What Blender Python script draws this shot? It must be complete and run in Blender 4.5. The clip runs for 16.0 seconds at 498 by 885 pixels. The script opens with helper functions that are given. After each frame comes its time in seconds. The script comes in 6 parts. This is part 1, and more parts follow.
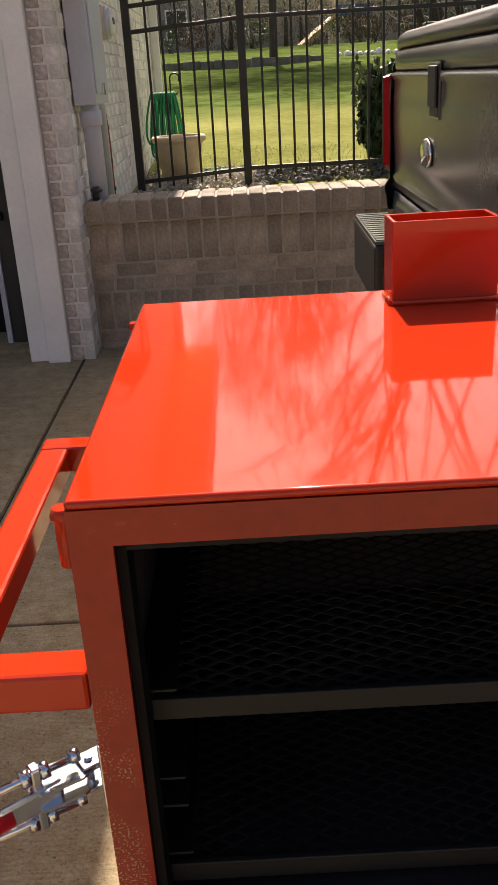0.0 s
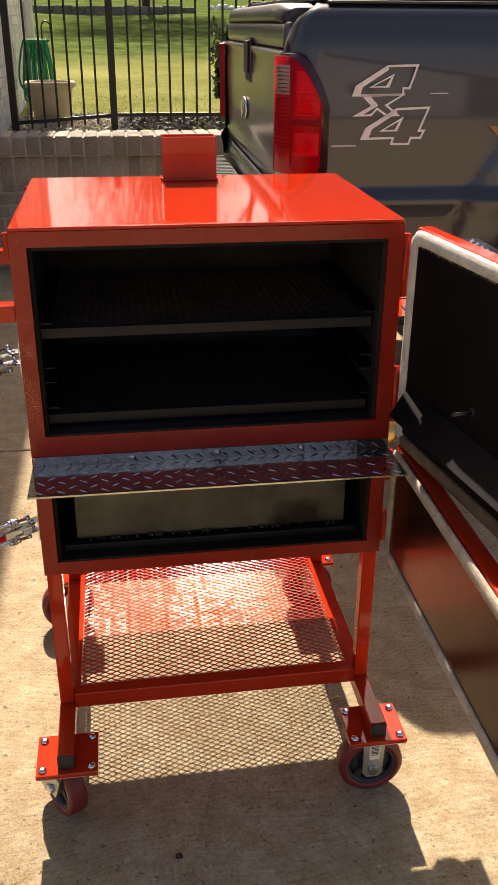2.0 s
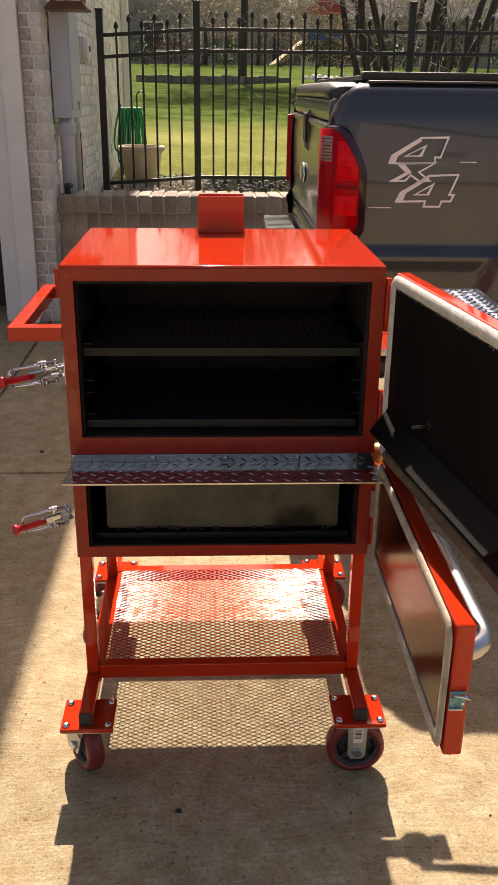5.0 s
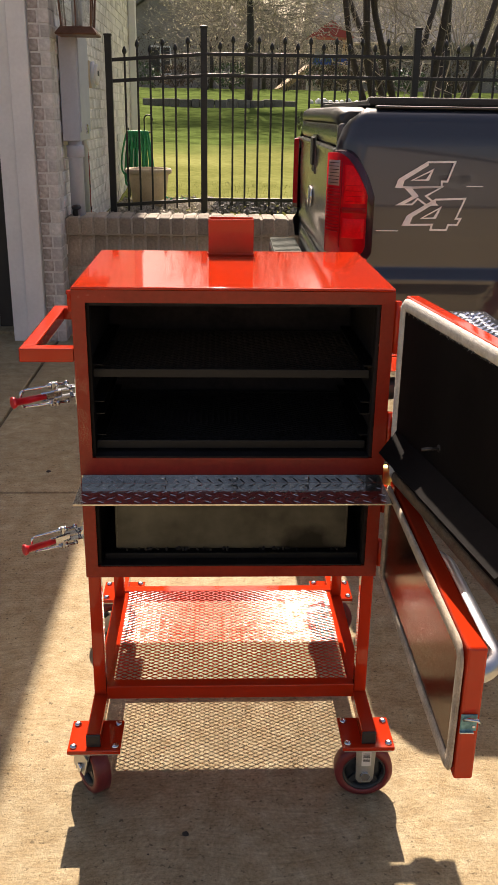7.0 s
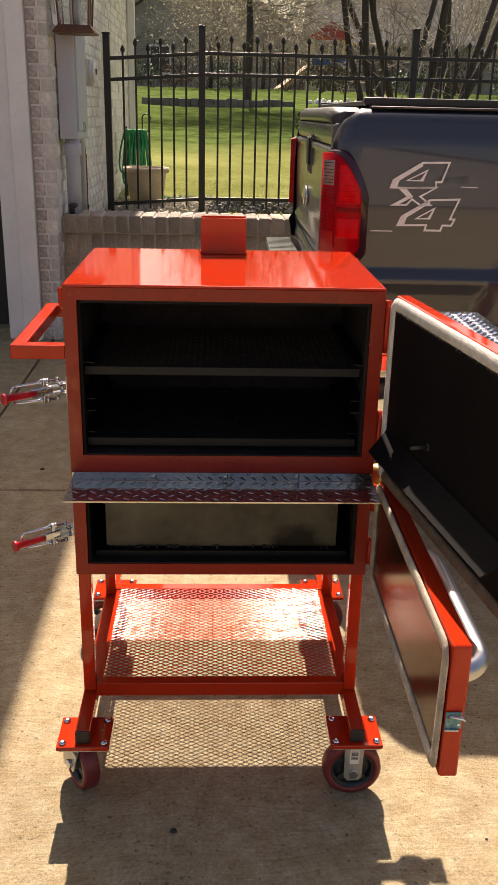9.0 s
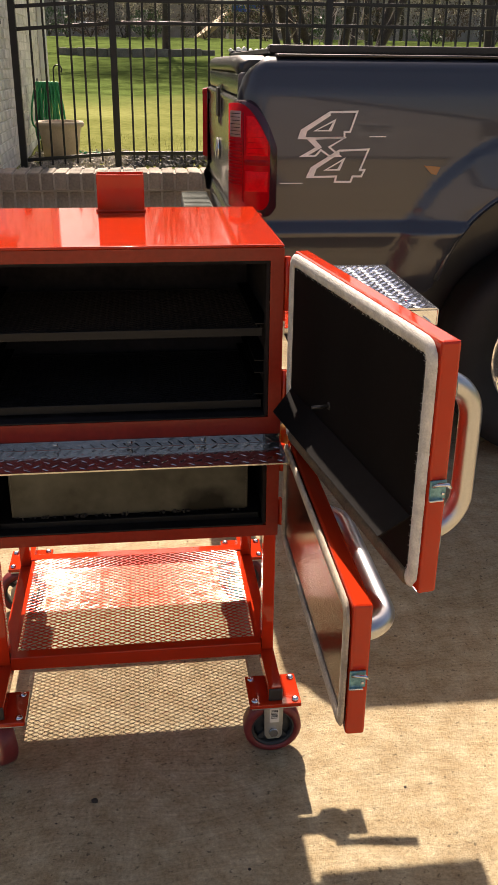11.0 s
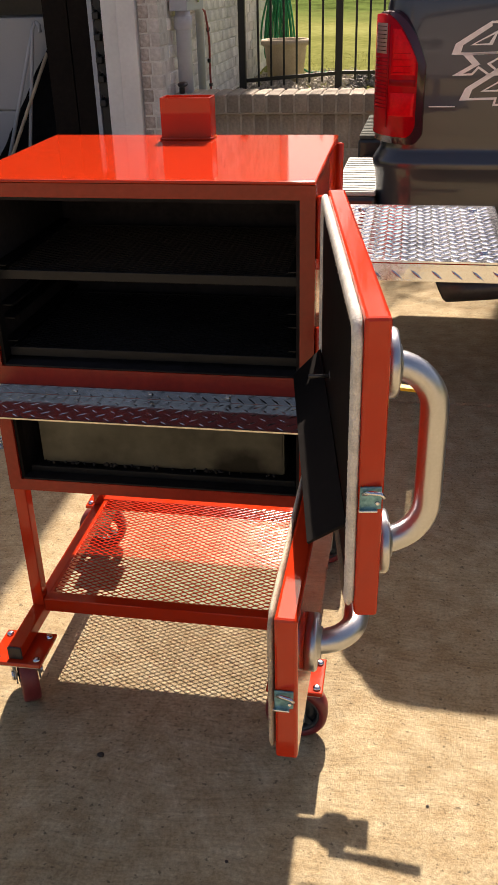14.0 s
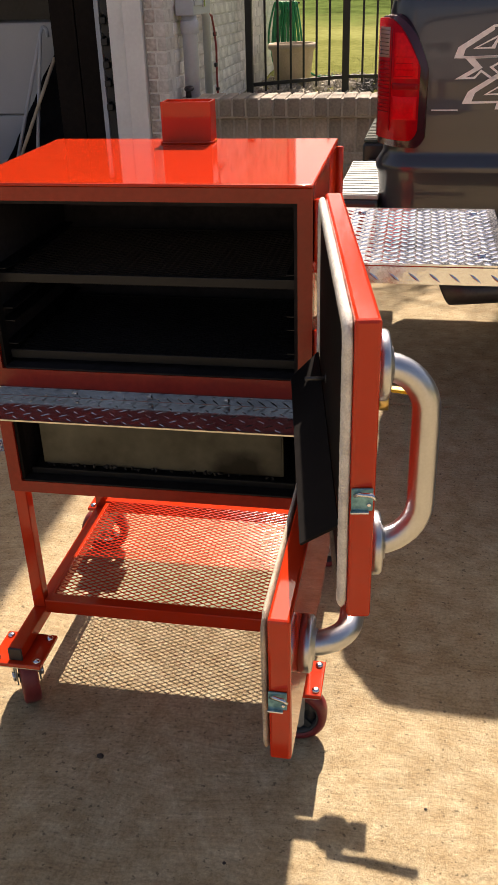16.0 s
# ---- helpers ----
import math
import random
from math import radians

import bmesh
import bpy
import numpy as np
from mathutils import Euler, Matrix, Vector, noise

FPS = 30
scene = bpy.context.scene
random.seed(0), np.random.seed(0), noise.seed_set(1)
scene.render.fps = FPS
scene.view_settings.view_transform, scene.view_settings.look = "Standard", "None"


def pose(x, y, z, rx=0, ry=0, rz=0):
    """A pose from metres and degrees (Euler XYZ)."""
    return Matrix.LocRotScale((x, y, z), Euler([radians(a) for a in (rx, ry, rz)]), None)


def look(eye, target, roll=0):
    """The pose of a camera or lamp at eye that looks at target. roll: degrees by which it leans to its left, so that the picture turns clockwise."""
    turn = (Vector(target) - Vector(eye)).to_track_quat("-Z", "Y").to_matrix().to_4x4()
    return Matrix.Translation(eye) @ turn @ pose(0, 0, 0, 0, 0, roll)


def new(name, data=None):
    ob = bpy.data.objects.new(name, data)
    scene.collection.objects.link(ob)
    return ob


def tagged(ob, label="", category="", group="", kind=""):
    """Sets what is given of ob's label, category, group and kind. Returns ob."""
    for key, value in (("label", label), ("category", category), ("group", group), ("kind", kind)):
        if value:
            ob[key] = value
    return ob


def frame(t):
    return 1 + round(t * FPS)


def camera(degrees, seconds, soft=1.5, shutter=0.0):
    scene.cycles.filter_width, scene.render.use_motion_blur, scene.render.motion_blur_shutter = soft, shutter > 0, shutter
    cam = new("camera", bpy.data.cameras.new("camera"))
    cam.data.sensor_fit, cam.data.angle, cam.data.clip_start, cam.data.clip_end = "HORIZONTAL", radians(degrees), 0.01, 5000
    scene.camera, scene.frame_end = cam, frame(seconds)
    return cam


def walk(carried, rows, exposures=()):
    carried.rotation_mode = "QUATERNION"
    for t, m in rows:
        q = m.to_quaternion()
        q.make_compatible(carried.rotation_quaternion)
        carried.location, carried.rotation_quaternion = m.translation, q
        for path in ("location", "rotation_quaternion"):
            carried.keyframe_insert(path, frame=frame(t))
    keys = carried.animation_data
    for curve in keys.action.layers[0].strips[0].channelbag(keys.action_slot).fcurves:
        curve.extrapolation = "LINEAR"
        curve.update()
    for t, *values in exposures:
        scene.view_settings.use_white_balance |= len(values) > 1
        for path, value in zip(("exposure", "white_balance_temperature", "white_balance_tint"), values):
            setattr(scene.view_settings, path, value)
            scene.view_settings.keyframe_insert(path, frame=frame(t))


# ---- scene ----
cam = camera(31.5, 16.0)
PATH = [
    (0, (-0.195, -0.4485, 1.306), (-0.206, 1.3995, 0.542), -3.4),
    (0.2, (-0.187, -0.573, 1.355), (-0.135, 1.271, 0.582), -1.8),
    (0.5, (-0.177, -0.698, 1.377), (-0.094, 1.128, 0.565), -1.5),
    (0.8, (-0.145, -0.830, 1.378), (-0.081, 0.975, 0.519), -0.6),
    (1, (-0.112, -0.956, 1.362), (-0.07, 0.831, 0.465), -0.7),
    (1.5, (-0.094, -1.155, 1.36), (0.029, 0.608, 0.423), -0.3),
    (2, (-0.141, -1.348, 1.366), (0.124, 0.439, 0.508), 0.4),
    (2.5, (-0.111, -1.464, 1.388), (0.084, 0.364, 0.6), 0.8),
    (3, (-0.045, -1.567, 1.377), (0.042, 0.257, 0.562), 0.7),
    (3.5, (-0.024, -1.614, 1.382), (0.052, 0.219, 0.587), 0.4),
    (4, (-0.017, -1.622, 1.388), (0.078, 0.222, 0.619), 0.3),
    (4.5, (-0.021, -1.636, 1.393), (0.081, 0.209, 0.629), 0.4),
    (5, (-0.025, -1.642, 1.393), (0.061, 0.213, 0.652), 0.7),
    (7.5, (-0.038, -1.647, 1.397), (0.036, 0.227, 0.703), 1.0),
    (8, (-0.031, -1.645, 1.394), (0.033, 0.231, 0.704), 1.0),
    (10.5, (-0.011, -1.668, 1.398), (0.178, 0.182, 0.663), 1.0),
    (11, (0.043, -1.622, 1.396), (0.267, 0.202, 0.608), 0.6),
    (11.5, (0.098, -1.431, 1.364), (0.311, 0.327, 0.436), 1.3),
    (12, (0.164, -1.3675, 1.364), (0.166, 0.391, 0.412), -0.25),
    (12.5, (0.336, -1.389, 1.3775), (-0.0185, 0.331, 0.4205), -1.3),
    (13, (0.402, -1.3895, 1.3705), (0.0155, 0.306, 0.3817), -1.15),
    (13.5, (0.443, -1.416, 1.377), (0.104, 0.309, 0.423), -1.6),
    (14, (0.444, -1.429, 1.378), (0.129, 0.313, 0.449), -1.6),
    (14.5, (0.459, -1.428, 1.378), (0.143, 0.317, 0.453), -1.6),
    (15, (0.459, -1.431, 1.379), (0.132, 0.312, 0.456), -1.7),
    (15.5, (0.459, -1.432, 1.378), (0.119, 0.31, 0.456), -1.9),
    (16, (0.463, -1.431, 1.378), (0.128, 0.312, 0.456), -1.8),
]
EXPOSURES = [(0, 1.08, 7250, 21), (1.5, 1.08, 7250, 21), (3.5, 1.03, 7250, 21), (16, 1.03, 7250, 21)]
walk(cam, [(t, look(eye, target, roll)) for t, eye, target, roll in PATH], EXPOSURES)

# ---- world, sun, exposure ----
SUN_SLOPE = 0.985  # metres that a shadow runs towards the viewer for each metre of height
SUN_DIR = Vector((0.012, -SUN_SLOPE, -1.0)).normalized()
world = bpy.data.worlds.new("sky")
scene.world = world
world.use_nodes = True
wn, wl = world.node_tree.nodes, world.node_tree.links
sky = wn.new("ShaderNodeTexSky")
sky.sky_type, sky.sun_disc = "NISHITA", False
sky.sun_elevation, sky.sun_rotation = radians(45.4), radians(0.7)
sky.air_density, sky.dust_density, sky.ozone_density = 1.1, 4.0, 0.4
wl.new(sky.outputs[0], wn["Background"].inputs[0])
wn["Background"].inputs[1].default_value = 0.067
sun_data = bpy.data.lights.new("sun", "SUN")
sun_data.energy, sun_data.angle, sun_data.color = 5.0, radians(0.55), (1.0, 0.95, 0.835)
sun = new("sun", sun_data)
sun.matrix_world = look(-SUN_DIR * 30, (0, 0, 0))


# ---- materials ----
def material(name, colour, rough=0.5, metal=0.0, coat=0.0, vary=0.0, scale=8.0, fine=120.0, bump=0.0, bump_scale=60.0, second=None,
             random_value=0.0, rough_vary=0.0, spec=0.5):
    """Principled surface with colour variation at two scales, roughness variation and a fine bump."""
    m = bpy.data.materials.new(name)
    m.use_nodes = True
    n, l = m.node_tree.nodes, m.node_tree.links
    b = n["Principled BSDF"]
    b.inputs["Base Color"].default_value = (*colour, 1)
    b.inputs["Roughness"].default_value = rough
    b.inputs["Metallic"].default_value = metal
    b.inputs["Specular IOR Level"].default_value = spec
    b.inputs["Coat Weight"].default_value = coat
    b.inputs["Coat Roughness"].default_value = 0.04
    coords = n.new("ShaderNodeTexCoord")
    out = None
    if vary or second:
        big, small = n.new("ShaderNodeTexNoise"), n.new("ShaderNodeTexNoise")
        big.inputs["Scale"].default_value, small.inputs["Scale"].default_value = scale, fine
        big.inputs["Detail"].default_value, small.inputs["Detail"].default_value = 6, 4
        for t in (big, small):
            l.new(coords.outputs["Object"], t.inputs["Vector"])
        mixed = n.new("ShaderNodeMix")
        mixed.inputs[0].default_value = 0.4
        l.new(big.outputs[0], mixed.inputs[2])
        l.new(small.outputs[0], mixed.inputs[3])
        ramp = n.new("ShaderNodeValToRGB")
        dark = tuple(c * (1 - vary) for c in colour)
        light = second or tuple(min(1, c * (1 + vary)) for c in colour)
        ramp.color_ramp.elements[0].color, ramp.color_ramp.elements[1].color = (*dark, 1), (*light, 1)
        ramp.color_ramp.elements[0].position, ramp.color_ramp.elements[1].position = 0.36, 0.66
        l.new(mixed.outputs[0], ramp.inputs[0])
        out = ramp.outputs[0]
        if rough_vary:
            span = n.new("ShaderNodeMapRange")
            span.inputs[3].default_value, span.inputs[4].default_value = max(0.02, rough - rough_vary), min(1, rough + rough_vary)
            l.new(mixed.outputs[0], span.inputs[0])
            l.new(span.outputs[0], b.inputs["Roughness"])
    if random_value:
        info, hsv, span = n.new("ShaderNodeObjectInfo"), n.new("ShaderNodeHueSaturation"), n.new("ShaderNodeMapRange")
        span.inputs[3].default_value, span.inputs[4].default_value = 1 - random_value, 1 + random_value
        l.new(info.outputs["Random"], span.inputs[0])
        l.new(span.outputs[0], hsv.inputs["Value"])
        if out:
            l.new(out, hsv.inputs["Color"])
        else:
            hsv.inputs["Color"].default_value = (*colour, 1)
        out = hsv.outputs[0]
    if out:
        l.new(out, b.inputs["Base Color"])
    if bump:
        grain, bm_node = n.new("ShaderNodeTexNoise"), n.new("ShaderNodeBump")
        grain.inputs["Scale"].default_value, grain.inputs["Detail"].default_value = bump_scale, 5
        l.new(coords.outputs["Object"], grain.inputs["Vector"])
        l.new(grain.outputs[0], bm_node.inputs["Height"])
        bm_node.inputs["Strength"].default_value, bm_node.inputs["Distance"].default_value = bump, 0.01
        l.new(bm_node.outputs[0], b.inputs["Normal"])
        if coat:
            l.new(bm_node.outputs[0], b.inputs["Coat Normal"])
    return m


def island_vary(m, amount):
    """Let each loose piece of a joined mesh take its own brightness."""
    n, l = m.node_tree.nodes, m.node_tree.links
    b = n["Principled BSDF"]
    geo, hsv, span = n.new("ShaderNodeNewGeometry"), n.new("ShaderNodeHueSaturation"), n.new("ShaderNodeMapRange")
    span.inputs[3].default_value, span.inputs[4].default_value = 1 - amount, 1 + amount
    l.new(geo.outputs["Random Per Island"], span.inputs[0])
    l.new(span.outputs[0], hsv.inputs["Value"])
    if b.inputs["Base Color"].links:
        l.new(b.inputs["Base Color"].links[0].from_socket, hsv.inputs["Color"])
    else:
        hsv.inputs["Color"].default_value = b.inputs["Base Color"].default_value
    l.new(hsv.outputs[0], b.inputs["Base Color"])
    return m


RED = material("red_gloss_paint", (0.45, 0.0285, 0.0072), 0.05, coat=0.0, vary=0.04, scale=5, fine=40, bump=0.006, bump_scale=14, rough_vary=0.02, spec=0.38)
# RED again, darkened for the shaded front frame; its flakes are real wear.
RED_SHADED_WORN = material("red_paint_shaded_worn", (0.26, 0.0165, 0.0075), 0.24, spec=0.36, coat=0.0, vary=0.14, scale=9, fine=90, bump=0.04, bump_scale=180, rough_vary=0.1)


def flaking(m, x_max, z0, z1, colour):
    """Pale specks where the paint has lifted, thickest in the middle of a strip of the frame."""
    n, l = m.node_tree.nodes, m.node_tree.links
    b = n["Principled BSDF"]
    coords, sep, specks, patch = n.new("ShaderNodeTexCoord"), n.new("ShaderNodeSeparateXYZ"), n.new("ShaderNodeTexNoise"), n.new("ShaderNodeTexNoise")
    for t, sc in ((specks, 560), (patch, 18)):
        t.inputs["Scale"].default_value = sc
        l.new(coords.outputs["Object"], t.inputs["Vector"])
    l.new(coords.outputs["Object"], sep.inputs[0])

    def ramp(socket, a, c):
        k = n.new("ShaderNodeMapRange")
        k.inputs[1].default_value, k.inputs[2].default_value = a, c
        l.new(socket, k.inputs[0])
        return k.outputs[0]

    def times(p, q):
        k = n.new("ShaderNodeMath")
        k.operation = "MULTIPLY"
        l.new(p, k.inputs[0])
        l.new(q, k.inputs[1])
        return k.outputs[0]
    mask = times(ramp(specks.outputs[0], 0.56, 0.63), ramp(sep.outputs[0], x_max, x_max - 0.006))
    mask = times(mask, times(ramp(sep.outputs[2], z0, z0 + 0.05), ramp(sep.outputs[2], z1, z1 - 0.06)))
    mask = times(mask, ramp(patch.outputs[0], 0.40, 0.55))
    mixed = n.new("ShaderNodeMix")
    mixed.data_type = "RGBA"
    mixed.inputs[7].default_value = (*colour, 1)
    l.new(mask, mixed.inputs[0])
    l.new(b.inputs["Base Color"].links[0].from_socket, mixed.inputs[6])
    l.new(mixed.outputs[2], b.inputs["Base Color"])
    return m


flaking(RED_SHADED_WORN, -0.281, 0.755, 0.97, (0.36, 0.21, 0.13))
BLACK_STEEL = material("black_seasoned_steel", (0.038, 0.034, 0.034), 0.85, spec=0.03, vary=0.3, scale=7, fine=70, bump=0.05, bump_scale=90, rough_vary=0.12)
DOOR_BLACK = material("black_oiled_sheet", (0.0105, 0.0092, 0.0088), 0.55, spec=0.045, vary=0.3, scale=5, fine=60, bump=0.02, bump_scale=40, rough_vary=0.1)
MATT_BLACK = material("matt_black_coating", (0.026, 0.023, 0.023), 0.95, spec=0.03, vary=0.3, scale=6, fine=60)
GRATE = material("dark_oiled_grate", (0.022, 0.0195, 0.018), 0.6, spec=0.03, vary=0.3, scale=5, fine=60)
RAW_STEEL = material("raw_mild_steel", (0.016, 0.0165, 0.0165), 0.5, 0.0, spec=0.22, vary=0.25, scale=6, fine=120, bump=0.03, bump_scale=200, rough_vary=0.12)
FIREBOX_STEEL = material("heat_stained_steel_sheet", (0.075, 0.076, 0.062), 0.52, 0.5, vary=0.4, scale=7, fine=30, bump=0.03, bump_scale=80, rough_vary=0.14)


def smudge(m, centre, radius, stretch, strength):
    """A ragged patch of soot on one spot."""
    n, l = m.node_tree.nodes, m.node_tree.links
    b = n["Principled BSDF"]
    coords, place, rag, add, size, span, hsv = (n.new("ShaderNode" + k) for k in ("TexCoord", "Mapping", "TexNoise", "VectorMath", "VectorMath", "MapRange", "HueSaturation"))
    place.inputs["Location"].default_value = [-c * k - radius * 0.8 for c, k in zip(centre, stretch)]
    place.inputs["Scale"].default_value = stretch
    rag.inputs["Scale"].default_value, rag.inputs["Detail"].default_value = 22, 5
    l.new(coords.outputs["Object"], place.inputs[0])
    l.new(coords.outputs["Object"], rag.inputs["Vector"])
    add.operation, size.operation = "MULTIPLY_ADD", "LENGTH"
    l.new(rag.outputs["Color"], add.inputs[0])
    add.inputs[1].default_value = (radius * 1.6,) * 3
    l.new(place.outputs[0], add.inputs[2])
    l.new(add.outputs[0], size.inputs[0])
    span.inputs[1].default_value, span.inputs[2].default_value, span.inputs[3].default_value = radius * 1.1, radius * 2.1, strength
    l.new(size.outputs["Value"], span.inputs[0])
    l.new(span.outputs[0], hsv.inputs["Value"])
    l.new(b.inputs["Base Color"].links[0].from_socket, hsv.inputs["Color"])
    l.new(hsv.outputs[0], b.inputs["Base Color"])
    return m


smudge(FIREBOX_STEEL, (0.16, 0.045, 0.525), 0.035, (1.0, 1.0, 1.2), 0.12)
ALU = material("bright_tread_plate", (0.74, 0.78, 0.84), 0.14, 1.0, vary=0.10, scale=9, fine=140, bump=0.05, bump_scale=60, rough_vary=0.09)
ALU_DARK = material("tread_plate_weathered", (0.46, 0.445, 0.42), 0.1, 0.94, vary=0.2, scale=11, fine=150, bump=0.05, bump_scale=70, rough_vary=0.1)
STAINLESS = material("brushed_stainless", (0.47, 0.49, 0.52), 0.30, 1.0, vary=0.06, scale=12, fine=300, bump=0.03, bump_scale=260, rough_vary=0.06)
ZINC = material("bright_zinc", (0.60, 0.64, 0.70), 0.2, 1.0, vary=0.12, scale=40, fine=200, rough_vary=0.1)
GALV = material("galvanised_fork", (0.52, 0.53, 0.50), 0.4, 0.8, vary=0.12, scale=30, fine=200, rough_vary=0.1)
GASKET = material("pale_rope_gasket", (0.70, 0.67, 0.61), 0.95, spec=0.05, vary=0.22, scale=40, fine=360, bump=0.45, bump_scale=420)
GASKET_TAN = material("tan_rope_gasket", (0.52, 0.44, 0.345), 0.95, spec=0.05, vary=0.35, scale=26, fine=300, bump=0.45, bump_scale=420)
GASKET_GREASY = material("greasy_rope_gasket", (0.20, 0.14, 0.085), 0.7, vary=0.4, scale=30, fine=300, bump=0.5, bump_scale=600)
POLYURETHANE = material("oxblood_polyurethane", (0.17, 0.022, 0.024), 0.42, vary=0.18, scale=30, fine=200)
CAST_BLACK = material("black_cast_rim", (0.035, 0.04, 0.042), 0.5, vary=0.2, scale=40, fine=200)
BLACK_PLASTIC = material("black_plastic", (0.018, 0.018, 0.019), 0.5, vary=0.2, scale=20, fine=200)
RED_PLASTIC = material("red_vinyl_grip", (0.55, 0.012, 0.02), 0.3, coat=0.3)
YELLOW = material("yellow_vinyl", (0.85, 0.55, 0.02), 0.4)
BRASS = material("brass_valve", (0.60, 0.42, 0.16), 0.3, 1.0, vary=0.1)
BLUE_PLATE = material("blue_zinc_strike", (0.06, 0.25, 0.29), 0.35, 0.25, vary=0.5, scale=60, fine=200, second=(0.22, 0.46, 0.50))
PAPER = material("white_paper_label", (0.75, 0.74, 0.7), 0.7)
INK = material("black_ink", (0.03, 0.03, 0.03), 0.7)


def cast_concrete(colour):
    """Broomed driveway slab: cloudy stains, sandy grit, broom lines and open pits."""
    m = bpy.data.materials.new("driveway_concrete")
    m.use_nodes = True
    n, l = m.node_tree.nodes, m.node_tree.links
    b = n["Principled BSDF"]
    b.inputs["Roughness"].default_value, b.inputs["Specular IOR Level"].default_value = 0.9, 0.3
    coords = n.new("ShaderNodeTexCoord")

    def grain(scale, detail, rough, vector):
        t = n.new("ShaderNodeTexNoise")
        t.inputs["Scale"].default_value, t.inputs["Detail"].default_value, t.inputs["Roughness"].default_value = scale, detail, rough
        l.new(vector, t.inputs["Vector"])
        return t.outputs[0]

    def span(socket, a, c, lo, hi):
        k = n.new("ShaderNodeMapRange")
        for i, v in enumerate((a, c, lo, hi)):
            k.inputs[i + 1].default_value = v
        l.new(socket, k.inputs[0])
        return k.outputs[0]

    def times(p, q):
        k = n.new("ShaderNodeMath")
        k.operation = "MULTIPLY"
        l.new(p, k.inputs[0])
        l.new(q, k.inputs[1])
        return k.outputs[0]
    place = coords.outputs["Object"]
    wobble = n.new("ShaderNodeVectorMath")
    wobble.operation = "MULTIPLY_ADD"
    bend = n.new("ShaderNodeTexNoise")
    bend.inputs["Scale"].default_value = 1.1
    l.new(place, bend.inputs["Vector"])
    l.new(bend.outputs["Color"], wobble.inputs[0])
    wobble.inputs[1].default_value = (0.5, 0.5, 0)
    l.new(place, wobble.inputs[2])
    turned = n.new("ShaderNodeMapping")
    turned.inputs["Rotation"].default_value = (0, 0, radians(-24))
    turned.inputs["Scale"].default_value = (12, 150, 1)
    l.new(wobble.outputs[0], turned.inputs[0])
    broom = grain(1.0, 3, 0.6, turned.outputs[0])
    clouds, mottle, grit, pits = grain(1.6, 9, 0.62, place), grain(16, 8, 0.7, place), grain(130, 6, 0.8, place), grain(75, 3, 0.55, place)
    value = times(span(clouds, 0.3, 0.7, 0.78, 1.19), span(mottle, 0.3, 0.7, 0.74, 1.24))
    value = times(value, span(grit, 0.32, 0.68, 0.64, 1.33))
    value = times(value, span(broom, 0.3, 0.7, 0.85, 1.14))
    value = times(value, span(pits, 0.31, 0.38, 0.45, 1.0))
    tint = n.new("ShaderNodeMix")
    tint.data_type = "RGBA"
    tint.inputs[6].default_value = (colour[0] * 1.03, colour[1] * 0.97, colour[2] * 0.90, 1)
    tint.inputs[7].default_value = (colour[0] * 0.97, colour[1] * 1.03, colour[2] * 1.12, 1)
    l.new(span(mottle, 0.35, 0.65, 0, 1), tint.inputs[0])
    info, hsv = n.new("ShaderNodeObjectInfo"), n.new("ShaderNodeHueSaturation")
    value = times(value, span(info.outputs["Random"], 0, 1, 0.97, 1.03))
    l.new(tint.outputs[2], hsv.inputs["Color"])
    l.new(value, hsv.inputs["Value"])
    l.new(hsv.outputs[0], b.inputs["Base Color"])
    relief = n.new("ShaderNodeBump")
    relief.inputs["Strength"].default_value, relief.inputs["Distance"].default_value = 0.62, 0.01
    l.new(times(span(grit, 0.2, 0.8, 0.5, 1.0), span(broom, 0.3, 0.7, 0.9, 1.0)), relief.inputs["Height"])
    l.new(relief.outputs[0], b.inputs["Normal"])
    return m


CONCRETE = cast_concrete((0.385, 0.302, 0.176))
JOINT = material("dirty_joint", (0.05, 0.045, 0.035), 0.95, vary=0.3, scale=20, fine=120)
GRASS_GROUND = material("lawn_soil", (0.165, 0.18, 0.052), 1.0, spec=0.0, vary=0.25, scale=0.9, fine=14, second=(0.235, 0.245, 0.088), bump=0.6, bump_scale=40)


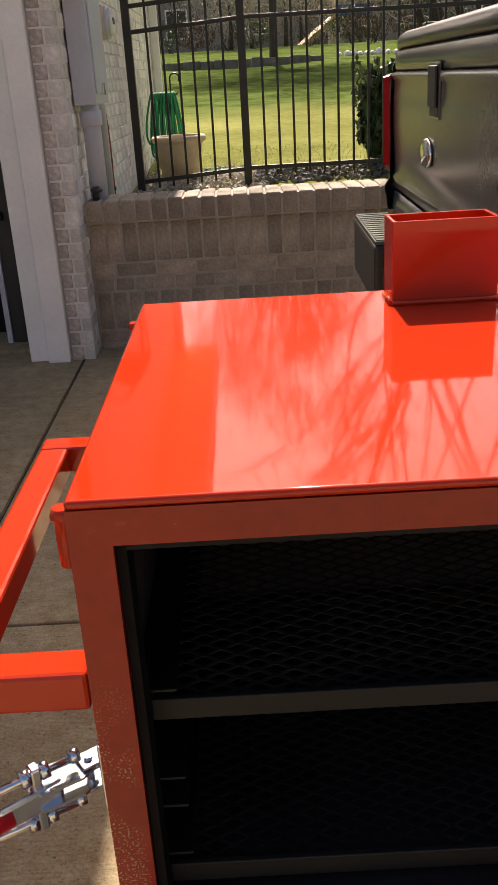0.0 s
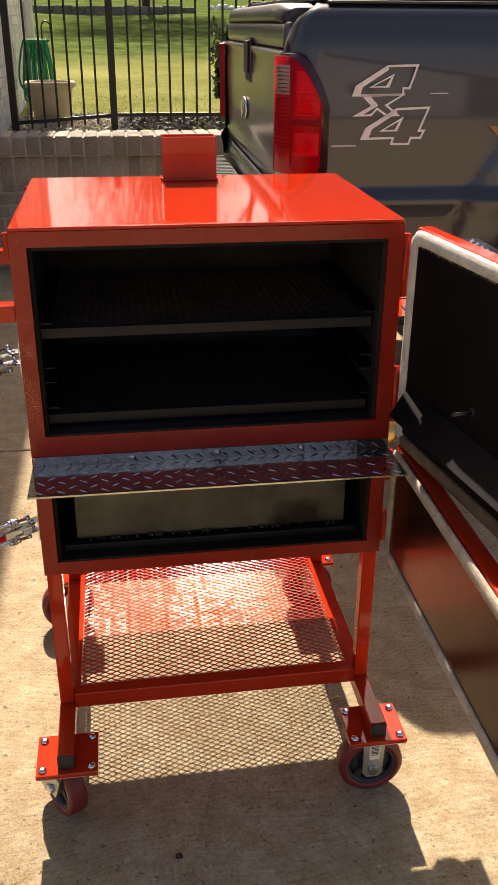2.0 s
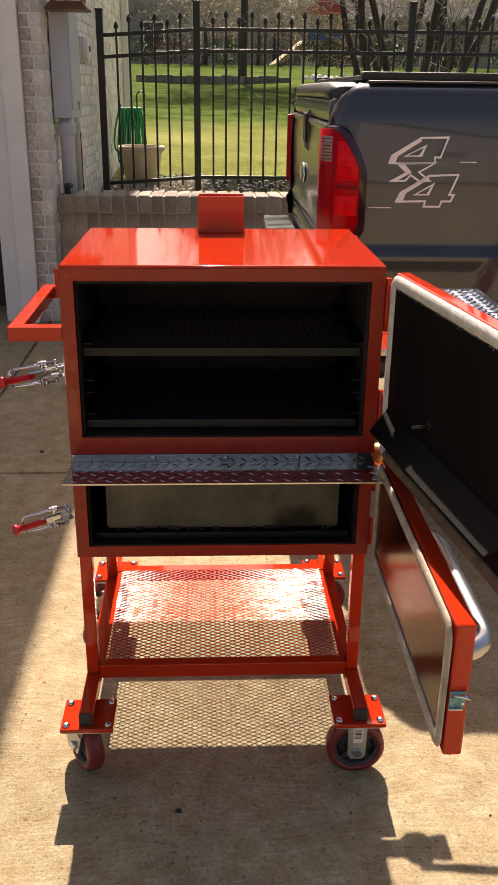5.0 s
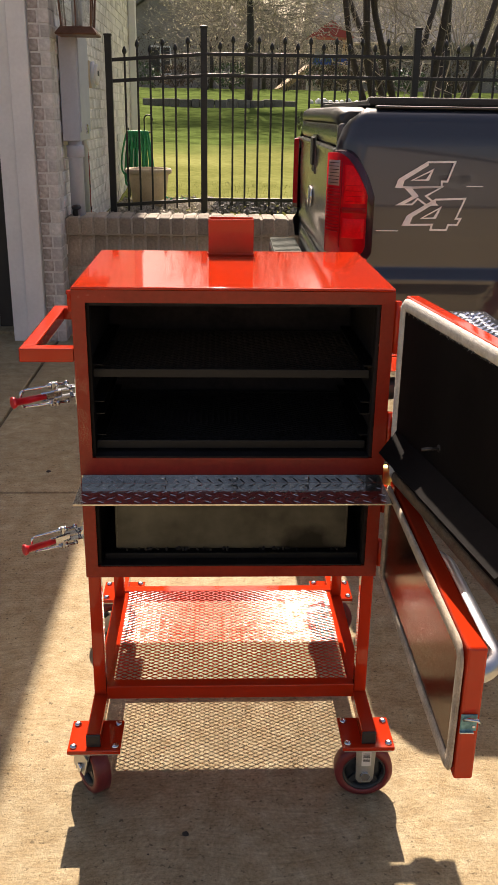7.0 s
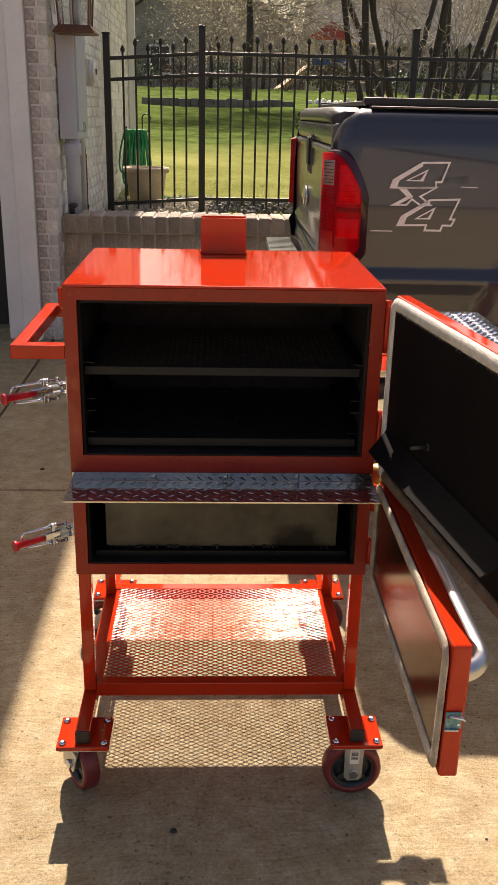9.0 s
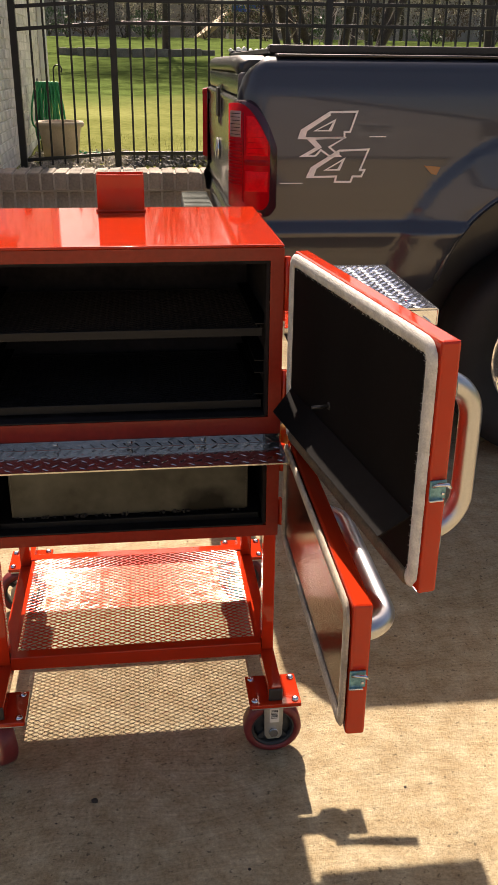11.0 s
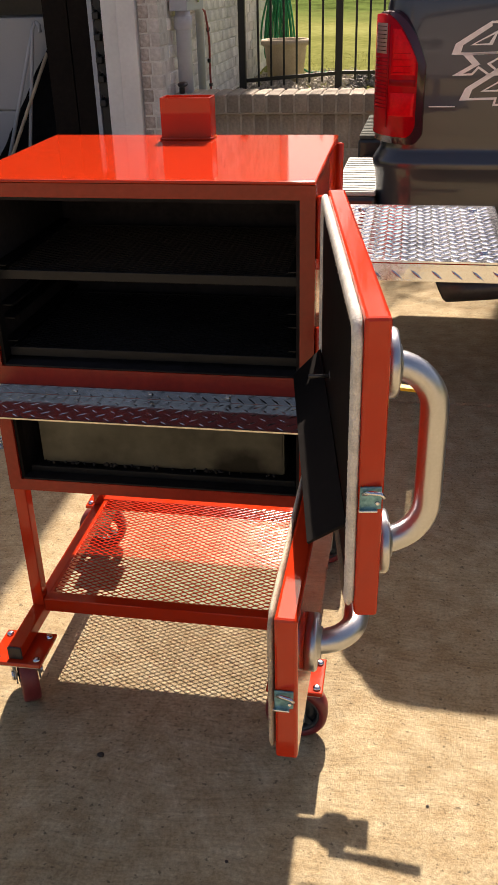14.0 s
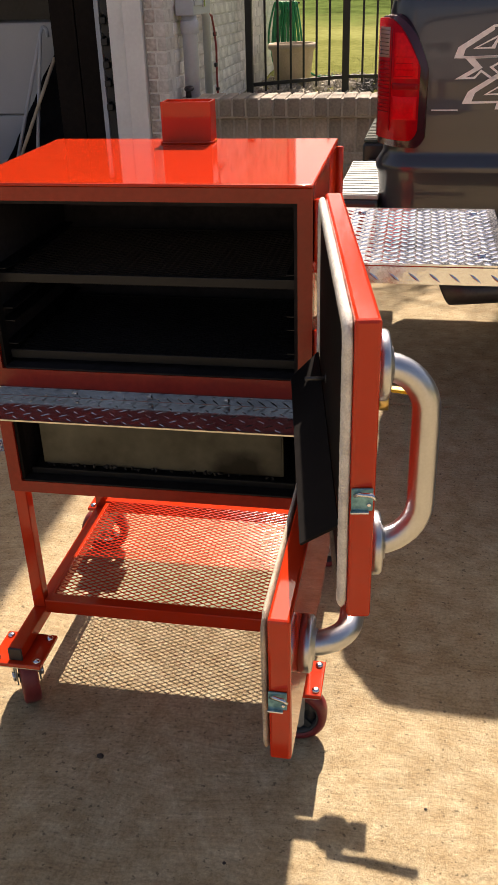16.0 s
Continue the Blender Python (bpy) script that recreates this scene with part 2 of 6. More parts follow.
def shaded_green_beyond(m, start, end, green):
    """Greener grass beyond the yellow turf, with a ragged border; mottled tree shade is painted into its colour."""
    n, l = m.node_tree.nodes, m.node_tree.links
    b = n["Principled BSDF"]
    coords, sep, wob, add, span, mixed = (n.new("ShaderNode" + k) for k in ("TexCoord", "SeparateXYZ", "TexNoise", "Math", "MapRange", "Mix"))
    mixed.data_type = "RGBA"
    l.new(coords.outputs["Object"], sep.inputs[0])
    l.new(coords.outputs["Object"], wob.inputs["Vector"])
    wob.inputs["Scale"].default_value = 0.8
    add.operation = "MULTIPLY_ADD"
    add.inputs[1].default_value = 3.0
    l.new(wob.outputs[0], add.inputs[0])
    l.new(sep.outputs[1], add.inputs[2])
    span.inputs[1].default_value, span.inputs[2].default_value = start, end
    l.new(add.outputs[0], span.inputs[0])
    l.new(span.outputs[0], mixed.inputs[0])
    l.new(b.inputs["Base Color"].links[0].from_socket, mixed.inputs[6])
    tone = n.new("ShaderNodeMix")
    tone.data_type = "RGBA"
    tone.inputs[6].default_value, tone.inputs[7].default_value = (*[c * 0.42 for c in green], 1), (*green, 1)
    dapple, sharp = n.new("ShaderNodeTexNoise"), n.new("ShaderNodeMapRange")
    dapple.inputs["Scale"].default_value, dapple.inputs["Detail"].default_value, dapple.inputs["Roughness"].default_value = 1.7, 8, 0.75
    l.new(coords.outputs["Object"], dapple.inputs["Vector"])
    sharp.inputs[1].default_value, sharp.inputs[2].default_value = 0.36, 0.6
    l.new(dapple.outputs[0], sharp.inputs[0])
    l.new(sharp.outputs[0], tone.inputs[0])
    l.new(tone.outputs[2], mixed.inputs[7])
    l.new(mixed.outputs[2], b.inputs["Base Color"])
    return m


shaded_green_beyond(GRASS_GROUND, 13.5, 15.5, (0.105, 0.15, 0.042))
BRICK_WORN = material("bare_worn_brick", (0.36, 0.30, 0.26), 0.9, vary=0.3, scale=14, fine=60, bump=0.5, bump_scale=70, random_value=0.2, second=(0.55, 0.50, 0.46))
BRICK_PIER = material("worn_whitewashed_brick", (0.70, 0.66, 0.61), 0.9, vary=0.3, scale=14, fine=60, bump=0.5, bump_scale=70, random_value=0.18, second=(0.70, 0.67, 0.63))
BRICK_WHITE = material("whitewashed_brick", (0.80, 0.78, 0.75), 0.9, vary=0.22, scale=7, fine=60, bump=0.5, bump_scale=70, random_value=0.14)
BRICK_WALL = material("tan_grey_brick", (0.315, 0.268, 0.215), 0.9, vary=0.28, scale=9, fine=70, bump=0.5, bump_scale=80, random_value=0.24)
MORTAR = material("pale_mortar", (0.70, 0.68, 0.64), 0.95, vary=0.15, scale=12, fine=90, bump=0.4, bump_scale=110)
TRIM = material("white_trim_paint", (0.78, 0.77, 0.76), 0.5, vary=0.06, scale=4, fine=50, bump=0.04, bump_scale=30)
GREY_PAINT = material("grey_enamel_box", (0.46, 0.50, 0.57), 0.4, vary=0.07, scale=6, fine=60)
PVC = material("grey_conduit", (0.47, 0.50, 0.56), 0.45, vary=0.06, scale=9, fine=60)
IRON = material("black_iron", (0.012, 0.012, 0.013), 0.45, vary=0.3, scale=20, fine=150)
COPPER = material("brown_copper", (0.16, 0.075, 0.045), 0.45, 0.5, vary=0.25, scale=20, fine=120)
TERRACOTTA = material("sandy_terracotta", (0.56, 0.46, 0.34), 0.9, vary=0.15, scale=9, fine=90, bump=0.2, bump_scale=80)
HOSE = material("green_hose", (0.012, 0.27, 0.11), 0.45, vary=0.15, scale=20, fine=90)
PALE_STONE = island_vary(material("pale_garden_gravel", (0.40, 0.36, 0.31), 0.9, vary=0.2, scale=20, fine=90), 0.4)
STONE = island_vary(material("river_stone", (0.13, 0.125, 0.12), 0.85, vary=0.25, scale=20, fine=90), 0.6)
SOIL = material("dark_mulch", (0.05, 0.04, 0.032), 0.95, vary=0.4, scale=4, fine=40, bump=0.7, bump_scale=40)
BARK = material("grey_brown_bark", (0.055, 0.047, 0.041), 0.9, vary=0.35, scale=9, fine=60, bump=0.5, bump_scale=60)
LEAF = island_vary(material("evergreen_leaf", (0.045, 0.085, 0.03), 0.5, vary=0.2, scale=20), 0.5)
def translucent(m, share):
    """Let part of the light pass through thin petals and blades."""
    n, l = m.node_tree.nodes, m.node_tree.links
    b = n["Principled BSDF"]
    see, blend = n.new("ShaderNodeBsdfTranslucent"), n.new("ShaderNodeMixShader")
    l.new(b.inputs["Base Color"].links[0].from_socket, see.inputs["Color"])
    blend.inputs[0].default_value = share
    l.new(b.outputs[0], blend.inputs[1])
    l.new(see.outputs[0], blend.inputs[2])
    l.new(blend.outputs[0], n["Material Output"].inputs["Surface"])
    return m


BUDS = translucent(island_vary(material("spring_buds", (0.46, 0.42, 0.31), 0.8), 0.35), 0.5)
TWIG = island_vary(material("pale_twig", (0.30, 0.265, 0.22), 0.9), 0.4)
EDGING = material("weathered_edging_stone", (0.20, 0.18, 0.15), 0.9, vary=0.35, scale=5, fine=40, random_value=0.12)
MORTAR_TAN = material("dull_tan_mortar", (0.36, 0.325, 0.275), 0.95, vary=0.2, scale=12, fine=90, bump=0.4, bump_scale=110)
SHINGLE = material("grey_shingle", (0.22, 0.21, 0.20), 0.9, vary=0.3, scale=1.5, fine=20)
FAR_BRICK = material("far_brick", (0.27, 0.25, 0.24), 0.9, vary=0.2, scale=2, fine=20)
# Garage inside: its shadow is put into an even dark grey.
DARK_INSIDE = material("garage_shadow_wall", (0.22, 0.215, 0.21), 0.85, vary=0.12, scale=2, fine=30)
APPLIANCE = material("white_appliance", (0.40, 0.41, 0.44), 0.4, vary=0.05, scale=3)
DARK_WOOD = material("dark_stained_board", (0.013, 0.009, 0.0075), 0.6, spec=0.1, vary=0.35, scale=3, fine=40)
PAINT_TRUCK = material("dark_grey_metallic_paint", (0.022, 0.026, 0.038), 0.3, 0.0, coat=0.8, vary=0.05, scale=2, fine=600, rough_vary=0.04)
# Truck paint for the tailgate: some dust, plus reflected light put into a paler colour.
PAINT_DUSTY_LIT = material("dusty_lit_grey_metallic_paint", (0.105, 0.106, 0.106), 0.2, 0.0, spec=0.5, coat=0.0, vary=0.25, scale=3, fine=120, rough_vary=0.12)
PAINT_TRUCK.node_tree.nodes["Principled BSDF"].inputs["Coat Roughness"].default_value = 0.05
PAINT_DARK = material("black_trim_paint", (0.015, 0.015, 0.016), 0.4, coat=0.3, vary=0.15, scale=20, fine=200)
CHROME = material("chrome", (0.8, 0.8, 0.82), 0.08, 1.0)
TYRE = material("tyre_rubber", (0.012, 0.012, 0.012), 0.75, vary=0.25, scale=20, fine=150)
STEP_PAD = material("grey_step_pad", (0.38, 0.40, 0.38), 0.6, vary=0.12, scale=20, fine=120)
DECAL = material("silver_decal", (0.80, 0.80, 0.79), 0.45, 0.0, vary=0.08, scale=30)
LENS_BRIGHT = material("bright_red_lens", (0.66, 0.006, 0.012), 0.25, spec=0.12, coat=0.05, vary=0.12, scale=60)
# Darker rubber for the far pad.
STEP_PAD_DARK = material("dark_step_pad", (0.10, 0.11, 0.095), 0.8, spec=0.12, vary=0.3, scale=20, fine=120)
TAILPIPE = material("blackened_tailpipe", (0.05, 0.047, 0.045), 0.4, 0.4, vary=0.2, scale=20)
LENS_RED = material("red_lens", (0.40, 0.003, 0.009), 0.25, spec=0.1, coat=0.04, vary=0.12, scale=30)
LENS_RIB = material("ribbed_red_lens", (0.26, 0.002, 0.007), 0.3, spec=0.15, coat=0.06)
LENS_DARK = material("dark_red_lens", (0.24, 0.002, 0.006), 0.3, spec=0.15, coat=0.06)
LENS_CLEAR = material("clear_lens", (0.30, 0.20, 0.185), 0.2, coat=0.5)
LENS_RIM = material("smoked_lens_rim", (0.045, 0.008, 0.016), 0.2, coat=0.3)
AMBER = material("amber_marker", (0.24, 0.085, 0.02), 0.15, coat=1.0)

glass = bpy.data.materials.new("clear_glass")
glass.use_nodes = True
gb = glass.node_tree.nodes["Principled BSDF"]
gb.inputs["Transmission Weight"].default_value, gb.inputs["Roughness"].default_value, gb.inputs["IOR"].default_value = 1.0, 0.03, 1.45


# ---- mesh helpers ----
def add_box(bm, x0, x1, y0, y1, z0, z1, m=None, bevel=0.0):
    vs = [bm.verts.new((x, y, z)) for z in (z0, z1) for y in (y0, y1) for x in (x0, x1)]
    if m:
        for v in vs:
            v.co = m @ v.co
    fs = [bm.faces.new([vs[i] for i in f]) for f in ((0, 2, 3, 1), (4, 5, 7, 6), (0, 1, 5, 4), (1, 3, 7, 5), (3, 2, 6, 7), (2, 0, 4, 6))]
    if bevel:
        es = list({e for f in fs for e in f.edges})
        bmesh.ops.bevel(bm, geom=es, offset=bevel, segments=2, affect="EDGES", profile=0.5)
    return vs


def boxed(*args, **kw):
    bm = bmesh.new()
    add_box(bm, *args, **kw)
    return bm


def add_tube(bm, points, radius, sides=10, closed=False, caps=True):
    """A round tube along points; radius is one number or one for each point."""
    pts = [Vector(p) for p in points]
    rad = radius if isinstance(radius, (list, tuple)) else [radius] * len(pts)
    rings, up = [], None
    for i, p in enumerate(pts):
        a = pts[i - 1] if i or closed else p
        b = pts[(i + 1) % len(pts)] if i < len(pts) - 1 or closed else p
        d = (b - a).normalized()
        if up is None:
            up = d.orthogonal().normalized()
        up = (up - d * up.dot(d)).normalized()
        side = d.cross(up)
        rings.append([bm.verts.new(p + (up * math.cos(k * math.tau / sides) + side * math.sin(k * math.tau / sides)) * rad[i]) for k in range(sides)])
    n = len(rings)
    for i in range(n if closed else n - 1):
        r, s = rings[i], rings[(i + 1) % n]
        for k in range(sides):
            f = bm.faces.new((r[k], r[(k + 1) % sides], s[(k + 1) % sides], s[k]))
            f.smooth = True
    if caps and not closed:
        bm.faces.new(rings[0][::-1])
        bm.faces.new(rings[-1])


def tubed(points, radius, sides=10, closed=False):
    bm = bmesh.new()
    add_tube(bm, points, radius, sides, closed)
    return bm


def add_lathe(bm, profile, m=Matrix(), sides=24, closed=False):
    """Turn (radius, height) pairs round the local z axis."""
    rings = [[bm.verts.new(m @ Vector((r * math.cos(k * math.tau / sides), r * math.sin(k * math.tau / sides), z))) for k in range(sides)] for r, z in profile]
    pairs = list(zip(rings, rings[1:])) + ([(rings[-1], rings[0])] if closed else [])
    for r, s in pairs:
        for k in range(sides):
            f = bm.faces.new((r[k], r[(k + 1) % sides], s[(k + 1) % sides], s[k]))
            f.smooth = True
    if not closed:
        bm.faces.new(rings[0][::-1])
        bm.faces.new(rings[-1])


def lathed(profile, m=Matrix(), sides=24, closed=False):
    bm = bmesh.new()
    add_lathe(bm, profile, m, sides, closed)
    return bm


def add_square_tube(bm, a, b, w, h=None, up=(0, 0, 1), bevel=0.003):
    """A bar of rectangular section from a to b."""
    a, b = Vector(a), Vector(b)
    h = h or w
    d = (b - a)
    z = Vector(up)
    x = d.normalized()
    y = z.cross(x).normalized()
    z = x.cross(y)
    m = Matrix((x, y, z)).transposed().to_4x4()
    m.translation = a
    add_box(bm, 0, d.length, -w / 2, w / 2, -h / 2, h / 2, m, bevel)


def bar(a, b, w, h=None, up=(0, 0, 1), bevel=0.003):
    bm = bmesh.new()
    add_square_tube(bm, a, b, w, h, up, bevel)
    return bm


def add_prism(bm, outline, depth, m=Matrix()):
    """Extrude an outline of local (x, y) pairs by depth along local z."""
    lo = [bm.verts.new(m @ Vector((x, y, 0))) for x, y in outline]
    hi = [bm.verts.new(m @ Vector((x, y, depth))) for x, y in outline]
    bm.faces.new(lo[::-1])
    bm.faces.new(hi)
    n = len(lo)
    for i in range(n):
        bm.faces.new((lo[i], lo[(i + 1) % n], hi[(i + 1) % n], hi[i]))


def prism(outline, depth, m=Matrix()):
    bm = bmesh.new()
    add_prism(bm, outline, depth, m)
    return bm


def mesh_of(name, bm, mat):
    bmesh.ops.recalc_face_normals(bm, faces=bm.faces[:])
    me = bpy.data.meshes.new(name)
    bm.to_mesh(me)
    bm.free()
    for x in mat if isinstance(mat, (list, tuple)) else (mat,):
        me.materials.append(x)
    return me


def part(name, bm, mat, parent, label=""):
    ob = new(name, mesh_of(name, bm, mat))
    ob.parent = parent
    return tagged(ob, label)


def thing(name, label, category, at=(0, 0, 0), group="", turn=0.0):
    ob = new(name)
    ob.empty_display_size = 0.05
    ob.matrix_basis = pose(*at, 0, 0, turn)
    return tagged(ob, label, category, group)


def solid(name, bm, mat, label, category, group="", kind=""):
    return tagged(new(name, mesh_of(name, bm, mat)), label, category, group, kind)


def structure(name, bm, mat, label=""):
    return tagged(new(name, mesh_of(name, bm, mat)), label, kind="structure")


def arc(centre, r, a0, a1, n, u, v):
    c, u, v = Vector(centre), Vector(u), Vector(v)
    return [c + (u * math.cos(radians(a0 + (a1 - a0) * i / n)) + v * math.sin(radians(a0 + (a1 - a0) * i / n))) * r for i in range(n + 1)]


# ---- ground ----
def land(x, y):
    """Height of the land: low in front of the retaining wall, a lawn that climbs gently behind it."""
    if y < 4.28 or (x < -1.1 and y < 9.15):
        return -0.12
    if y < 7.4:
        return 0.57 + 0.01 * noise.noise((x, y, 0))
    return min(0.57 + 0.056 * (y - 7.4), 2.4) + 0.03 * noise.noise((x * 0.3, y * 0.3, 3))


bm = bmesh.new()
xs = [-600, -150, -40, -15, -1.12, -1.08] + [-6 + 0.5 * i for i in range(33)] + [14, 20, 40, 150, 600]
ys = [-600, -150, -40, -15, -8, -2, 2, 4.27, 4.29, 4.6, 5, 5.5, 6, 6.5, 7, 7.4, 8, 9, 9.14, 9.16] + [10 + i for i in range(31)] + [50, 80, 200, 600]
xs.sort()
grid = [[bm.verts.new((x, y, land(x, y))) for x in xs] for y in ys]
for j in range(len(ys) - 1):
    for i in range(len(xs) - 1):
        f = bm.faces.new((grid[j][i], grid[j][i + 1], grid[j + 1][i + 1], grid[j + 1][i]))
        f.smooth = ys[j] > 5
structure("ground", bm, GRASS_GROUND, "sunlit spring lawn of yellow and green grass with painted tree shade")

# Added out of view so the truck's paint reflects dark ground.
structure("unseen_asphalt", boxed(-200, 200, -70, -14.05, -0.1, -0.03), material("asphalt", (0.05, 0.05, 0.052), 0.9, vary=0.2, scale=1.5, fine=60), "unseen grey asphalt added to darken reflections in the truck")

# driveway: slabs on a bed, with tooled joints between them
driveway = structure("driveway", boxed(-9, 12, -14, 4.2, -0.11, -0.018), JOINT, "dirt-filled bed under the broom-finished concrete driveway")
slab_x, slab_y = [-9, -4.1, -1.05, 3.2, 7.5, 12], [-14, -9.4, -5.1, -2.1, 1.54, 4.16]
for i in range(len(slab_x) - 1):
    for j in range(len(slab_y) - 1):
        bm = boxed(slab_x[i] + 0.007, slab_x[i + 1] - 0.007, slab_y[j] + 0.006, slab_y[j + 1] - 0.006, -0.1, 0.0, bevel=0.006)
        part("slab", bm, CONCRETE, driveway)


# ---- house with its garage, retaining wall, fence ----
def course_bricks(parent, mat, cells, mesh_cache, prefix="brick", tumble=0.0):
    """Lay bricks: cells of (x0, x1, y0, y1, z0, z1); alike sizes share a mesh."""
    for x0, x1, y0, y1, z0, z1 in cells:
        key = (round(x1 - x0, 3), round(y1 - y0, 3), round(z1 - z0, 3))
        if key not in mesh_cache:
            mesh_cache[key] = []
            for k in range(6 if tumble else 1):
                bm = boxed(-key[0] / 2, key[0] / 2, -key[1] / 2, key[1] / 2, -key[2] / 2, key[2] / 2, bevel=0.004 + tumble * random.uniform(0.6, 1.4))
                for v in bm.verts:
                    v.co += Vector((noise.noise(v.co * 25 + Vector((k * 7, 0, 0))), noise.noise(v.co * 25 + Vector((0, k * 5, 3))), noise.noise(v.co * 25 + Vector((5, 0, k * 9))))) * tumble * 0.9
                mesh_cache[key].append(mesh_of(prefix, bm, mat))
        ob = new(prefix, random.choice(mesh_cache[key]))
        ob.parent = parent
        ob.matrix_basis = pose((x0 + x1) / 2, (y0 + y1) / 2, (z0 + z1) / 2, random.uniform(-0.4, 0.4), random.uniform(-60, 60) * tumble, random.uniform(-0.4, 0.4))


HX, HY, HTOP = -0.985, 3.96, 3.75  # side wall plane, front wall plane, eave height
house = tagged(new("wall_garage_side", mesh_of("wall", boxed(HX - 0.2, HX - 0.006, HY + 0.02, 9.2, 0, HTOP), MORTAR)), "whitewashed brick side wall of the house", kind="structure")
pier = tagged(new("wall_garage_front", mesh_of("wall", boxed(-1.1055, HX - 0.005, HY + 0.005, HY + 0.2, 0, HTOP), MORTAR)), "narrow whitewashed brick pier beside the garage opening", kind="structure")
structure("wall_garage_header", boxed(-6.4, -1.106, HY + 0.02, HY + 0.2, 2.25, HTOP), MORTAR, "painted wall over the garage opening")
structure("wall_garage_left", boxed(-7.0, -6.4, HY + 0.02, HY + 0.2, 0, HTOP), MORTAR)
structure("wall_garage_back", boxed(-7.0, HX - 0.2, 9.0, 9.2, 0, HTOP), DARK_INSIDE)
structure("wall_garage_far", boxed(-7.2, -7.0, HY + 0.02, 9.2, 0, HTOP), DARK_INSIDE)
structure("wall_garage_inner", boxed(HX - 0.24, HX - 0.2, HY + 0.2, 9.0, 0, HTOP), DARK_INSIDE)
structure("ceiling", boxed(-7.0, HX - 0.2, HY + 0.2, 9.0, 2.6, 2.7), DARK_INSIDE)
structure("floor_garage", boxed(-7.0, HX - 0.2, 4.18, 9.0, -0.02, 0.012), CONCRETE, "bare concrete garage floor")

# roof with an overhang that shades the driveway edge
roof = thing("roof", "grey shingle roof with white soffit and fascia", "roof")
tagged(roof, kind="structure")
EAVE = -0.57
part("soffit", boxed(-7.6, EAVE - 0.02, 3.42, 9.6, HTOP, HTOP + 0.03), TRIM, roof)
part("fascia", boxed(EAVE - 0.02, EAVE, 3.40, 9.62, HTOP - 0.02, HTOP + 0.18), TRIM, roof)
bm = bmesh.new()
add_prism(bm, [(-7.7, 0.18), (EAVE + 0.02, 0.18), (EAVE + 0.02, 0.22), (-4.1, 2.4), (-7.7, 0.22)], 6.3, Matrix.Translation((0, 9.7, HTOP)) @ Matrix.Rotation(radians(90), 4, "X"))
part("shingles", bm, SHINGLE, roof)

# white casing of the garage opening
door_frame = thing("door_frame", "white painted casing round the open garage door", "door frame")
tagged(door_frame, kind="structure")
part("casing", boxed(-1.225, -1.112, HY - 0.035, HY + 0.2, 0.0, 2.2, bevel=0.006), TRIM, door_frame)
part("stop_moulding", boxed(-1.325, -1.227, HY + 0.01, HY + 0.16, 0.0, 2.2, bevel=0.005), TRIM, door_frame)
part("head_casing", boxed(-6.4, -1.112, HY - 0.03, HY + 0.018, 2.202, 2.32, bevel=0.006), TRIM, door_frame)

# garage contents seen through the opening
fridge = thing("freezer", "white upright freezer standing inside the dark garage", "freezer", (-2.5, 5.3, 0.012))
part("body", boxed(-0.5, 0.53, -0.28, 0.3, 0.04, 1.17, bevel=0.012), APPLIANCE, fridge)
part("lower_door", boxed(-0.5, 0.53, -0.315, -0.282, 0.05, 0.560, bevel=0.010), APPLIANCE, fridge)
part("upper_door", boxed(-0.5, 0.53, -0.315, -0.282, 0.566, 1.17, bevel=0.010), APPLIANCE, fridge)
for x in (-0.42, 0.45):
    part("foot", boxed(x - 0.04, x + 0.04, -0.25, 0.25, 0, 0.04), BLACK_PLASTIC, fridge)
cabinet = thing("storage_cabinet", "dark stained wooden storage cabinet inside the garage", "cabinet", (-1.735, 4.76, 0.012))
for x in (-0.17, 0.145):
    part("side_panel", boxed(x, x + 0.025, -0.19, 0.25, 0, 2.0, bevel=0.004), DARK_WOOD, cabinet)
part("plinth", boxed(-0.143, 0.143, -0.18, 0.25, 0, 0.07), DARK_WOOD, cabinet)
for x0, x1 in ((-0.168, -0.003), (0.003, 0.168)):
    part("door", boxed(x0, x1, -0.213, -0.192, 0.075, 1.97, bevel=0.004), DARK_WOOD, cabinet)
part("top", boxed(-0.17, 0.17, -0.2, 0.25, 2.001, 2.025), DARK_WOOD, cabinet)
trestle = thing("folded_trestle", "pale grey folded metal trestle leaning on the freezer", "trestle", (-2.115, 4.86, 0.012))
for foot_x, dy in ((-0.31, -0.03), (-0.115, 0.0)):
    part("leg", tubed([(foot_x, -0.16 + dy, 0.0), (0.005, 0.0, 1.10), (0.03, 0.005, 1.145)], 0.0135, 8), PVC, trestle)
part("hinge", tubed([(0.03, 0.005, 1.145), (0.055, 0.0, 1.13), (0.058, -0.003, 1.08)], 0.0125, 8), PVC, trestle)
stick = thing("broom_handle", "pale wooden stick leaning across the black bag", "tool", (-2.37, 4.655, 0.012))
part("shaft", tubed([(0, 0, 0.16), (0.37, 0.14, 0.955)], 0.0125, 8), TERRACOTTA, stick)
part("tip", tubed([(-0.074, -0.03, 0.0), (0, 0, 0.158)], 0.0145, 8), BLACK_PLASTIC, stick)
# a black sheet thrown over a heap, peaked beside the cabinet
bag = bmesh.new()
rings = []
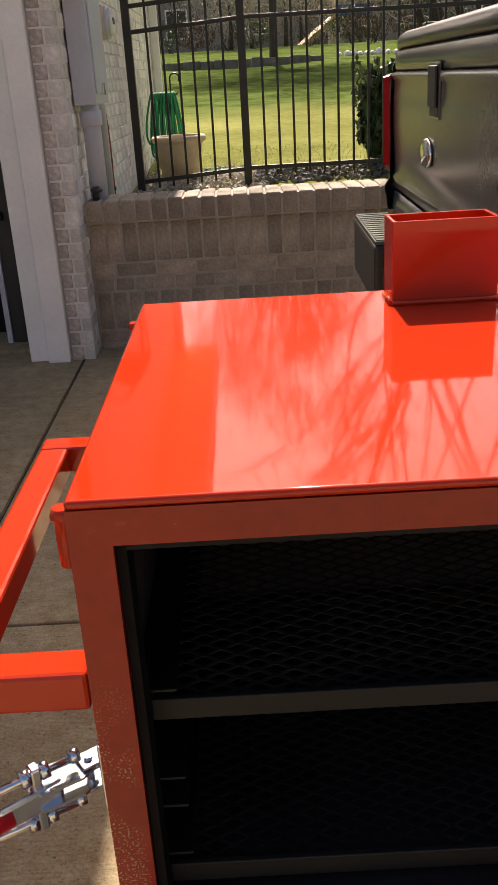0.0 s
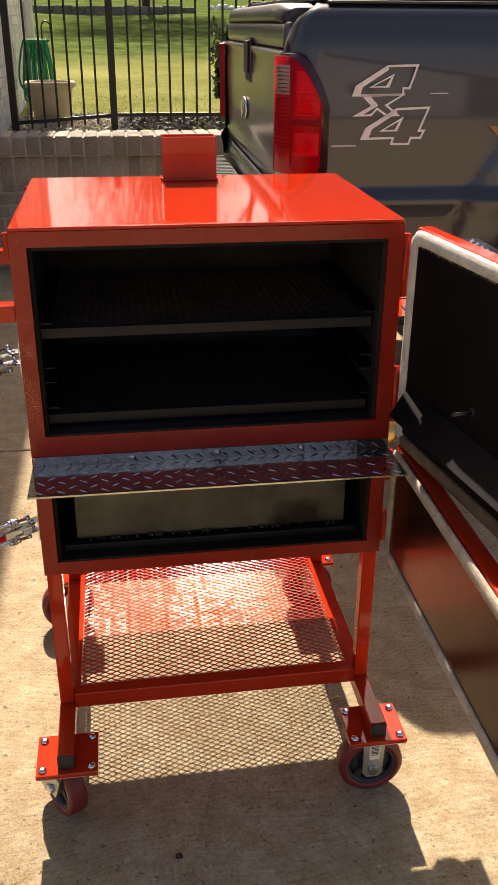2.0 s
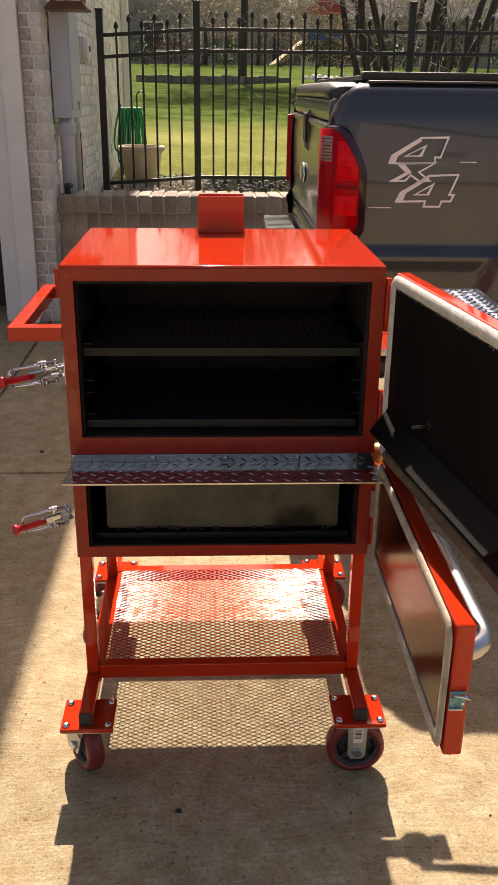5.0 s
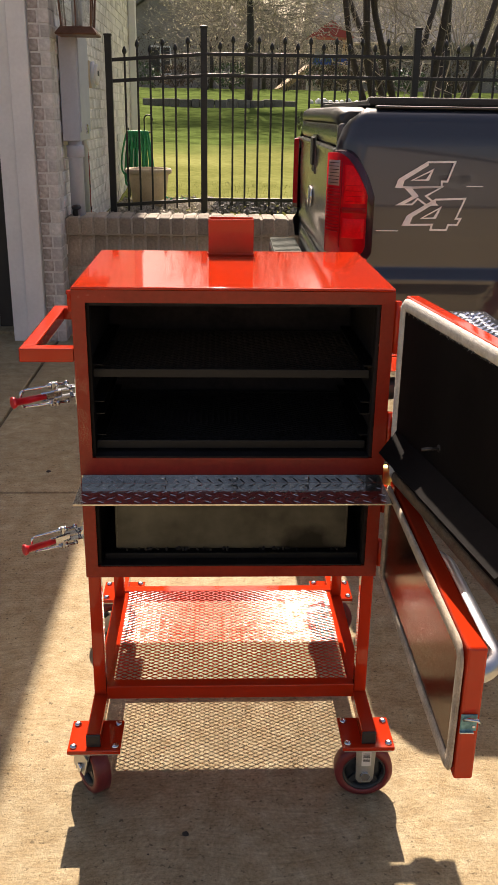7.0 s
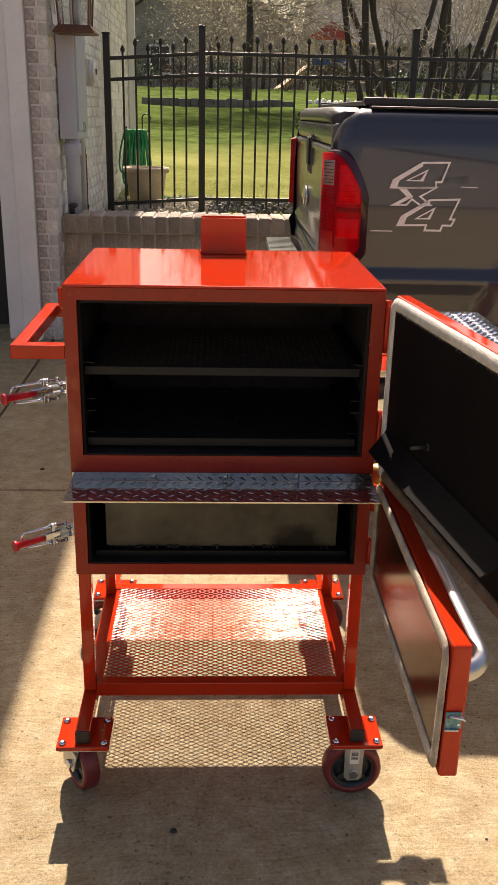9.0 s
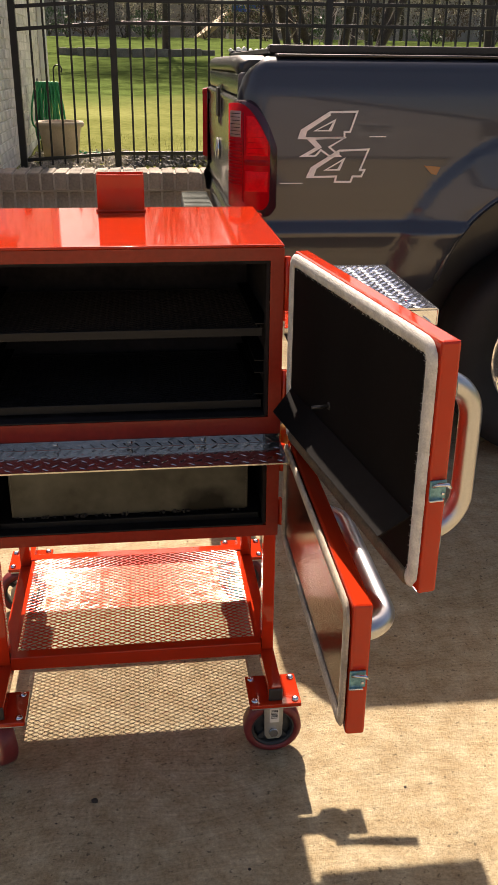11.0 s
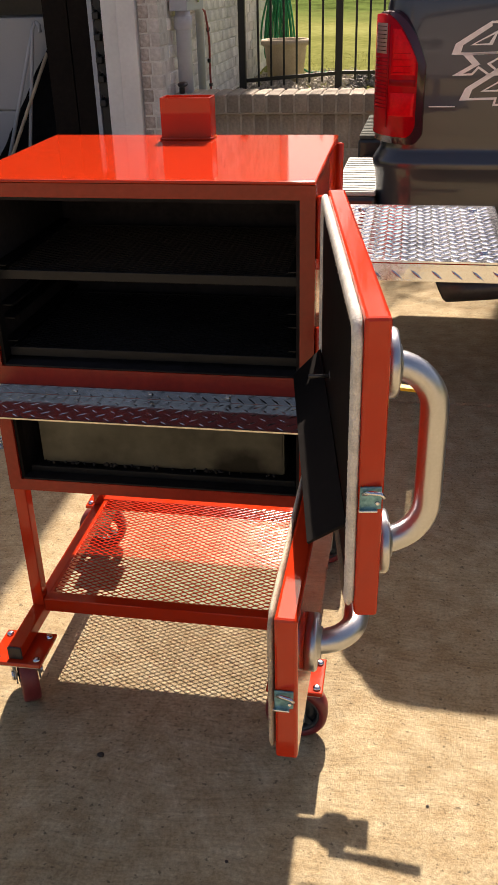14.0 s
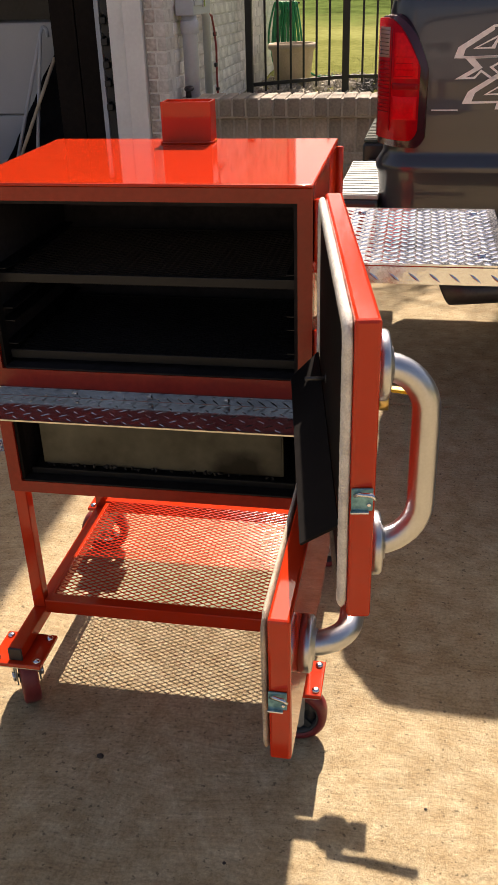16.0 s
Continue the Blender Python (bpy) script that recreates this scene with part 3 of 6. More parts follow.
for k in range(13):
    h = k / 12
    ring = []
    for i in range(28):
        a = 2 * math.pi * i / 28
        r = (1 - h) ** 0.95 * (1 + 0.10 * math.sin(5 * a + 3 * h) * (1 - h)) + 0.02
        p = Vector((-2.21 + 0.195 * h + 0.44 * r * math.cos(a), 4.885 + 0.03 * h + 0.085 * r * math.sin(a), 0.012 + 1.0 * h))
        ring.append(bag.verts.new(p + Vector((noise.noise(p * 9), noise.noise(p * 8 + Vector((4, 0, 0))), 0.0)) * 0.025))
    rings.append(ring)
for low_, high_ in zip(rings, rings[1:]):
    for i in range(28):
        bag.faces.new((low_[i], low_[(i + 1) % 28], high_[(i + 1) % 28], high_[i]))
bag.faces.new(rings[-1])
bag.faces.new(rings[0][::-1])
solid("black_cover", bag, material("matt_black_sheeting", (0.007, 0.007, 0.008), 0.85, spec=0.05, vary=0.3, scale=9, fine=60, bump=0.3, bump_scale=30), "crumpled black plastic cover peaked over a heap", "cover")
# printed sack with a flat crimped top
sack = bmesh.new()
rings = []
for z, hx, hy in ((0.0, 0.135, 0.06), (0.03, 0.155, 0.085), (0.12, 0.16, 0.095), (0.25, 0.155, 0.09), (0.36, 0.15, 0.075), (0.44, 0.15, 0.045), (0.485, 0.15, 0.012), (0.53, 0.152, 0.006)):
    ring = []
    for i in range(32):
        a = 2 * math.pi * i / 32
        p = Vector((hx * math.copysign(abs(math.cos(a)) ** 0.5, math.cos(a)), hy * math.copysign(abs(math.sin(a)) ** 0.6, math.sin(a)), z))
        ring.append(sack.verts.new(p + Vector((noise.noise(p * 13), 0.8 * noise.noise(p * 14 + Vector((4, 0, 0))), 0.5 * noise.noise(p * 9) if z else 0.0)) * 0.022))
    rings.append(ring)
for low_, high_ in zip(rings, rings[1:]):
    for i in range(32):
        sack.faces.new((low_[i], low_[(i + 1) % 32], high_[(i + 1) % 32], high_[i]))
sack.faces.new(rings[-1])
sack.faces.new(rings[0][::-1])
for f in sack.faces:
    f.smooth = True
sack_ob = solid("feed_sack", sack, material("printed_green_sack", (0.02, 0.03, 0.014), 0.6, spec=0.2, vary=0.7, scale=6, fine=14, second=(0.16, 0.155, 0.05)), "full green and yellow printed sack beside the freezer", "sack")
sack_ob.matrix_basis = pose(-2.56, 4.42, 0.012)
rack_wall = thing("tool_rack", "narrow pale wall rack hung with dark garage tools", "rack", (-1.47, 4.32, 0.012))
part("upright", boxed(-0.055, -0.025, 0.0, 0.03, 0.0, 1.9, bevel=0.003), PVC, rack_wall, "pale metal upright")
part("back_board", boxed(-0.023, 0.09, 0.012, 0.03, 0.0, 1.9), BLACK_PLASTIC, rack_wall, "black pegged board")
for z in (0.72, 0.86, 0.97, 1.1, 1.22, 1.4):
    hook = part("hook", tubed([(0.0, 0.012, z), (0.0, -0.03, z - 0.005), (0.0, -0.04, z + 0.02)], 0.006, 6), BLACK_PLASTIC, rack_wall)
    part("tool_head", boxed(-0.02, 0.022, -0.03, 0.008, z - 0.05, z - 0.008, bevel=0.006), IRON, rack_wall)

# retaining wall: core, stacked courses, projecting rowlock cap
RY = 4.17
wall = structure("wall_retaining", boxed(HX - 0.02, 9.0, RY + 0.004, RY + 0.24, -0.1, 0.655), MORTAR_TAN, "low tan brick retaining wall with a projecting rowlock cap")
wall["label"] = "low tan brick retaining wall with a projecting rowlock cap"
cap = part("cap", boxed(HX + 0.0, 9.0, RY - 0.026, RY + 0.25, 0.655, 0.758), MORTAR_TAN, wall)
cells_near, cells_far = [], []


def lay(row):
    for c in row:
        (cells_near if c[0] < 1.45 else cells_far).append(c)


def run(x0, step, z0, z1, y0, y1, gap=0.01, end=9.0):
    row, x = [], x0
    while x < end:
        row.append((max(x, HX + 0.005), x + step - gap, y0, y1, z0, z1))
        x += step
    return row


lay(run(HX + 0.01, 0.083, 0.66, 0.768, RY - 0.032, RY + 0.256))
lay(run(HX + 0.01, 0.083, 0.452, 0.648, RY, RY + 0.08))
lay(run(HX - 0.08, 0.21, 0.378, 0.442, RY, RY + 0.08))
lay(run(HX + 0.01, 0.105, 0.304, 0.368, RY, RY + 0.08))
lay(run(HX + 0.01, 0.083, 0.098, 0.294, RY, RY + 0.08))
lay(run(HX - 0.02, 0.21, 0.024, 0.088, RY, RY + 0.08))
lay(run(HX + 0.01, 0.105, -0.05, 0.014, RY, RY + 0.08))
course_bricks(wall, BRICK_WALL, [c for c in cells_near if c[5] < 0.7], {}, tumble=0.003)
course_bricks(wall, BRICK_WALL, [c for c in cells_near if c[5] > 0.7], {}, tumble=0.005)
bm = bmesh.new()
for x0, x1, y0, y1, z0, z1 in cells_far:
    add_box(bm, x0, x1, y0, y1, z0, z1)
tagged(part("far_bricks", bm, island_vary(material("tan_grey_brick_far", (0.34, 0.30, 0.235), 0.9, vary=0.25, scale=9, fine=70), 0.2), wall), kind="stuff")

# whitewashed bricks of pier and side wall
cells, bare = [], []
for k in range(50):
    z0 = 0.004 + 0.0745 * k
    if z0 + 0.065 > HTOP:
        break
    joint = -1.052 if k % 2 else -1.040
    bare.append((-1.104, joint - 0.005, HY, HY + 0.09, z0, z0 + 0.064))
    cells.append((joint + 0.005, HX, HY, HY + (0.09 if k % 2 else 0.2), z0, z0 + 0.064))
course_bricks(pier, BRICK_WORN, bare, {})
course_bricks(pier, BRICK_PIER, cells, {})
near, far = [], []
for k in range(50):
    z0 = 0.004 + 0.0745 * k
    if z0 + 0.065 > HTOP:
        break
    y = HY + 0.1 + (0.105 if k % 2 else 0.21)
    while y < 9.1:
        c = (HX - 0.03, HX + random.uniform(-0.003, 0.003), y, min(y + 0.2, 9.19), z0, z0 + 0.064)
        if z0 > 0.5:
            (near if y < 6.3 and z0 < 2.35 else far).append(c)
        y += 0.21
course_bricks(house, BRICK_WHITE, near, {})
bm = bmesh.new()
for c in far:
    add_box(bm, *c)
tagged(part("upper_bricks", bm, island_vary(material("whitewashed_brick_far", (0.74, 0.72, 0.68), 0.9, vary=0.22, scale=7, fine=60), 0.14), house), kind="stuff")

# downspout at the far end of the side wall
spout = thing("downspout", "white painted metal downspout at the house corner", "downspout", (HX + 0.045, 9.05, 0.57))
part("pipe", boxed(-0.04, 0.04, -0.05, 0.05, 0.1, HTOP - 0.6, bevel=0.01), TRIM, spout)
part("elbow", bar((0, 0, 0.12), (0.12, 0, 0.03), 0.08, 0.08), TRIM, spout)

# electric service: cabinet, meter, conduits
box = thing("electric_cabinet", "grey enamelled steel electric service cabinet on the brick wall", "electric box", (HX + 0.022, 4.2, 1.22))
part("body", boxed(-0.018, 0.092, 0.0, 0.46, 0.0, 0.62, bevel=0.006), GREY_PAINT, box)
part("cover", boxed(0.0925, 0.1, 0.02, 0.44, 0.05, 0.6, bevel=0.003), GREY_PAINT, box)
part("drip_edge", boxed(-0.0, 0.108, -0.008, 0.468, 0.621, 0.633), GREY_PAINT, box)
part("hasp", boxed(0.1, 0.112, 0.2, 0.24, 0.04, 0.1, bevel=0.003), ZINC, box)
meter = thing("electric_meter", "round glass electric meter in a tan socket on the wall", "electric meter", (HX + 0.004, 5.3, 1.645))
turn_x = Matrix.Rotation(radians(90), 4, "Y")
part("socket", boxed(0, 0.055, -0.1, 0.1, -0.09, 0.09, bevel=0.008), TERRACOTTA, meter)
part("ring", lathed([(0.085, 0.05), (0.09, 0.055), (0.09, 0.075), (0.08, 0.08)], turn_x, 24), GREY_PAINT, meter)
part("dial", lathed([(0.07, 0.08), (0.07, 0.1), (0.05, 0.102)], turn_x, 24), PAPER, meter)
part("register", boxed(0.1025, 0.106, -0.035, 0.035, -0.01, 0.025), INK, meter)
conduit = thing("conduit", "grey plastic conduits running down the brick wall", "conduit")
part("wide_pipe", tubed([(HX + 0.066, 4.28, 0.62), (HX + 0.066, 4.28, 1.16), (HX + 0.066, 4.28, 1.2195)], 0.046, 16), PVC, conduit)
part("collar", lathed([(0.05, 1.12), (0.056, 1.125), (0.056, 1.19), (0.05, 1.195)], Matrix.Translation((HX + 0.066, 4.28, 0)), 16), PVC, conduit)
part("narrow_pipe", tubed([(HX + 0.04, 4.86, 0.62), (HX + 0.04, 4.86, 1.20), (HX + 0.05, 4.64, 1.26)], 0.026, 12), PVC, conduit)
cable = thing("wall_cable", "thin red cable clipped to the brick wall", "cable")
part("wire", tubed([(HX + 0.04, 4.66, 1.25), (HX + 0.02, 5.13, 1.19), (HX + 0.016, 5.22, 1.09), (HX + 0.012, 5.28, 0.97), (HX + 0.012, 5.26, 0.80), (HX + 0.012, 5.28, 0.62)], 0.008, 6), material("red_cable", (0.32, 0.05, 0.05), 0.5), cable)
for z in (1.06, 0.86):
    part("clip", boxed(HX + 0.004, HX + 0.022, 5.225, 5.265, z, z + 0.025), IRON, cable)
part("clip", boxed(HX + 0.004, HX + 0.022, 5.25, 5.29, 0.7, 0.72), IRON, cable)
tap = thing("hose_tap", "small black outdoor tap on the retaining wall cap", "tap", (HX + 0.06, 4.19, 0.7685))
part("body", lathed([(0.018, 0.0), (0.018, 0.03), (0.012, 0.04), (0.012, 0.05)], sides=12), IRON, tap)
part("wheel", lathed([(0.008, 0.05), (0.03, 0.052), (0.032, 0.06), (0.008, 0.064)], pose(0.01, 0, 0, 20, 0, 0), 12), IRON, tap)

# wall lantern
lantern = thing("wall_lantern", "brown copper wall lantern with clear glass panes", "lantern", (-0.84, 4.1, 1.81))
bm = bmesh.new()
add_lathe(bm, [(0.165, 0.0), (0.17, 0.008), (0.135, 0.04), (0.13, 0.045)], Matrix.Rotation(radians(45), 4, "Z"), 4)
for f in bm.faces:
    f.smooth = False
part("base", bm, COPPER, lantern)
for sx, sy in ((1, 1), (1, -1), (-1, 1), (-1, -1)):
    part("corner_bar", bar((sx * 0.085, sy * 0.085, 0.045), (sx * 0.105, sy * 0.105, 0.42), 0.01), COPPER, lantern)
for k in range(4):
    m = Matrix.Rotation(radians(90 * k), 4, "Z")
    pane = part("pane", boxed(-0.082, 0.082, -0.0865, -0.0845, 0.05, 0.4, m), glass, lantern)
    pane.visible_shadow = False
    part("mullion", boxed(-0.004, 0.004, -0.094, -0.088, 0.046, 0.41, m), COPPER, lantern)
bm = bmesh.new()
add_lathe(bm, [(0.17, 0.42), (0.17, 0.43), (0.06, 0.55), (0.02, 0.57)], Matrix.Rotation(radians(45), 4, "Z"), 4)
for f in bm.faces:
    f.smooth = False
part("roof", bm, COPPER, lantern)
for dx, dy in ((0, 0.02), (-0.02, -0.02), (0.02, -0.015)):
    part("candle", tubed([(dx, dy, 0.05), (dx, dy, 0.2)], 0.011, 8), PAPER, lantern)
part("bracket", tubed([(0, 0, 0.57), (0, 0, 0.62), (-0.07, 0, 0.66), (-0.145, 0, 0.6)], 0.01, 8), COPPER, lantern)
part("back_plate", boxed(-0.142, -0.13, -0.05, 0.05, 0.4, 0.64, bevel=0.004), COPPER, lantern)


# iron fence: posts, rails and finial-topped pickets
FY = 6.2
fence = thing("fence", "black wrought iron picket fence with spear finials", "fence")
posts = [(-0.9, 0.55, 1.965), (-0.125, 0.56, 2.035)] + [(-0.125 + 1.745 * k, 0.56, 2.05) for k in range(1, 6)]
for x, z0, z1 in posts:
    part("post", boxed(x - 0.027, x + 0.027, FY - 0.027, FY + 0.027, 0.4, z1, bevel=0.004), IRON, fence)
    part("post_cap", boxed(x - 0.032, x + 0.032, FY - 0.032, FY + 0.032, z1, z1 + 0.018, bevel=0.006), IRON, fence)


def picket_mesh(h):
    bm = boxed(-0.008, 0.008, -0.008, 0.008, 0, h)
    add_lathe(bm, [(0.009, h), (0.019, h + 0.015), (0.017, h + 0.035), (0.004, h + 0.06)], sides=6)
    return mesh_of("picket", bm, IRON)


tall, short = picket_mesh(1.28), picket_mesh(1.235)
for k in range(len(posts) - 1):
    xa, xb = posts[k][0] + 0.027, posts[k + 1][0] - 0.027
    rise = 0.05 if k == 0 else 0.0
    base = 0.645 if k == 0 else 0.70
    for z in (0.0, 0.985, 1.145):
        part("rail", bar((xa, FY, base + z), (xb, FY, base + z + rise), 0.024, 0.028, bevel=0.002), IRON, fence)
    n = 6 if k == 0 else 15
    for i in range(n):
        x = xa + (xb - xa) * (i + 1) / (n + 1)
        ob = new("picket", tall if i % 2 else short)
        ob.parent = fence
        ob.matrix_basis = pose(x, FY, base - 0.055 + rise * (i + 1) / (n + 1))

# planter, hose on its stand, stones along the fence
pot = thing("flower_pot", "large sandy terracotta flower pot with a thick rolled rim", "flower pot", (-0.655, 7.0, 0.57))
part("body", lathed([(0.14, 0.0), (0.15, 0.0), (0.185, 0.27), (0.193, 0.285), (0.212, 0.29), (0.218, 0.315), (0.21, 0.335), (0.19, 0.335), (0.178, 0.29), (0.165, 0.25)], sides=40), TERRACOTTA, pot)
part("soil", lathed([(0.17, 0.24), (0.172, 0.252), (0.06, 0.262)], sides=24), SOIL, pot)
stand = thing("hose_stand", "black iron garden hook stand", "hose stand", (-0.73, 7.62, 0.57))
part("stake", tubed([(0, 0, 0), (0, 0, 0.74)] + arc((0.04, 0, 0.76), 0.04, 180, -40, 8, (1, 0, 0), (0, 0, 1)), 0.007, 6), IRON, stand)
part("stake", tubed([(-0.16, 0.02, 0), (-0.16, 0.02, 0.68)], 0.007, 6), IRON, stand)
part("cross_bar", tubed([(-0.18, 0.01, 0.62), (0.06, 0.0, 0.64)], 0.008, 6), IRON, stand)
coil = thing("garden_hose", "green garden hose hanging in long loops on its stand", "hose", (-0.79, 7.6, 0.57))
for k in range(16):
    x0, wide, low = -0.1 + 0.0125 * k, random.uniform(0.03, 0.075), random.uniform(0.1, 0.26)
    yy = random.uniform(-0.05, 0.02)
    pts = [(x0 + wide * math.sin(a) * (0.35 + 0.65 * (0.5 - 0.5 * math.cos(a))) * (1 if k % 2 else -1) + (x0 * 0.35) * (0.5 - 0.5 * math.cos(a)), yy, 0.65 - (0.65 - low) * (0.5 - 0.5 * math.cos(a))) for a in [math.tau * i / 22 for i in range(22)]]
    part("loop", tubed(pts, 0.0095, 6, True), HOSE, coil)
part("tail", tubed([(0.05, -0.05, 0.15), (0.3, -0.15, 0.02), (0.42, 0.0, 0.012), (0.5, -0.2, 0.012), (0.38, -0.25, 0.012)], 0.0095, 6), HOSE, coil)


def strewn(n, xs_, ys_, r0, r1, height):
    bm = bmesh.new()
    for k in range(n):
        x, y = random.uniform(*xs_), random.uniform(*ys_)
        r = random.uniform(r0, r1)
        m = pose(x, y, 0.575 + height(x, y), random.uniform(0, 180), random.uniform(0, 180), 0) @ Matrix.Diagonal((r * 1.4, r, r * 0.7, 1))
        vs = [bm.verts.new(m @ Vector(p)) for p in ((1, 0, 0), (-1, 0, 0), (0, 1, 0), (0, -1, 0), (0, 0, 1), (0, 0, -1))]
        for a in ((0, 2, 4), (2, 1, 4), (1, 3, 4), (3, 0, 4), (2, 0, 5), (1, 2, 5), (3, 1, 5), (0, 3, 5)):
            bm.faces.new([vs[i] for i in a])
    return bm


def mound(x, y):
    return 0.055 * math.exp(-((y - 6.75) / 0.35) ** 2) * min(1.0, max(0.0, (x + 0.1) * 4))


solid("gravel", strewn(2200, (-0.05, 3.2), (6.25, 7.25), 0.010, 0.028, mound), STONE, "dark grey stones heaped along the iron fence", "gravel", kind="stuff")
solid("garden_gravel", strewn(1300, (-0.95, 0.0), (5.9, 7.9), 0.008, 0.026, lambda x, y: 0.0), PALE_STONE, "pale beige gravel round the flower pot", "gravel", kind="stuff")


# ---- the smoker on its cart ----
def add_expanded(bm, x0, x1, y0, y1, z, lwd, swd, strand, thick, tilt=35, wave=0.0, bond=0.13):
    """Expanded metal: zigzag strands, each a twisted diagonal between two short flat bonds, that leave eye-shaped openings."""
    nx, ny = int(round((x1 - x0) / (lwd / 2))), int(round((y1 - y0) / swd))
    dx, dy = (x1 - x0) / nx, (y1 - y0) / ny
    for j in range(ny):
        ym = y0 + (j + 0.5) * dy
        for i in range(nx):
            sway = wave * (0.9 * noise.noise(Vector((i * 0.83, j * 0.05, 2.0))) + random.uniform(-0.5, 0.5))
            up = 1 if (i + j) % 2 else -1
            ring = []
            for f, side, lean in ((0.0, -1, sway), (bond, -1, sway + tilt * 0.3), (1 - bond, 1, sway + tilt * 0.3), (1.0, 1, sway)):
                c, q = math.cos(radians(lean)) * strand / 2, math.sin(radians(lean)) * strand / 2
                x, y = x0 + (i + f) * dx, ym + up * side * 0.44 * dy
                ring.append([bm.verts.new((x, y + p * c - k * q * 0.4, z + p * q + k * thick / 2)) for p, k in ((-1, -1), (1, -1), (1, 1), (-1, 1))])
            for r, t in zip(ring, ring[1:]):
                for k in range(4):
                    bm.faces.new((r[k], r[(k + 1) % 4], t[(k + 1) % 4], t[k]))


def tread_plate(x0, x1, y0, y1, thick, m, pitch=0.034, lug=0.024, edge=0.006, w=0.0021, rise=0.0017):
    """Tread plate: a sheet with crossed raised lugs on its upper face, posed by m."""
    bm = boxed(x0, x1, y0, y1, 0, thick, m, bevel=0.0)
    nx, ny = int((x1 - x0 - 2 * edge) / pitch) + 1, int((y1 - y0 - 2 * edge) / pitch) + 1
    for j in range(ny * 2):
        for i in range(nx * 2):
            if (i + j) % 2:
                continue
            cx, cy = x0 + edge + 0.012 + i * pitch / 2 * 1.0, y0 + edge + 0.006 + j * pitch / 2
            if cx > x1 - edge - 0.004 or cy > y1 - edge - 0.002:
                continue
            a = radians(38 if (i // 1) % 2 else 142)
            t = m @ Matrix.Translation((cx, cy, thick)) @ Matrix.Rotation(a, 4, "Z")
            h = lug / 2
            lo = [bm.verts.new(t @ Vector(p)) for p in ((-h, 0, 0), (-h * 0.4, -w, 0), (h * 0.4, -w, 0), (h, 0, 0), (h * 0.4, w, 0), (-h * 0.4, w, 0))]
            hi = [bm.verts.new(t @ Vector(p)) for p in ((-h * 0.45, 0, rise), (h * 0.45, 0, rise))]
            for f in ((0, 1, 6), (1, 2, 7, 6), (2, 3, 7), (3, 4, 7), (4, 5, 6, 7), (5, 0, 6)):
                bm.faces.new([lo[k] if k < 6 else hi[k - 6] for k in f])
    return bm


W, D, ZT, ZB = 0.305, 0.474, 1.0905, 0.48
REAR = 0.448  # back of the cart and of the box below its roof rim
smoker = thing("barbecue_smoker", "glossy red steel cabinet smoker with open doors on a caster cart", "smoker")
S = smoker

bm = boxed(-W, W, 0.0, D, ZT - 0.006, ZT)
bmesh.ops.bevel(bm, geom=bm.edges[:], offset=0.0029, segments=5, affect="EDGES", profile=0.5)
for f in bm.faces:
    f.smooth = f.calc_area() < 0.01
part("top_panel", bm, RED, S)
for sx in (-1, 1):
    part("side_panel", boxed(min(sx * W, sx * (W - 0.006)), max(sx * W, sx * (W - 0.006)), 0.03, D - 0.007, ZB, ZT - 0.0065, bevel=0.0015), RED, S)
part("back_panel", boxed(-W + 0.0065, W - 0.0065, REAR - 0.006, REAR, ZB, ZT - 0.0065), RED, S)
part("bottom_panel", boxed(-W + 0.007, W - 0.007, 0.03, 0.4415, ZB, ZB + 0.008), RED_SHADED_WORN, S)
frame_x = 0.2795


def frame_mesh(xs_, zs_, holes, y0, y1):
    """A welded frame: one plate of cells with openings left out."""
    bm = bmesh.new()
    v = {(i, k, y): bm.verts.new((xs_[i], (y0, y1)[y], zs_[k])) for i in range(len(xs_)) for k in range(len(zs_)) for y in (0, 1)}
    cells_ = [(i, k) for i in range(len(xs_) - 1) for k in range(len(zs_) - 1) if (i, k) not in holes]
    for i, k in cells_:
        bm.faces.new((v[i, k, 0], v[i + 1, k, 0], v[i + 1, k + 1, 0], v[i, k + 1, 0]))
        bm.faces.new((v[i, k, 1], v[i, k + 1, 1], v[i + 1, k + 1, 1], v[i + 1, k, 1]))
        for (p, q), other in ((((i, k), (i + 1, k)), (i, k - 1)), (((i + 1, k), (i + 1, k + 1)), (i + 1, k)), (((i + 1, k + 1), (i, k + 1)), (i, k + 1)), (((i, k + 1), (i, k)), (i - 1, k))):
            if other not in cells_:
                bm.faces.new((v[(*p, 0)], v[(*p, 1)], v[(*q, 1)], v[(*q, 0)]))
    es = [e for e in bm.edges if len(e.link_faces) == 2 and e.calc_face_angle(0) > 1 and abs(e.verts[0].co.y - e.verts[1].co.y) < 1e-6 and e.verts[0].co.y == y0]
    bmesh.ops.bevel(bm, geom=es, offset=0.0022, segments=2, affect="EDGES", profile=0.5)
    return bm


part("front_frame", frame_mesh([-W, -frame_x, frame_x, W], [ZB, 0.505, 0.690, 0.749, 1.061, ZT - 0.006], {(1, 1), (1, 3)}, 0.0, 0.029), RED_SHADED_WORN, S, "welded red front frame toned for shade, with flaking paint on one stile")

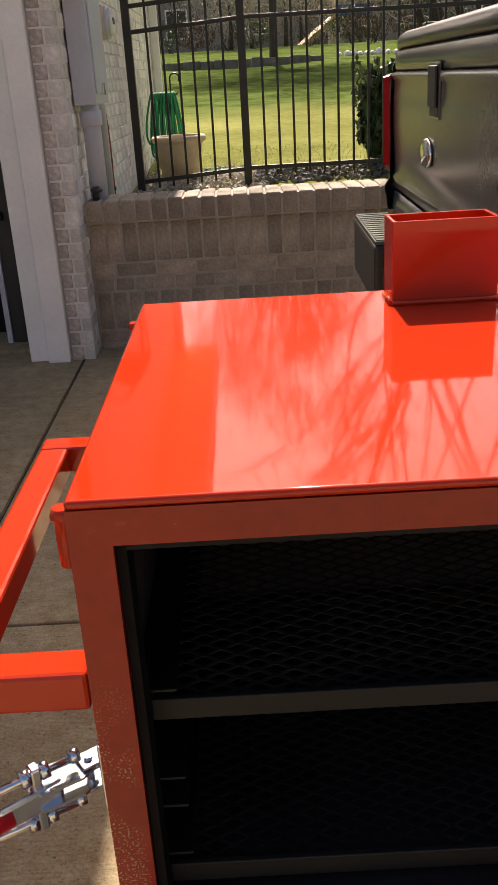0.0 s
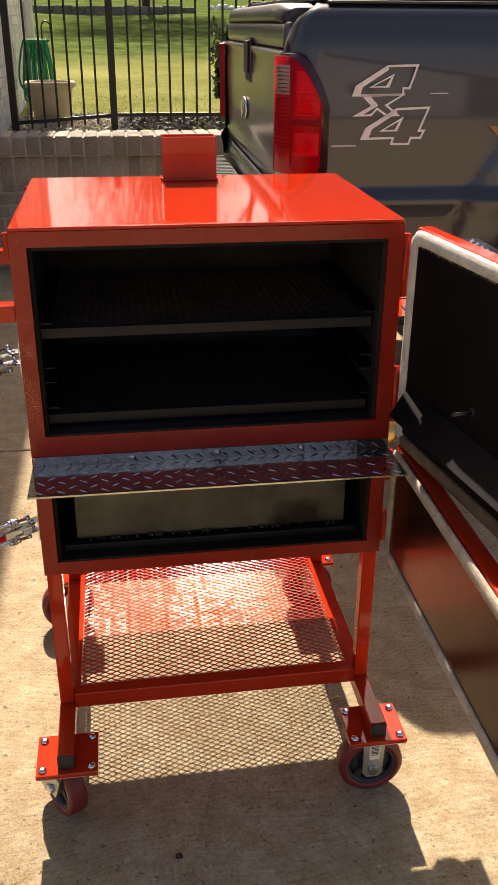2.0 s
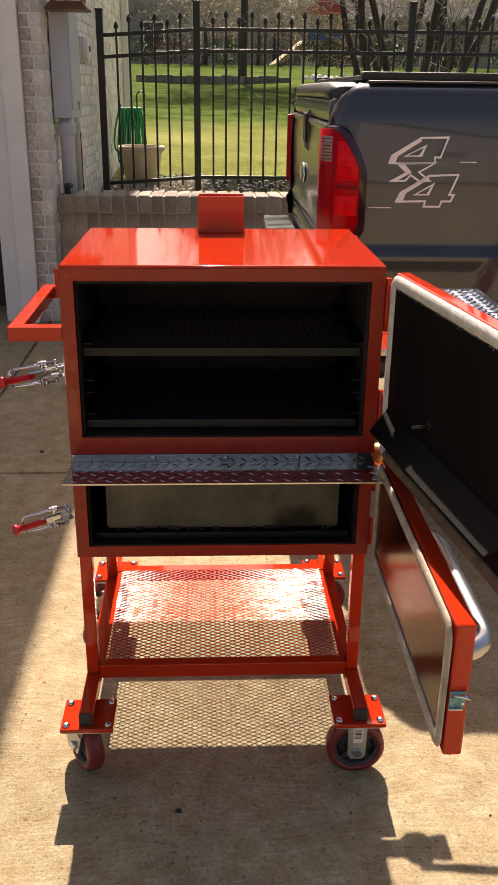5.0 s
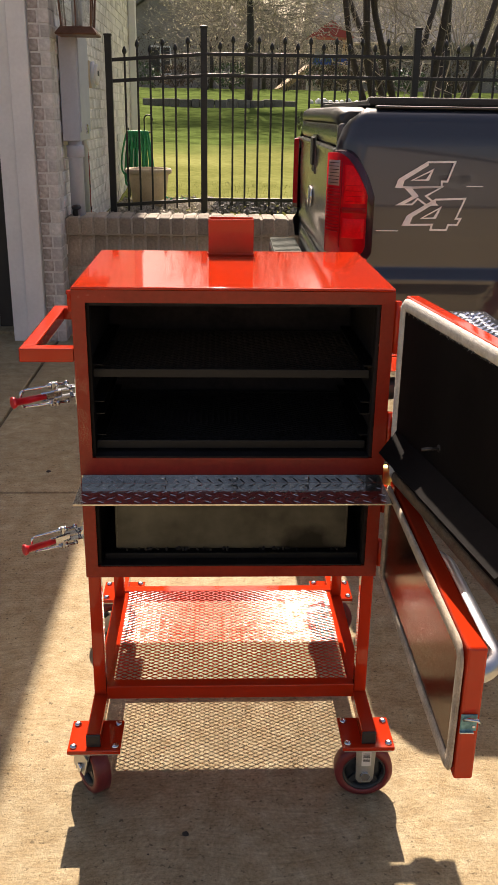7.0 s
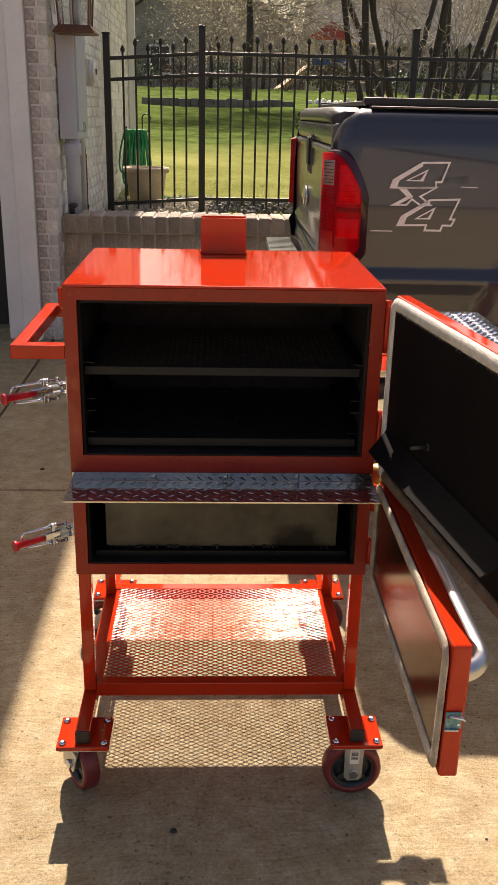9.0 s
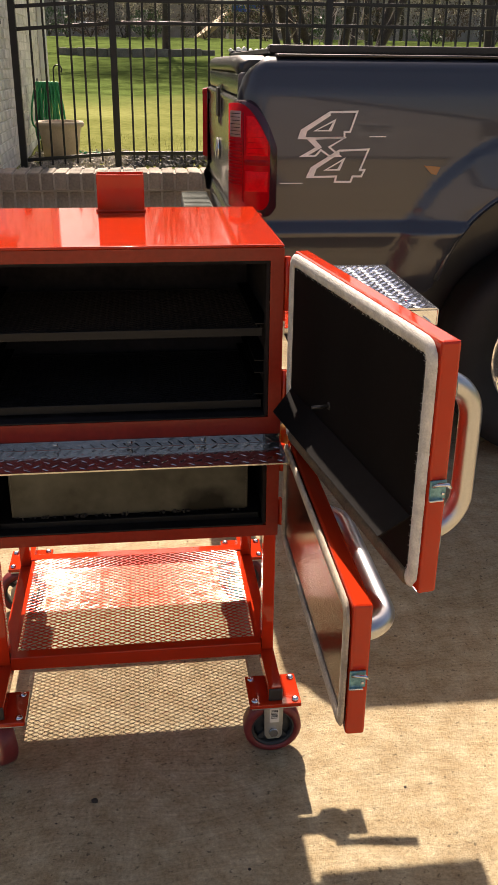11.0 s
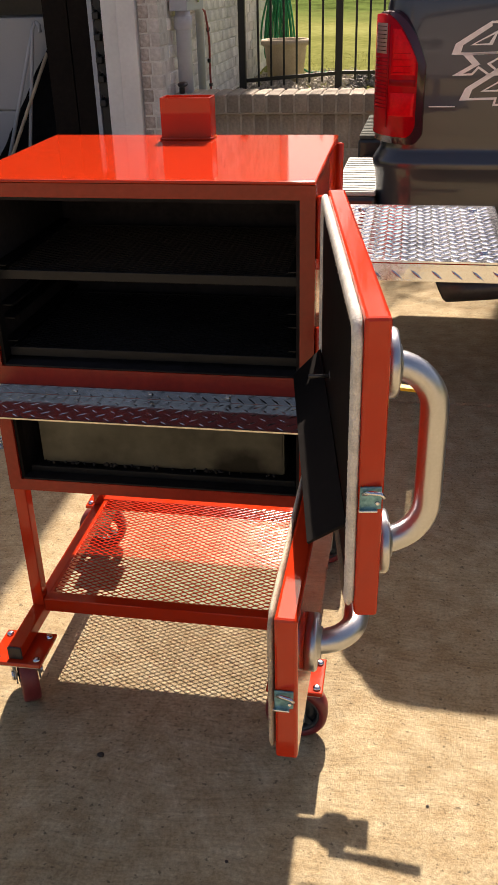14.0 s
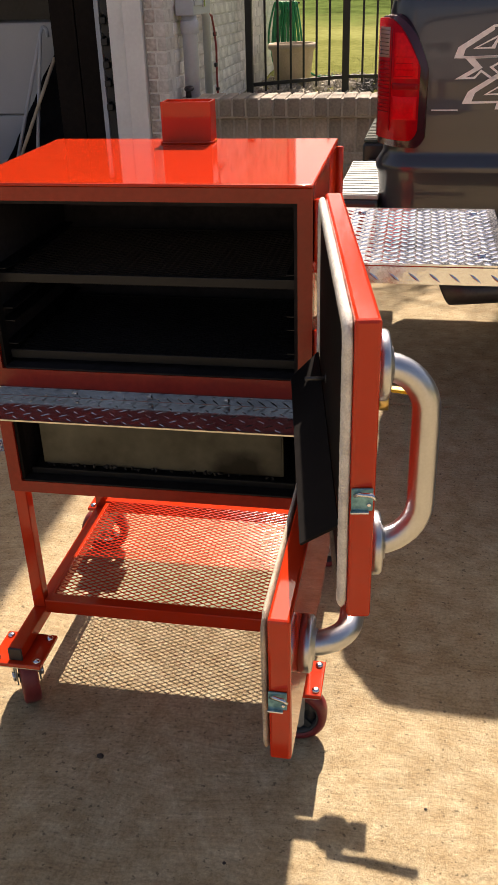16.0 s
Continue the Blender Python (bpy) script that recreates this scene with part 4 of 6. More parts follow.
# lining of the two chambers
for z0, z1, nm in ((0.742, 1.066, "upper"), (0.496, 0.70, "lower")):
    for sx in (-1, 1):
        part("side_lining", boxed(min(sx * 0.2835, sx * 0.289), max(sx * 0.2835, sx * 0.289), 0.0295, 0.405, z0, z1), BLACK_STEEL, S)
    part("back_lining", boxed(-0.289, 0.289, 0.4055, 0.412, z0, z1), BLACK_STEEL, S)
    part("floor_lining", boxed(-0.283, 0.283, 0.0295, 0.405, z0, z0 + 0.005), BLACK_STEEL, S)
    part("roof_lining", boxed(-0.283, 0.283, 0.0295, 0.405, z1 - 0.005, z1), BLACK_STEEL, S)
    # thin dark return behind the front frame
    lip = 0.006
    top, low = (1.0605, 0.7495) if nm == "upper" else (0.6895, 0.5055)
    part("dark_return", boxed(-0.279, -0.279 + lip, 0.006, 0.029, low, top), DOOR_BLACK, S)
    part("dark_return", boxed(0.279 - lip, 0.279, 0.006, 0.029, low, top), MATT_BLACK, S)
    part("dark_return", boxed(-0.273, 0.273, 0.0012, 0.029, low, low + 0.003), MATT_BLACK, S)
    part("dark_return", boxed(-0.273, 0.273, 0.006, 0.029, top - lip, top), MATT_BLACK, S)

# slides and racks
for z in (0.932, 0.857, 0.832, 0.787):
    for sx in (-1, 1):
        a, b = sorted((sx * 0.283, sx * 0.256))
        slide = part("rack_slide", boxed(a, b, 0.034, 0.38, z - 0.001, z + 0.001), DOOR_BLACK, S)
        part("slide_edge", boxed(a, b, 0.0325, 0.0338, z - 0.001, z + 0.001), RAW_STEEL, slide)
for z in (0.9065, 0.7575):
    rack = part("rack", boxed(-0.274, 0.270, 0.034, 0.039, z, z + 0.017, bevel=0.001), RAW_STEEL, S, "bare steel pull-out rack with expanded metal grate")
    part("rear_bar", boxed(-0.274, 0.270, 0.376, 0.381, z, z + 0.015), MATT_BLACK, rack)
    for x in (-0.272, 0.263):
        part("side_bar", boxed(x, x + 0.005, 0.0395, 0.3755, z, z + 0.015), RAW_STEEL, rack)
    bm = bmesh.new()
    add_expanded(bm, -0.266, 0.262, 0.04, 0.375, z + 0.012, 0.026, 0.0068, 0.0022, 0.0012, 60)
    part("grate", bm, GRATE, rack, "black expanded metal cooking grate")

# firebox: ash pan front and retaining lip
part("pan_front", boxed(-0.242, 0.242, 0.045, 0.049, 0.528, 0.689), FIREBOX_STEEL, S, "heat-stained bare steel fire pan front")
part("pan_side", boxed(-0.2455, -0.2425, 0.046, 0.36, 0.526, 0.68), FIREBOX_STEEL, S)
part("pan_side", boxed(0.2425, 0.2455, 0.046, 0.36, 0.526, 0.68), FIREBOX_STEEL, S)
part("pan_floor", boxed(-0.242, 0.242, 0.05, 0.36, 0.522, 0.527), FIREBOX_STEEL, S)
part("ash_lip", boxed(-0.268, 0.268, 0.031, 0.036, 0.5035, 0.520, bevel=0.001), RAW_STEEL, S)
part("ash_tray", boxed(-0.27, 0.27, 0.037, 0.36, 0.503, 0.507), BLACK_STEEL, S)
bm = bmesh.new()
crumb = random.Random(5)
for k in range(46):
    c = Vector((crumb.uniform(-0.235, 0.235) if k % 3 else crumb.choice((-0.16, -0.03, 0.12)) + crumb.gauss(0, 0.02), crumb.uniform(0.037, 0.044), 0.5255))
    r = crumb.uniform(0.0015, 0.004)
    m = Matrix.Translation(c) @ Euler((crumb.uniform(0, 6), crumb.uniform(0, 6), 0)).to_matrix().to_4x4()
    bmesh.ops.create_icosphere(bm, subdivisions=1, radius=r, matrix=m @ Matrix.Diagonal((1.6, 1.0, 0.8, 1)))
tagged(part("ash", bm, material("grey_black_ash", (0.02, 0.02, 0.021), 0.95, vary=0.5, scale=60, fine=200), S), "charred crumbs along the fire pan", kind="stuff")

# square flue on the roof
chim = part("chimney", boxed(-0.051, 0.052, 0.405, 0.409, ZT, 1.171, bevel=0.001), RED, S, "short open rectangular red flue")
part("flue_wall", boxed(-0.051, 0.052, 0.453, 0.457, ZT, 1.171, bevel=0.001), RED, chim)
part("flue_wall", boxed(-0.051, -0.047, 0.4095, 0.4525, ZT, 1.171, bevel=0.001), RED, chim)
part("flue_wall", boxed(0.048, 0.052, 0.4095, 0.4525, ZT, 1.171, bevel=0.001), RED, chim)
bm = bmesh.new()
add_tube(bm, [(-0.052, 0.404, ZT + 0.002), (0.053, 0.404, ZT + 0.002), (0.053, 0.447, ZT + 0.002)], 0.0032, 6)
add_tube(bm, [(-0.052, 0.404, ZT + 0.002), (-0.052, 0.447, ZT + 0.002)], 0.0032, 6)
part("weld_bead", bm, RED, chim)

# tread plate shelf below the upper chamber
flange = tread_plate(-0.303, 0.303, 0.0, 0.0172, 0.003, Matrix.Translation((0, -0.0005, 0.6966)) @ Matrix.Rotation(radians(90), 4, "X"), 0.022, 0.020, edge=0.0, w=0.0016, rise=0.0016)
shelf = part("front_shelf", tread_plate(-0.305, 0.305, -0.1145, -0.0042, 0.003, Matrix.Translation((0, 0, 0.6932)) @ Matrix.Rotation(radians(-1.8), 4, "X"), 0.034, 0.019, w=0.0011, rise=0.0011), ALU_DARK, S, "narrow bright tread plate shelf across the front")
part("flange", flange, ALU_DARK, shelf)
for x in (-0.14, 0.005, 0.15):
    part("rivet", lathed([(0.006, 0.0), (0.0055, 0.002), (0.002, 0.0035)], Matrix.Translation((x, -0.0035, 0.7055)) @ Matrix.Rotation(radians(90), 4, "X"), 10), ALU_DARK, shelf)

# side table on the hinge side
TZ = 0.948
table = part("side_table", tread_plate(0.318, 0.628, 0.062, 0.480, 0.003, Matrix.Translation((0, 0, TZ - 0.003)), 0.0285, 0.0215, w=0.0027, rise=0.002), ALU, S, "bright tread plate side table")
part("front_flange", tread_plate(0.318, 0.628, 0.0, 0.03, 0.003, Matrix.Translation((0, 0.0615, TZ - 0.034)) @ Matrix.Rotation(radians(90), 4, "X"), 0.034, 0.026), ALU, table)
part("rear_flange", boxed(0.318, 0.628, 0.4805, 0.4835, TZ - 0.008, TZ - 0.001), ALU, table)
part("end_flange", boxed(0.6285, 0.6315, 0.0585, 0.4835, TZ - 0.034, TZ - 0.001, bevel=0.001), ALU, table)
for y in (0.12, 0.43):
    part("arm", boxed(0.3055, 0.59, y - 0.014, y + 0.014, TZ - 0.033, TZ - 0.0045, bevel=0.003), RED, table)
    part("bolt", lathed([(0.008, 0), (0.008, 0.003), (0.005, 0.005)], Matrix.Translation((0.585, y, TZ)), 6), ZINC, table)
    part("bolt", lathed([(0.008, 0), (0.008, 0.003), (0.005, 0.005)], Matrix.Translation((0.36, y, TZ)), 6), ZINC, table)

# push handle on the other side, bent from square tube
HZ = 0.959
bm = bmesh.new()
add_square_tube(bm, (-0.306, 0.014, HZ), (-0.41, 0.014, HZ), 0.028)
part("push_handle", bm, RED, S, "red square tube push handle")
part("push_handle_bar", bar((-0.3955, 0.0285, HZ), (-0.3955, 0.371, HZ), 0.028), RED, S)
part("push_handle_arm", bar((-0.306, 0.386, HZ), (-0.41, 0.386, HZ), 0.028), RED, S)

# hinge knuckles welded on both sides
for x, ys_, zs_ in ((0.3125, (0.010,), (1.015, 0.792, 0.655, 0.53)), (0.3115, (0.43,), (1.03,))):
    for y in ys_:
        for z in zs_:
            h = 0.052 if z > 0.7 else 0.03
            part("hinge", lathed([(0.004, -h), (0.0075, 0.002 - h), (0.0075, h - 0.002), (0.004, h)], Matrix.Translation((x, y, z)), 12), RED, S)
            part("hinge_leaf", boxed(x - 0.004 if x > 0 else x - 0.002, x + 0.002 if x > 0 else x + 0.004, y + 0.004, y + 0.016, z - h + 0.004, z + h - 0.004), RED, S)

for y in (0.012, 0.43):
    part("hinge_stub", lathed([(0.003, -0.018), (0.0055, -0.016), (0.006, 0.0), (0.0055, 0.014), (0.008, 0.016), (0.006, 0.022)], Matrix.Translation((-0.3085, y, 1.060)), 10), RED, S)

# ball valve that feeds air to the firebox
valve = part("air_valve", tubed([(0.306, 0.262, 0.60), (0.345, 0.262, 0.60)], 0.017, 12), BRASS, S, "brass ball valve with a yellow lever")
part("valve_body", lathed([(0.018, 0.0), (0.028, 0.012), (0.030, 0.03), (0.028, 0.048), (0.018, 0.06)], pose(0.345, 0.262, 0.60, 0, 90, 0), 14), BRASS, valve)
part("valve_end", lathed([(0.024, 0.0), (0.024, 0.032)], pose(0.405, 0.262, 0.60, 0, 90, 0), 6), BRASS, valve)
part("valve_stem", tubed([(0.375, 0.262, 0.62), (0.375, 0.258, 0.645)], 0.008, 8), ZINC, valve)
part("valve_lever", bar((0.368, 0.258, 0.643), (0.44, 0.245, 0.634), 0.018, 0.004), ZINC, valve)
part("lever_sleeve", bar((0.437, 0.2455, 0.634), (0.53, 0.232, 0.632), 0.02, 0.008), YELLOW, valve)


# ---- doors: local x along the door from its hinge, y from the inside out ----
def rounded_loop(x0, x1, z0, z1, r, y, n=6):
    pts = []
    for cx, cz, a in ((x1 - r, z1 - r, 0), (x0 + r, z1 - r, 90), (x0 + r, z0 + r, 180), (x1 - r, z0 + r, 270)):
        for i in range(n + 1):
            t = radians(a + 90 * i / n)
            pts.append(Vector((cx + r * math.cos(t), y, cz + r * math.sin(t))))
    out = []
    for i, p in enumerate(pts):
        q = pts[(i + 1) % len(pts)]
        k = max(1, int((q - p).length / 0.02))
        out += [p.lerp(q, j / k) for j in range(k)]
    return out


def door(name, at, turn, length, z0, z1, thick, label, back=0.0082):
    leaf = part(name, boxed(0.0, length, back, thick, z0, z1, bevel=0.0042), RED, S, label)
    leaf.matrix_basis = pose(at[0], at[1], 0, 0, 0, turn)
    rope = GASKET if z0 > 0.6 else GASKET_TAN
    loop = rounded_loop(0.0122, length - 0.0122, z0 + 0.0122, z1 - 0.0122, 0.02, 0.003)
    low = [p for p in loop if p.z < z0 + 0.0137]
    high = loop[:next(i for i, p in enumerate(loop) if p.z < z0 + 0.0137)]
    after = loop[max(i for i, p in enumerate(loop) if p.z < z0 + 0.0137) + 1:]
    for run, mat, words in ((after + high, rope, "frayed pale rope gasket"), (low, GASKET_GREASY if z0 > 0.6 else GASKET_TAN, "grease-stained run of rope gasket")):
        fine = []
        for p, q in zip(run, run[1:]):
            k = max(1, int((q - p).length / 0.004))
            fine += [p.lerp(q, j / k) for j in range(k)]
        bm = tubed(fine + [run[-1]], [0.0122 + 0.0005 * (i % 2) for i in range(len(fine) + 1)], 10)
        for v in bm.verts:
            v.co.y = back - 0.0056 + (v.co.y - 0.003) * (0.33 if back < 0.01 else 0.5)
            v.co += Vector((noise.noise(v.co * 210), 0.35 * noise.noise(v.co * 200 + Vector((9, 0, 0))), noise.noise(v.co * 220 + Vector((0, 7, 0))))) * 0.0011
        part("gasket", bm, mat, leaf, words)
    threads = bmesh.new()
    strand = random.Random(int(length * 1000) + int(z0 * 1000))
    for p in after + high:
        for k in range(5):
            inward = Vector((length / 2 - p.x, 0, (z0 + z1) / 2 - p.z))
            inward = Vector((math.copysign(1, inward.x), 0, 0)) if abs(abs(inward.x) - length / 2) < abs(abs(inward.z) - (z1 - z0) / 2) else Vector((0, 0, math.copysign(1, inward.z)))
            a = p + inward * 0.0105 + Vector((inward.z, 0, inward.x)) * strand.uniform(-0.01, 0.01)
            add_tube(threads, [a, a + inward * strand.uniform(0.001, 0.004) + Vector((strand.gauss(0, 0.001), strand.uniform(-0.002, 0), strand.gauss(0, 0.001)))], 0.0003, 3)
    part("frayed_threads", threads, rope, leaf)
    return leaf


up_door = door("upper_door", (0.313, 0.0), math.degrees(math.atan2(-0.989, 0.148)), 0.6, 0.706, 1.0785, 0.0392, "open insulated red upper door with black lining", 0.0112)
part("inner_panel", boxed(0.026, 0.574, 0.0035, 0.0108, 0.733, 1.052), DOOR_BLACK, up_door, "black oiled sheet lining")
bm = prism([(0.036, 0.0), (0.070, -0.056), (0.570, -0.053), (0.576, 0.0)], 0.003, Matrix.Translation((0, 0.002, 0.819)) @ Matrix.Rotation(radians(34), 4, "X"))
part("heat_baffle", bm, DOOR_BLACK, up_door, "black steel drip baffle jutting from the lining")
part("probe", tubed([(0.235, 0.008, 0.858), (0.235, -0.028, 0.858)], 0.0032, 8), TAILPIPE, up_door, "dulled steel thermometer probe")
part("probe_nut", lathed([(0.007, 0.0), (0.007, 0.006)], pose(0.235, 0.008, 0.858, 90, 0, 0), 6), TAILPIPE, up_door)
part("thermometer", lathed([(0.04, 0.0), (0.042, 0.003), (0.042, 0.014), (0.036, 0.016)], pose(0.235, 0.0395, 0.858, -90, 0, 0), 28), STAINLESS, up_door, "round stainless dial thermometer")

low_door = door("lower_door", (0.313, 0.0), -90.3, 0.603, 0.472, 0.7005, 0.0375, "open red firebox door with a dark steel lining")
part("inner_panel", boxed(0.026, 0.577, 0.0035, 0.0078, 0.497, 0.676), material("smoky_steel_lining", (0.075, 0.033, 0.019), 0.2, 0.85, vary=0.5, scale=3.5, fine=14, rough_vary=0.08), low_door, "smoke-stained steel lining")


def grip(parent, a, b, out, face, r=0.0162):
    """A tube handle: two round bases on the door's face at a and b, bent out by `out`."""
    a, b = Vector(a), Vector(b)
    along, y = (b - a).normalized(), Vector((0, 1, 0))
    bend = 0.058
    pts = [a + y * (face + 0.004), a + y * (out - bend)]
    pts += [a + y * (out - bend) + along * bend + (-along * math.cos(radians(t)) + y * math.sin(radians(t))) * bend for t in range(10, 91, 10)]
    pts += [b + y * (out - bend) - along * bend + (along * math.cos(radians(t)) + y * math.sin(radians(t))) * bend for t in range(90, 9, -10)]
    pts += [b + y * (out - bend), b + y * (face + 0.004)]
    h = part("pull_handle", tubed(pts, r, 20), STAINLESS, parent, "bent stainless tube pull handle")
    for p in (a, b):
        part("base_flange", lathed([(0.0395, 0.0), (0.0395, 0.0125), (0.037, 0.0155), (r + 0.005, 0.016), (r + 0.004, 0.02)], Matrix.Translation(p + y * face) @ Matrix.Rotation(radians(-90), 4, "X"), 28), STAINLESS, h)


grip(up_door, (0.535, 0, 0.770), (0.535, 0, 1.003), 0.1005, 0.0395)
grip(low_door, (0.5, 0, 0.584), (0.1, 0, 0.584), 0.1, 0.0378, 0.0172)


def strike(parent, x, z, y):
    k = part("latch_strike", boxed(x, x + 0.003, y - 0.0135, y + 0.0105, z - 0.016, z + 0.012, bevel=0.001), BLUE_PLATE, parent, "blue zinc latch strike")
    bm = bmesh.new()
    add_tube(bm, [(x + 0.003, y - 0.01, z + 0.004), (x + 0.008, y - 0.004, z + 0.008), (x + 0.012, y + 0.008, z + 0.009), (x + 0.012, y + 0.012, z + 0.004)], 0.0028, 6)
    part("hook", bm, ZINC, k)
    part("lip", boxed(x + 0.003, x + 0.008, y - 0.0145, y + 0.006, z - 0.0175, z - 0.015, bevel=0.0006), ZINC, k)
    part("screw", lathed([(0.003, 0), (0.002, 0.0015)], pose(x + 0.003, y + 0.006, z - 0.008, 0, 90, 0), 8), ZINC, k)


strike(up_door, 0.6002, 0.873, 0.026)
strike(low_door, 0.6032, 0.578, 0.022)


# ---- toggle latches, thrown open ----
def toggle(z, yaw):
    """Swings about an upright pin on the box's side: a U-bolt through a cross bracket, and a lever with a red grip."""
    t = part("toggle_latch", boxed(-0.003, 0.0, -0.014, 0.014, -0.026, 0.026, bevel=0.001), ZINC, S, "open zinc toggle latch with a red grip")
    t.matrix_basis = pose(-W - 0.0002, 0.02, z)
    m = pose(-0.004, 0, 0, 0, 0, yaw)
    bm = bmesh.new()
    for dz in (-0.0105, 0.0085):
        add_box(bm, -0.016, 0.002, -0.008, 0.008, dz, dz + 0.002, m, bevel=0.0006)
    add_tube(bm, [m @ Vector((-0.009, 0, -0.013)), m @ Vector((-0.009, 0, 0.013))], 0.003, 8)
    part("pivot", bm, ZINC, t)
    bm = bmesh.new()
    for dz in (-0.0075, 0.0055):
        add_prism(bm, [(-0.006, -0.006), (-0.018, -0.011), (-0.046, -0.009), (-0.052, 0.0), (-0.044, 0.008), (-0.018, 0.006), (-0.006, 0.005)], 0.002, m @ Matrix.Translation((0, 0, dz)))
    part("yoke", bm, ZINC, t)
    bm = bmesh.new()
    add_box(bm, -0.0495, -0.0425, -0.005, 0.005, -0.0245, 0.0245, m, bevel=0.0015)
    part("cross_bracket", bm, ZINC, t)
    for k in (-1, 1):
        part("threaded_rod", tubed([m @ Vector((-0.016, -0.002, k * 0.0185)), m @ Vector((-0.050, 0, k * 0.018)), m @ Vector((-0.104, 0.002, k * 0.0165))], 0.0028, 8), ZINC, t)
        for x, r in ((-0.0395, 0.0062), (-0.0525, 0.0062), (-0.0185, 0.0052)):
            part("nut", lathed([(0.0028, -0.003), (r, -0.003), (r, 0.003), (0.0028, 0.003)], m @ pose(x, 0, k * 0.0183, 0, 90, 0), 6), ZINC, t)
    part("bow", tubed([m @ Vector((-0.104, 0.002, -0.0165)), m @ Vector((-0.1105, 0.002, -0.0135)), m @ Vector((-0.112, 0.002, 0.0)), m @ Vector((-0.1105, 0.002, 0.0135)), m @ Vector((-0.104, 0.002, 0.0165))], 0.0028, 8), ZINC, t)
    part("lever", bar(m @ Vector((-0.03, -0.003, 0)), m @ Vector((-0.075, -0.006, 0)), 0.005, 0.018), ZINC, t)
    grip_pts = [m @ Vector(p) for p in ((-0.066, -0.006, 0), (-0.095, -0.008, 0), (-0.126, -0.010, 0), (-0.1275, -0.010, 0), (-0.133, -0.0105, 0), (-0.1345, -0.0105, 0))]
    part("red_grip", tubed(grip_pts, [0.0062, 0.0066, 0.0072, 0.0105, 0.0115, 0.009], 12), RED_PLASTIC, t, "red vinyl lever grip")


toggle(0.884, 34)
toggle(0.576, 33)

# ---- cart: legs, base rails, mesh shelf ----
for sx in (-1, 1):
    for y in (0.016, REAR - 0.014):
        part("leg", boxed(min(sx * 0.302, sx * 0.276), max(sx * 0.302, sx * 0.276), y - 0.013, y + 0.013, 0.186, ZB - 0.0005, bevel=0.002), RED, S)
    part("base_rail", boxed(min(sx * 0.303, sx * 0.273), max(sx * 0.303, sx * 0.273), -0.132, 0.555, 0.156, 0.1855, bevel=0.002), RED, S)
    part("end_cap", boxed(min(sx * 0.303, sx * 0.273), max(sx * 0.303, sx * 0.273), -0.137, -0.1325, 0.156, 0.1855, bevel=0.002), BLACK_PLASTIC, S, "black plastic tube end cap")
    part("end_cap", boxed(min(sx * 0.303, sx * 0.273), max(sx * 0.303, sx * 0.273), 0.5555, 0.56, 0.156, 0.1855, bevel=0.002), BLACK_PLASTIC, S)
    part("shelf_side_bar", boxed(min(sx * 0.2725, sx * 0.2625), max(sx * 0.2725, sx * 0.2625), 0.0305, REAR - 0.03, 0.176, 0.202, bevel=0.002), RED, S)
part("shelf_front_bar", boxed(-0.275, 0.275, 0.003, 0.03, 0.172, 0.205, bevel=0.002), RED, S)
part("shelf_back_bar", boxed(-0.275, 0.275, REAR - 0.029, REAR - 0.001, 0.172, 0.205, bevel=0.002), RED, S)
bm = bmesh.new()
add_expanded(bm, -0.2625, 0.2625, 0.028, REAR - 0.027, 0.204, 0.0228, 0.0064, 0.0023, 0.0013, 22.0, 4.0)
part("mesh_shelf", bm, material("red_painted_mesh", (0.48, 0.026, 0.010), 0.13, spec=0.2, vary=0.15, scale=9, fine=90), S, "red painted expanded metal lower shelf")


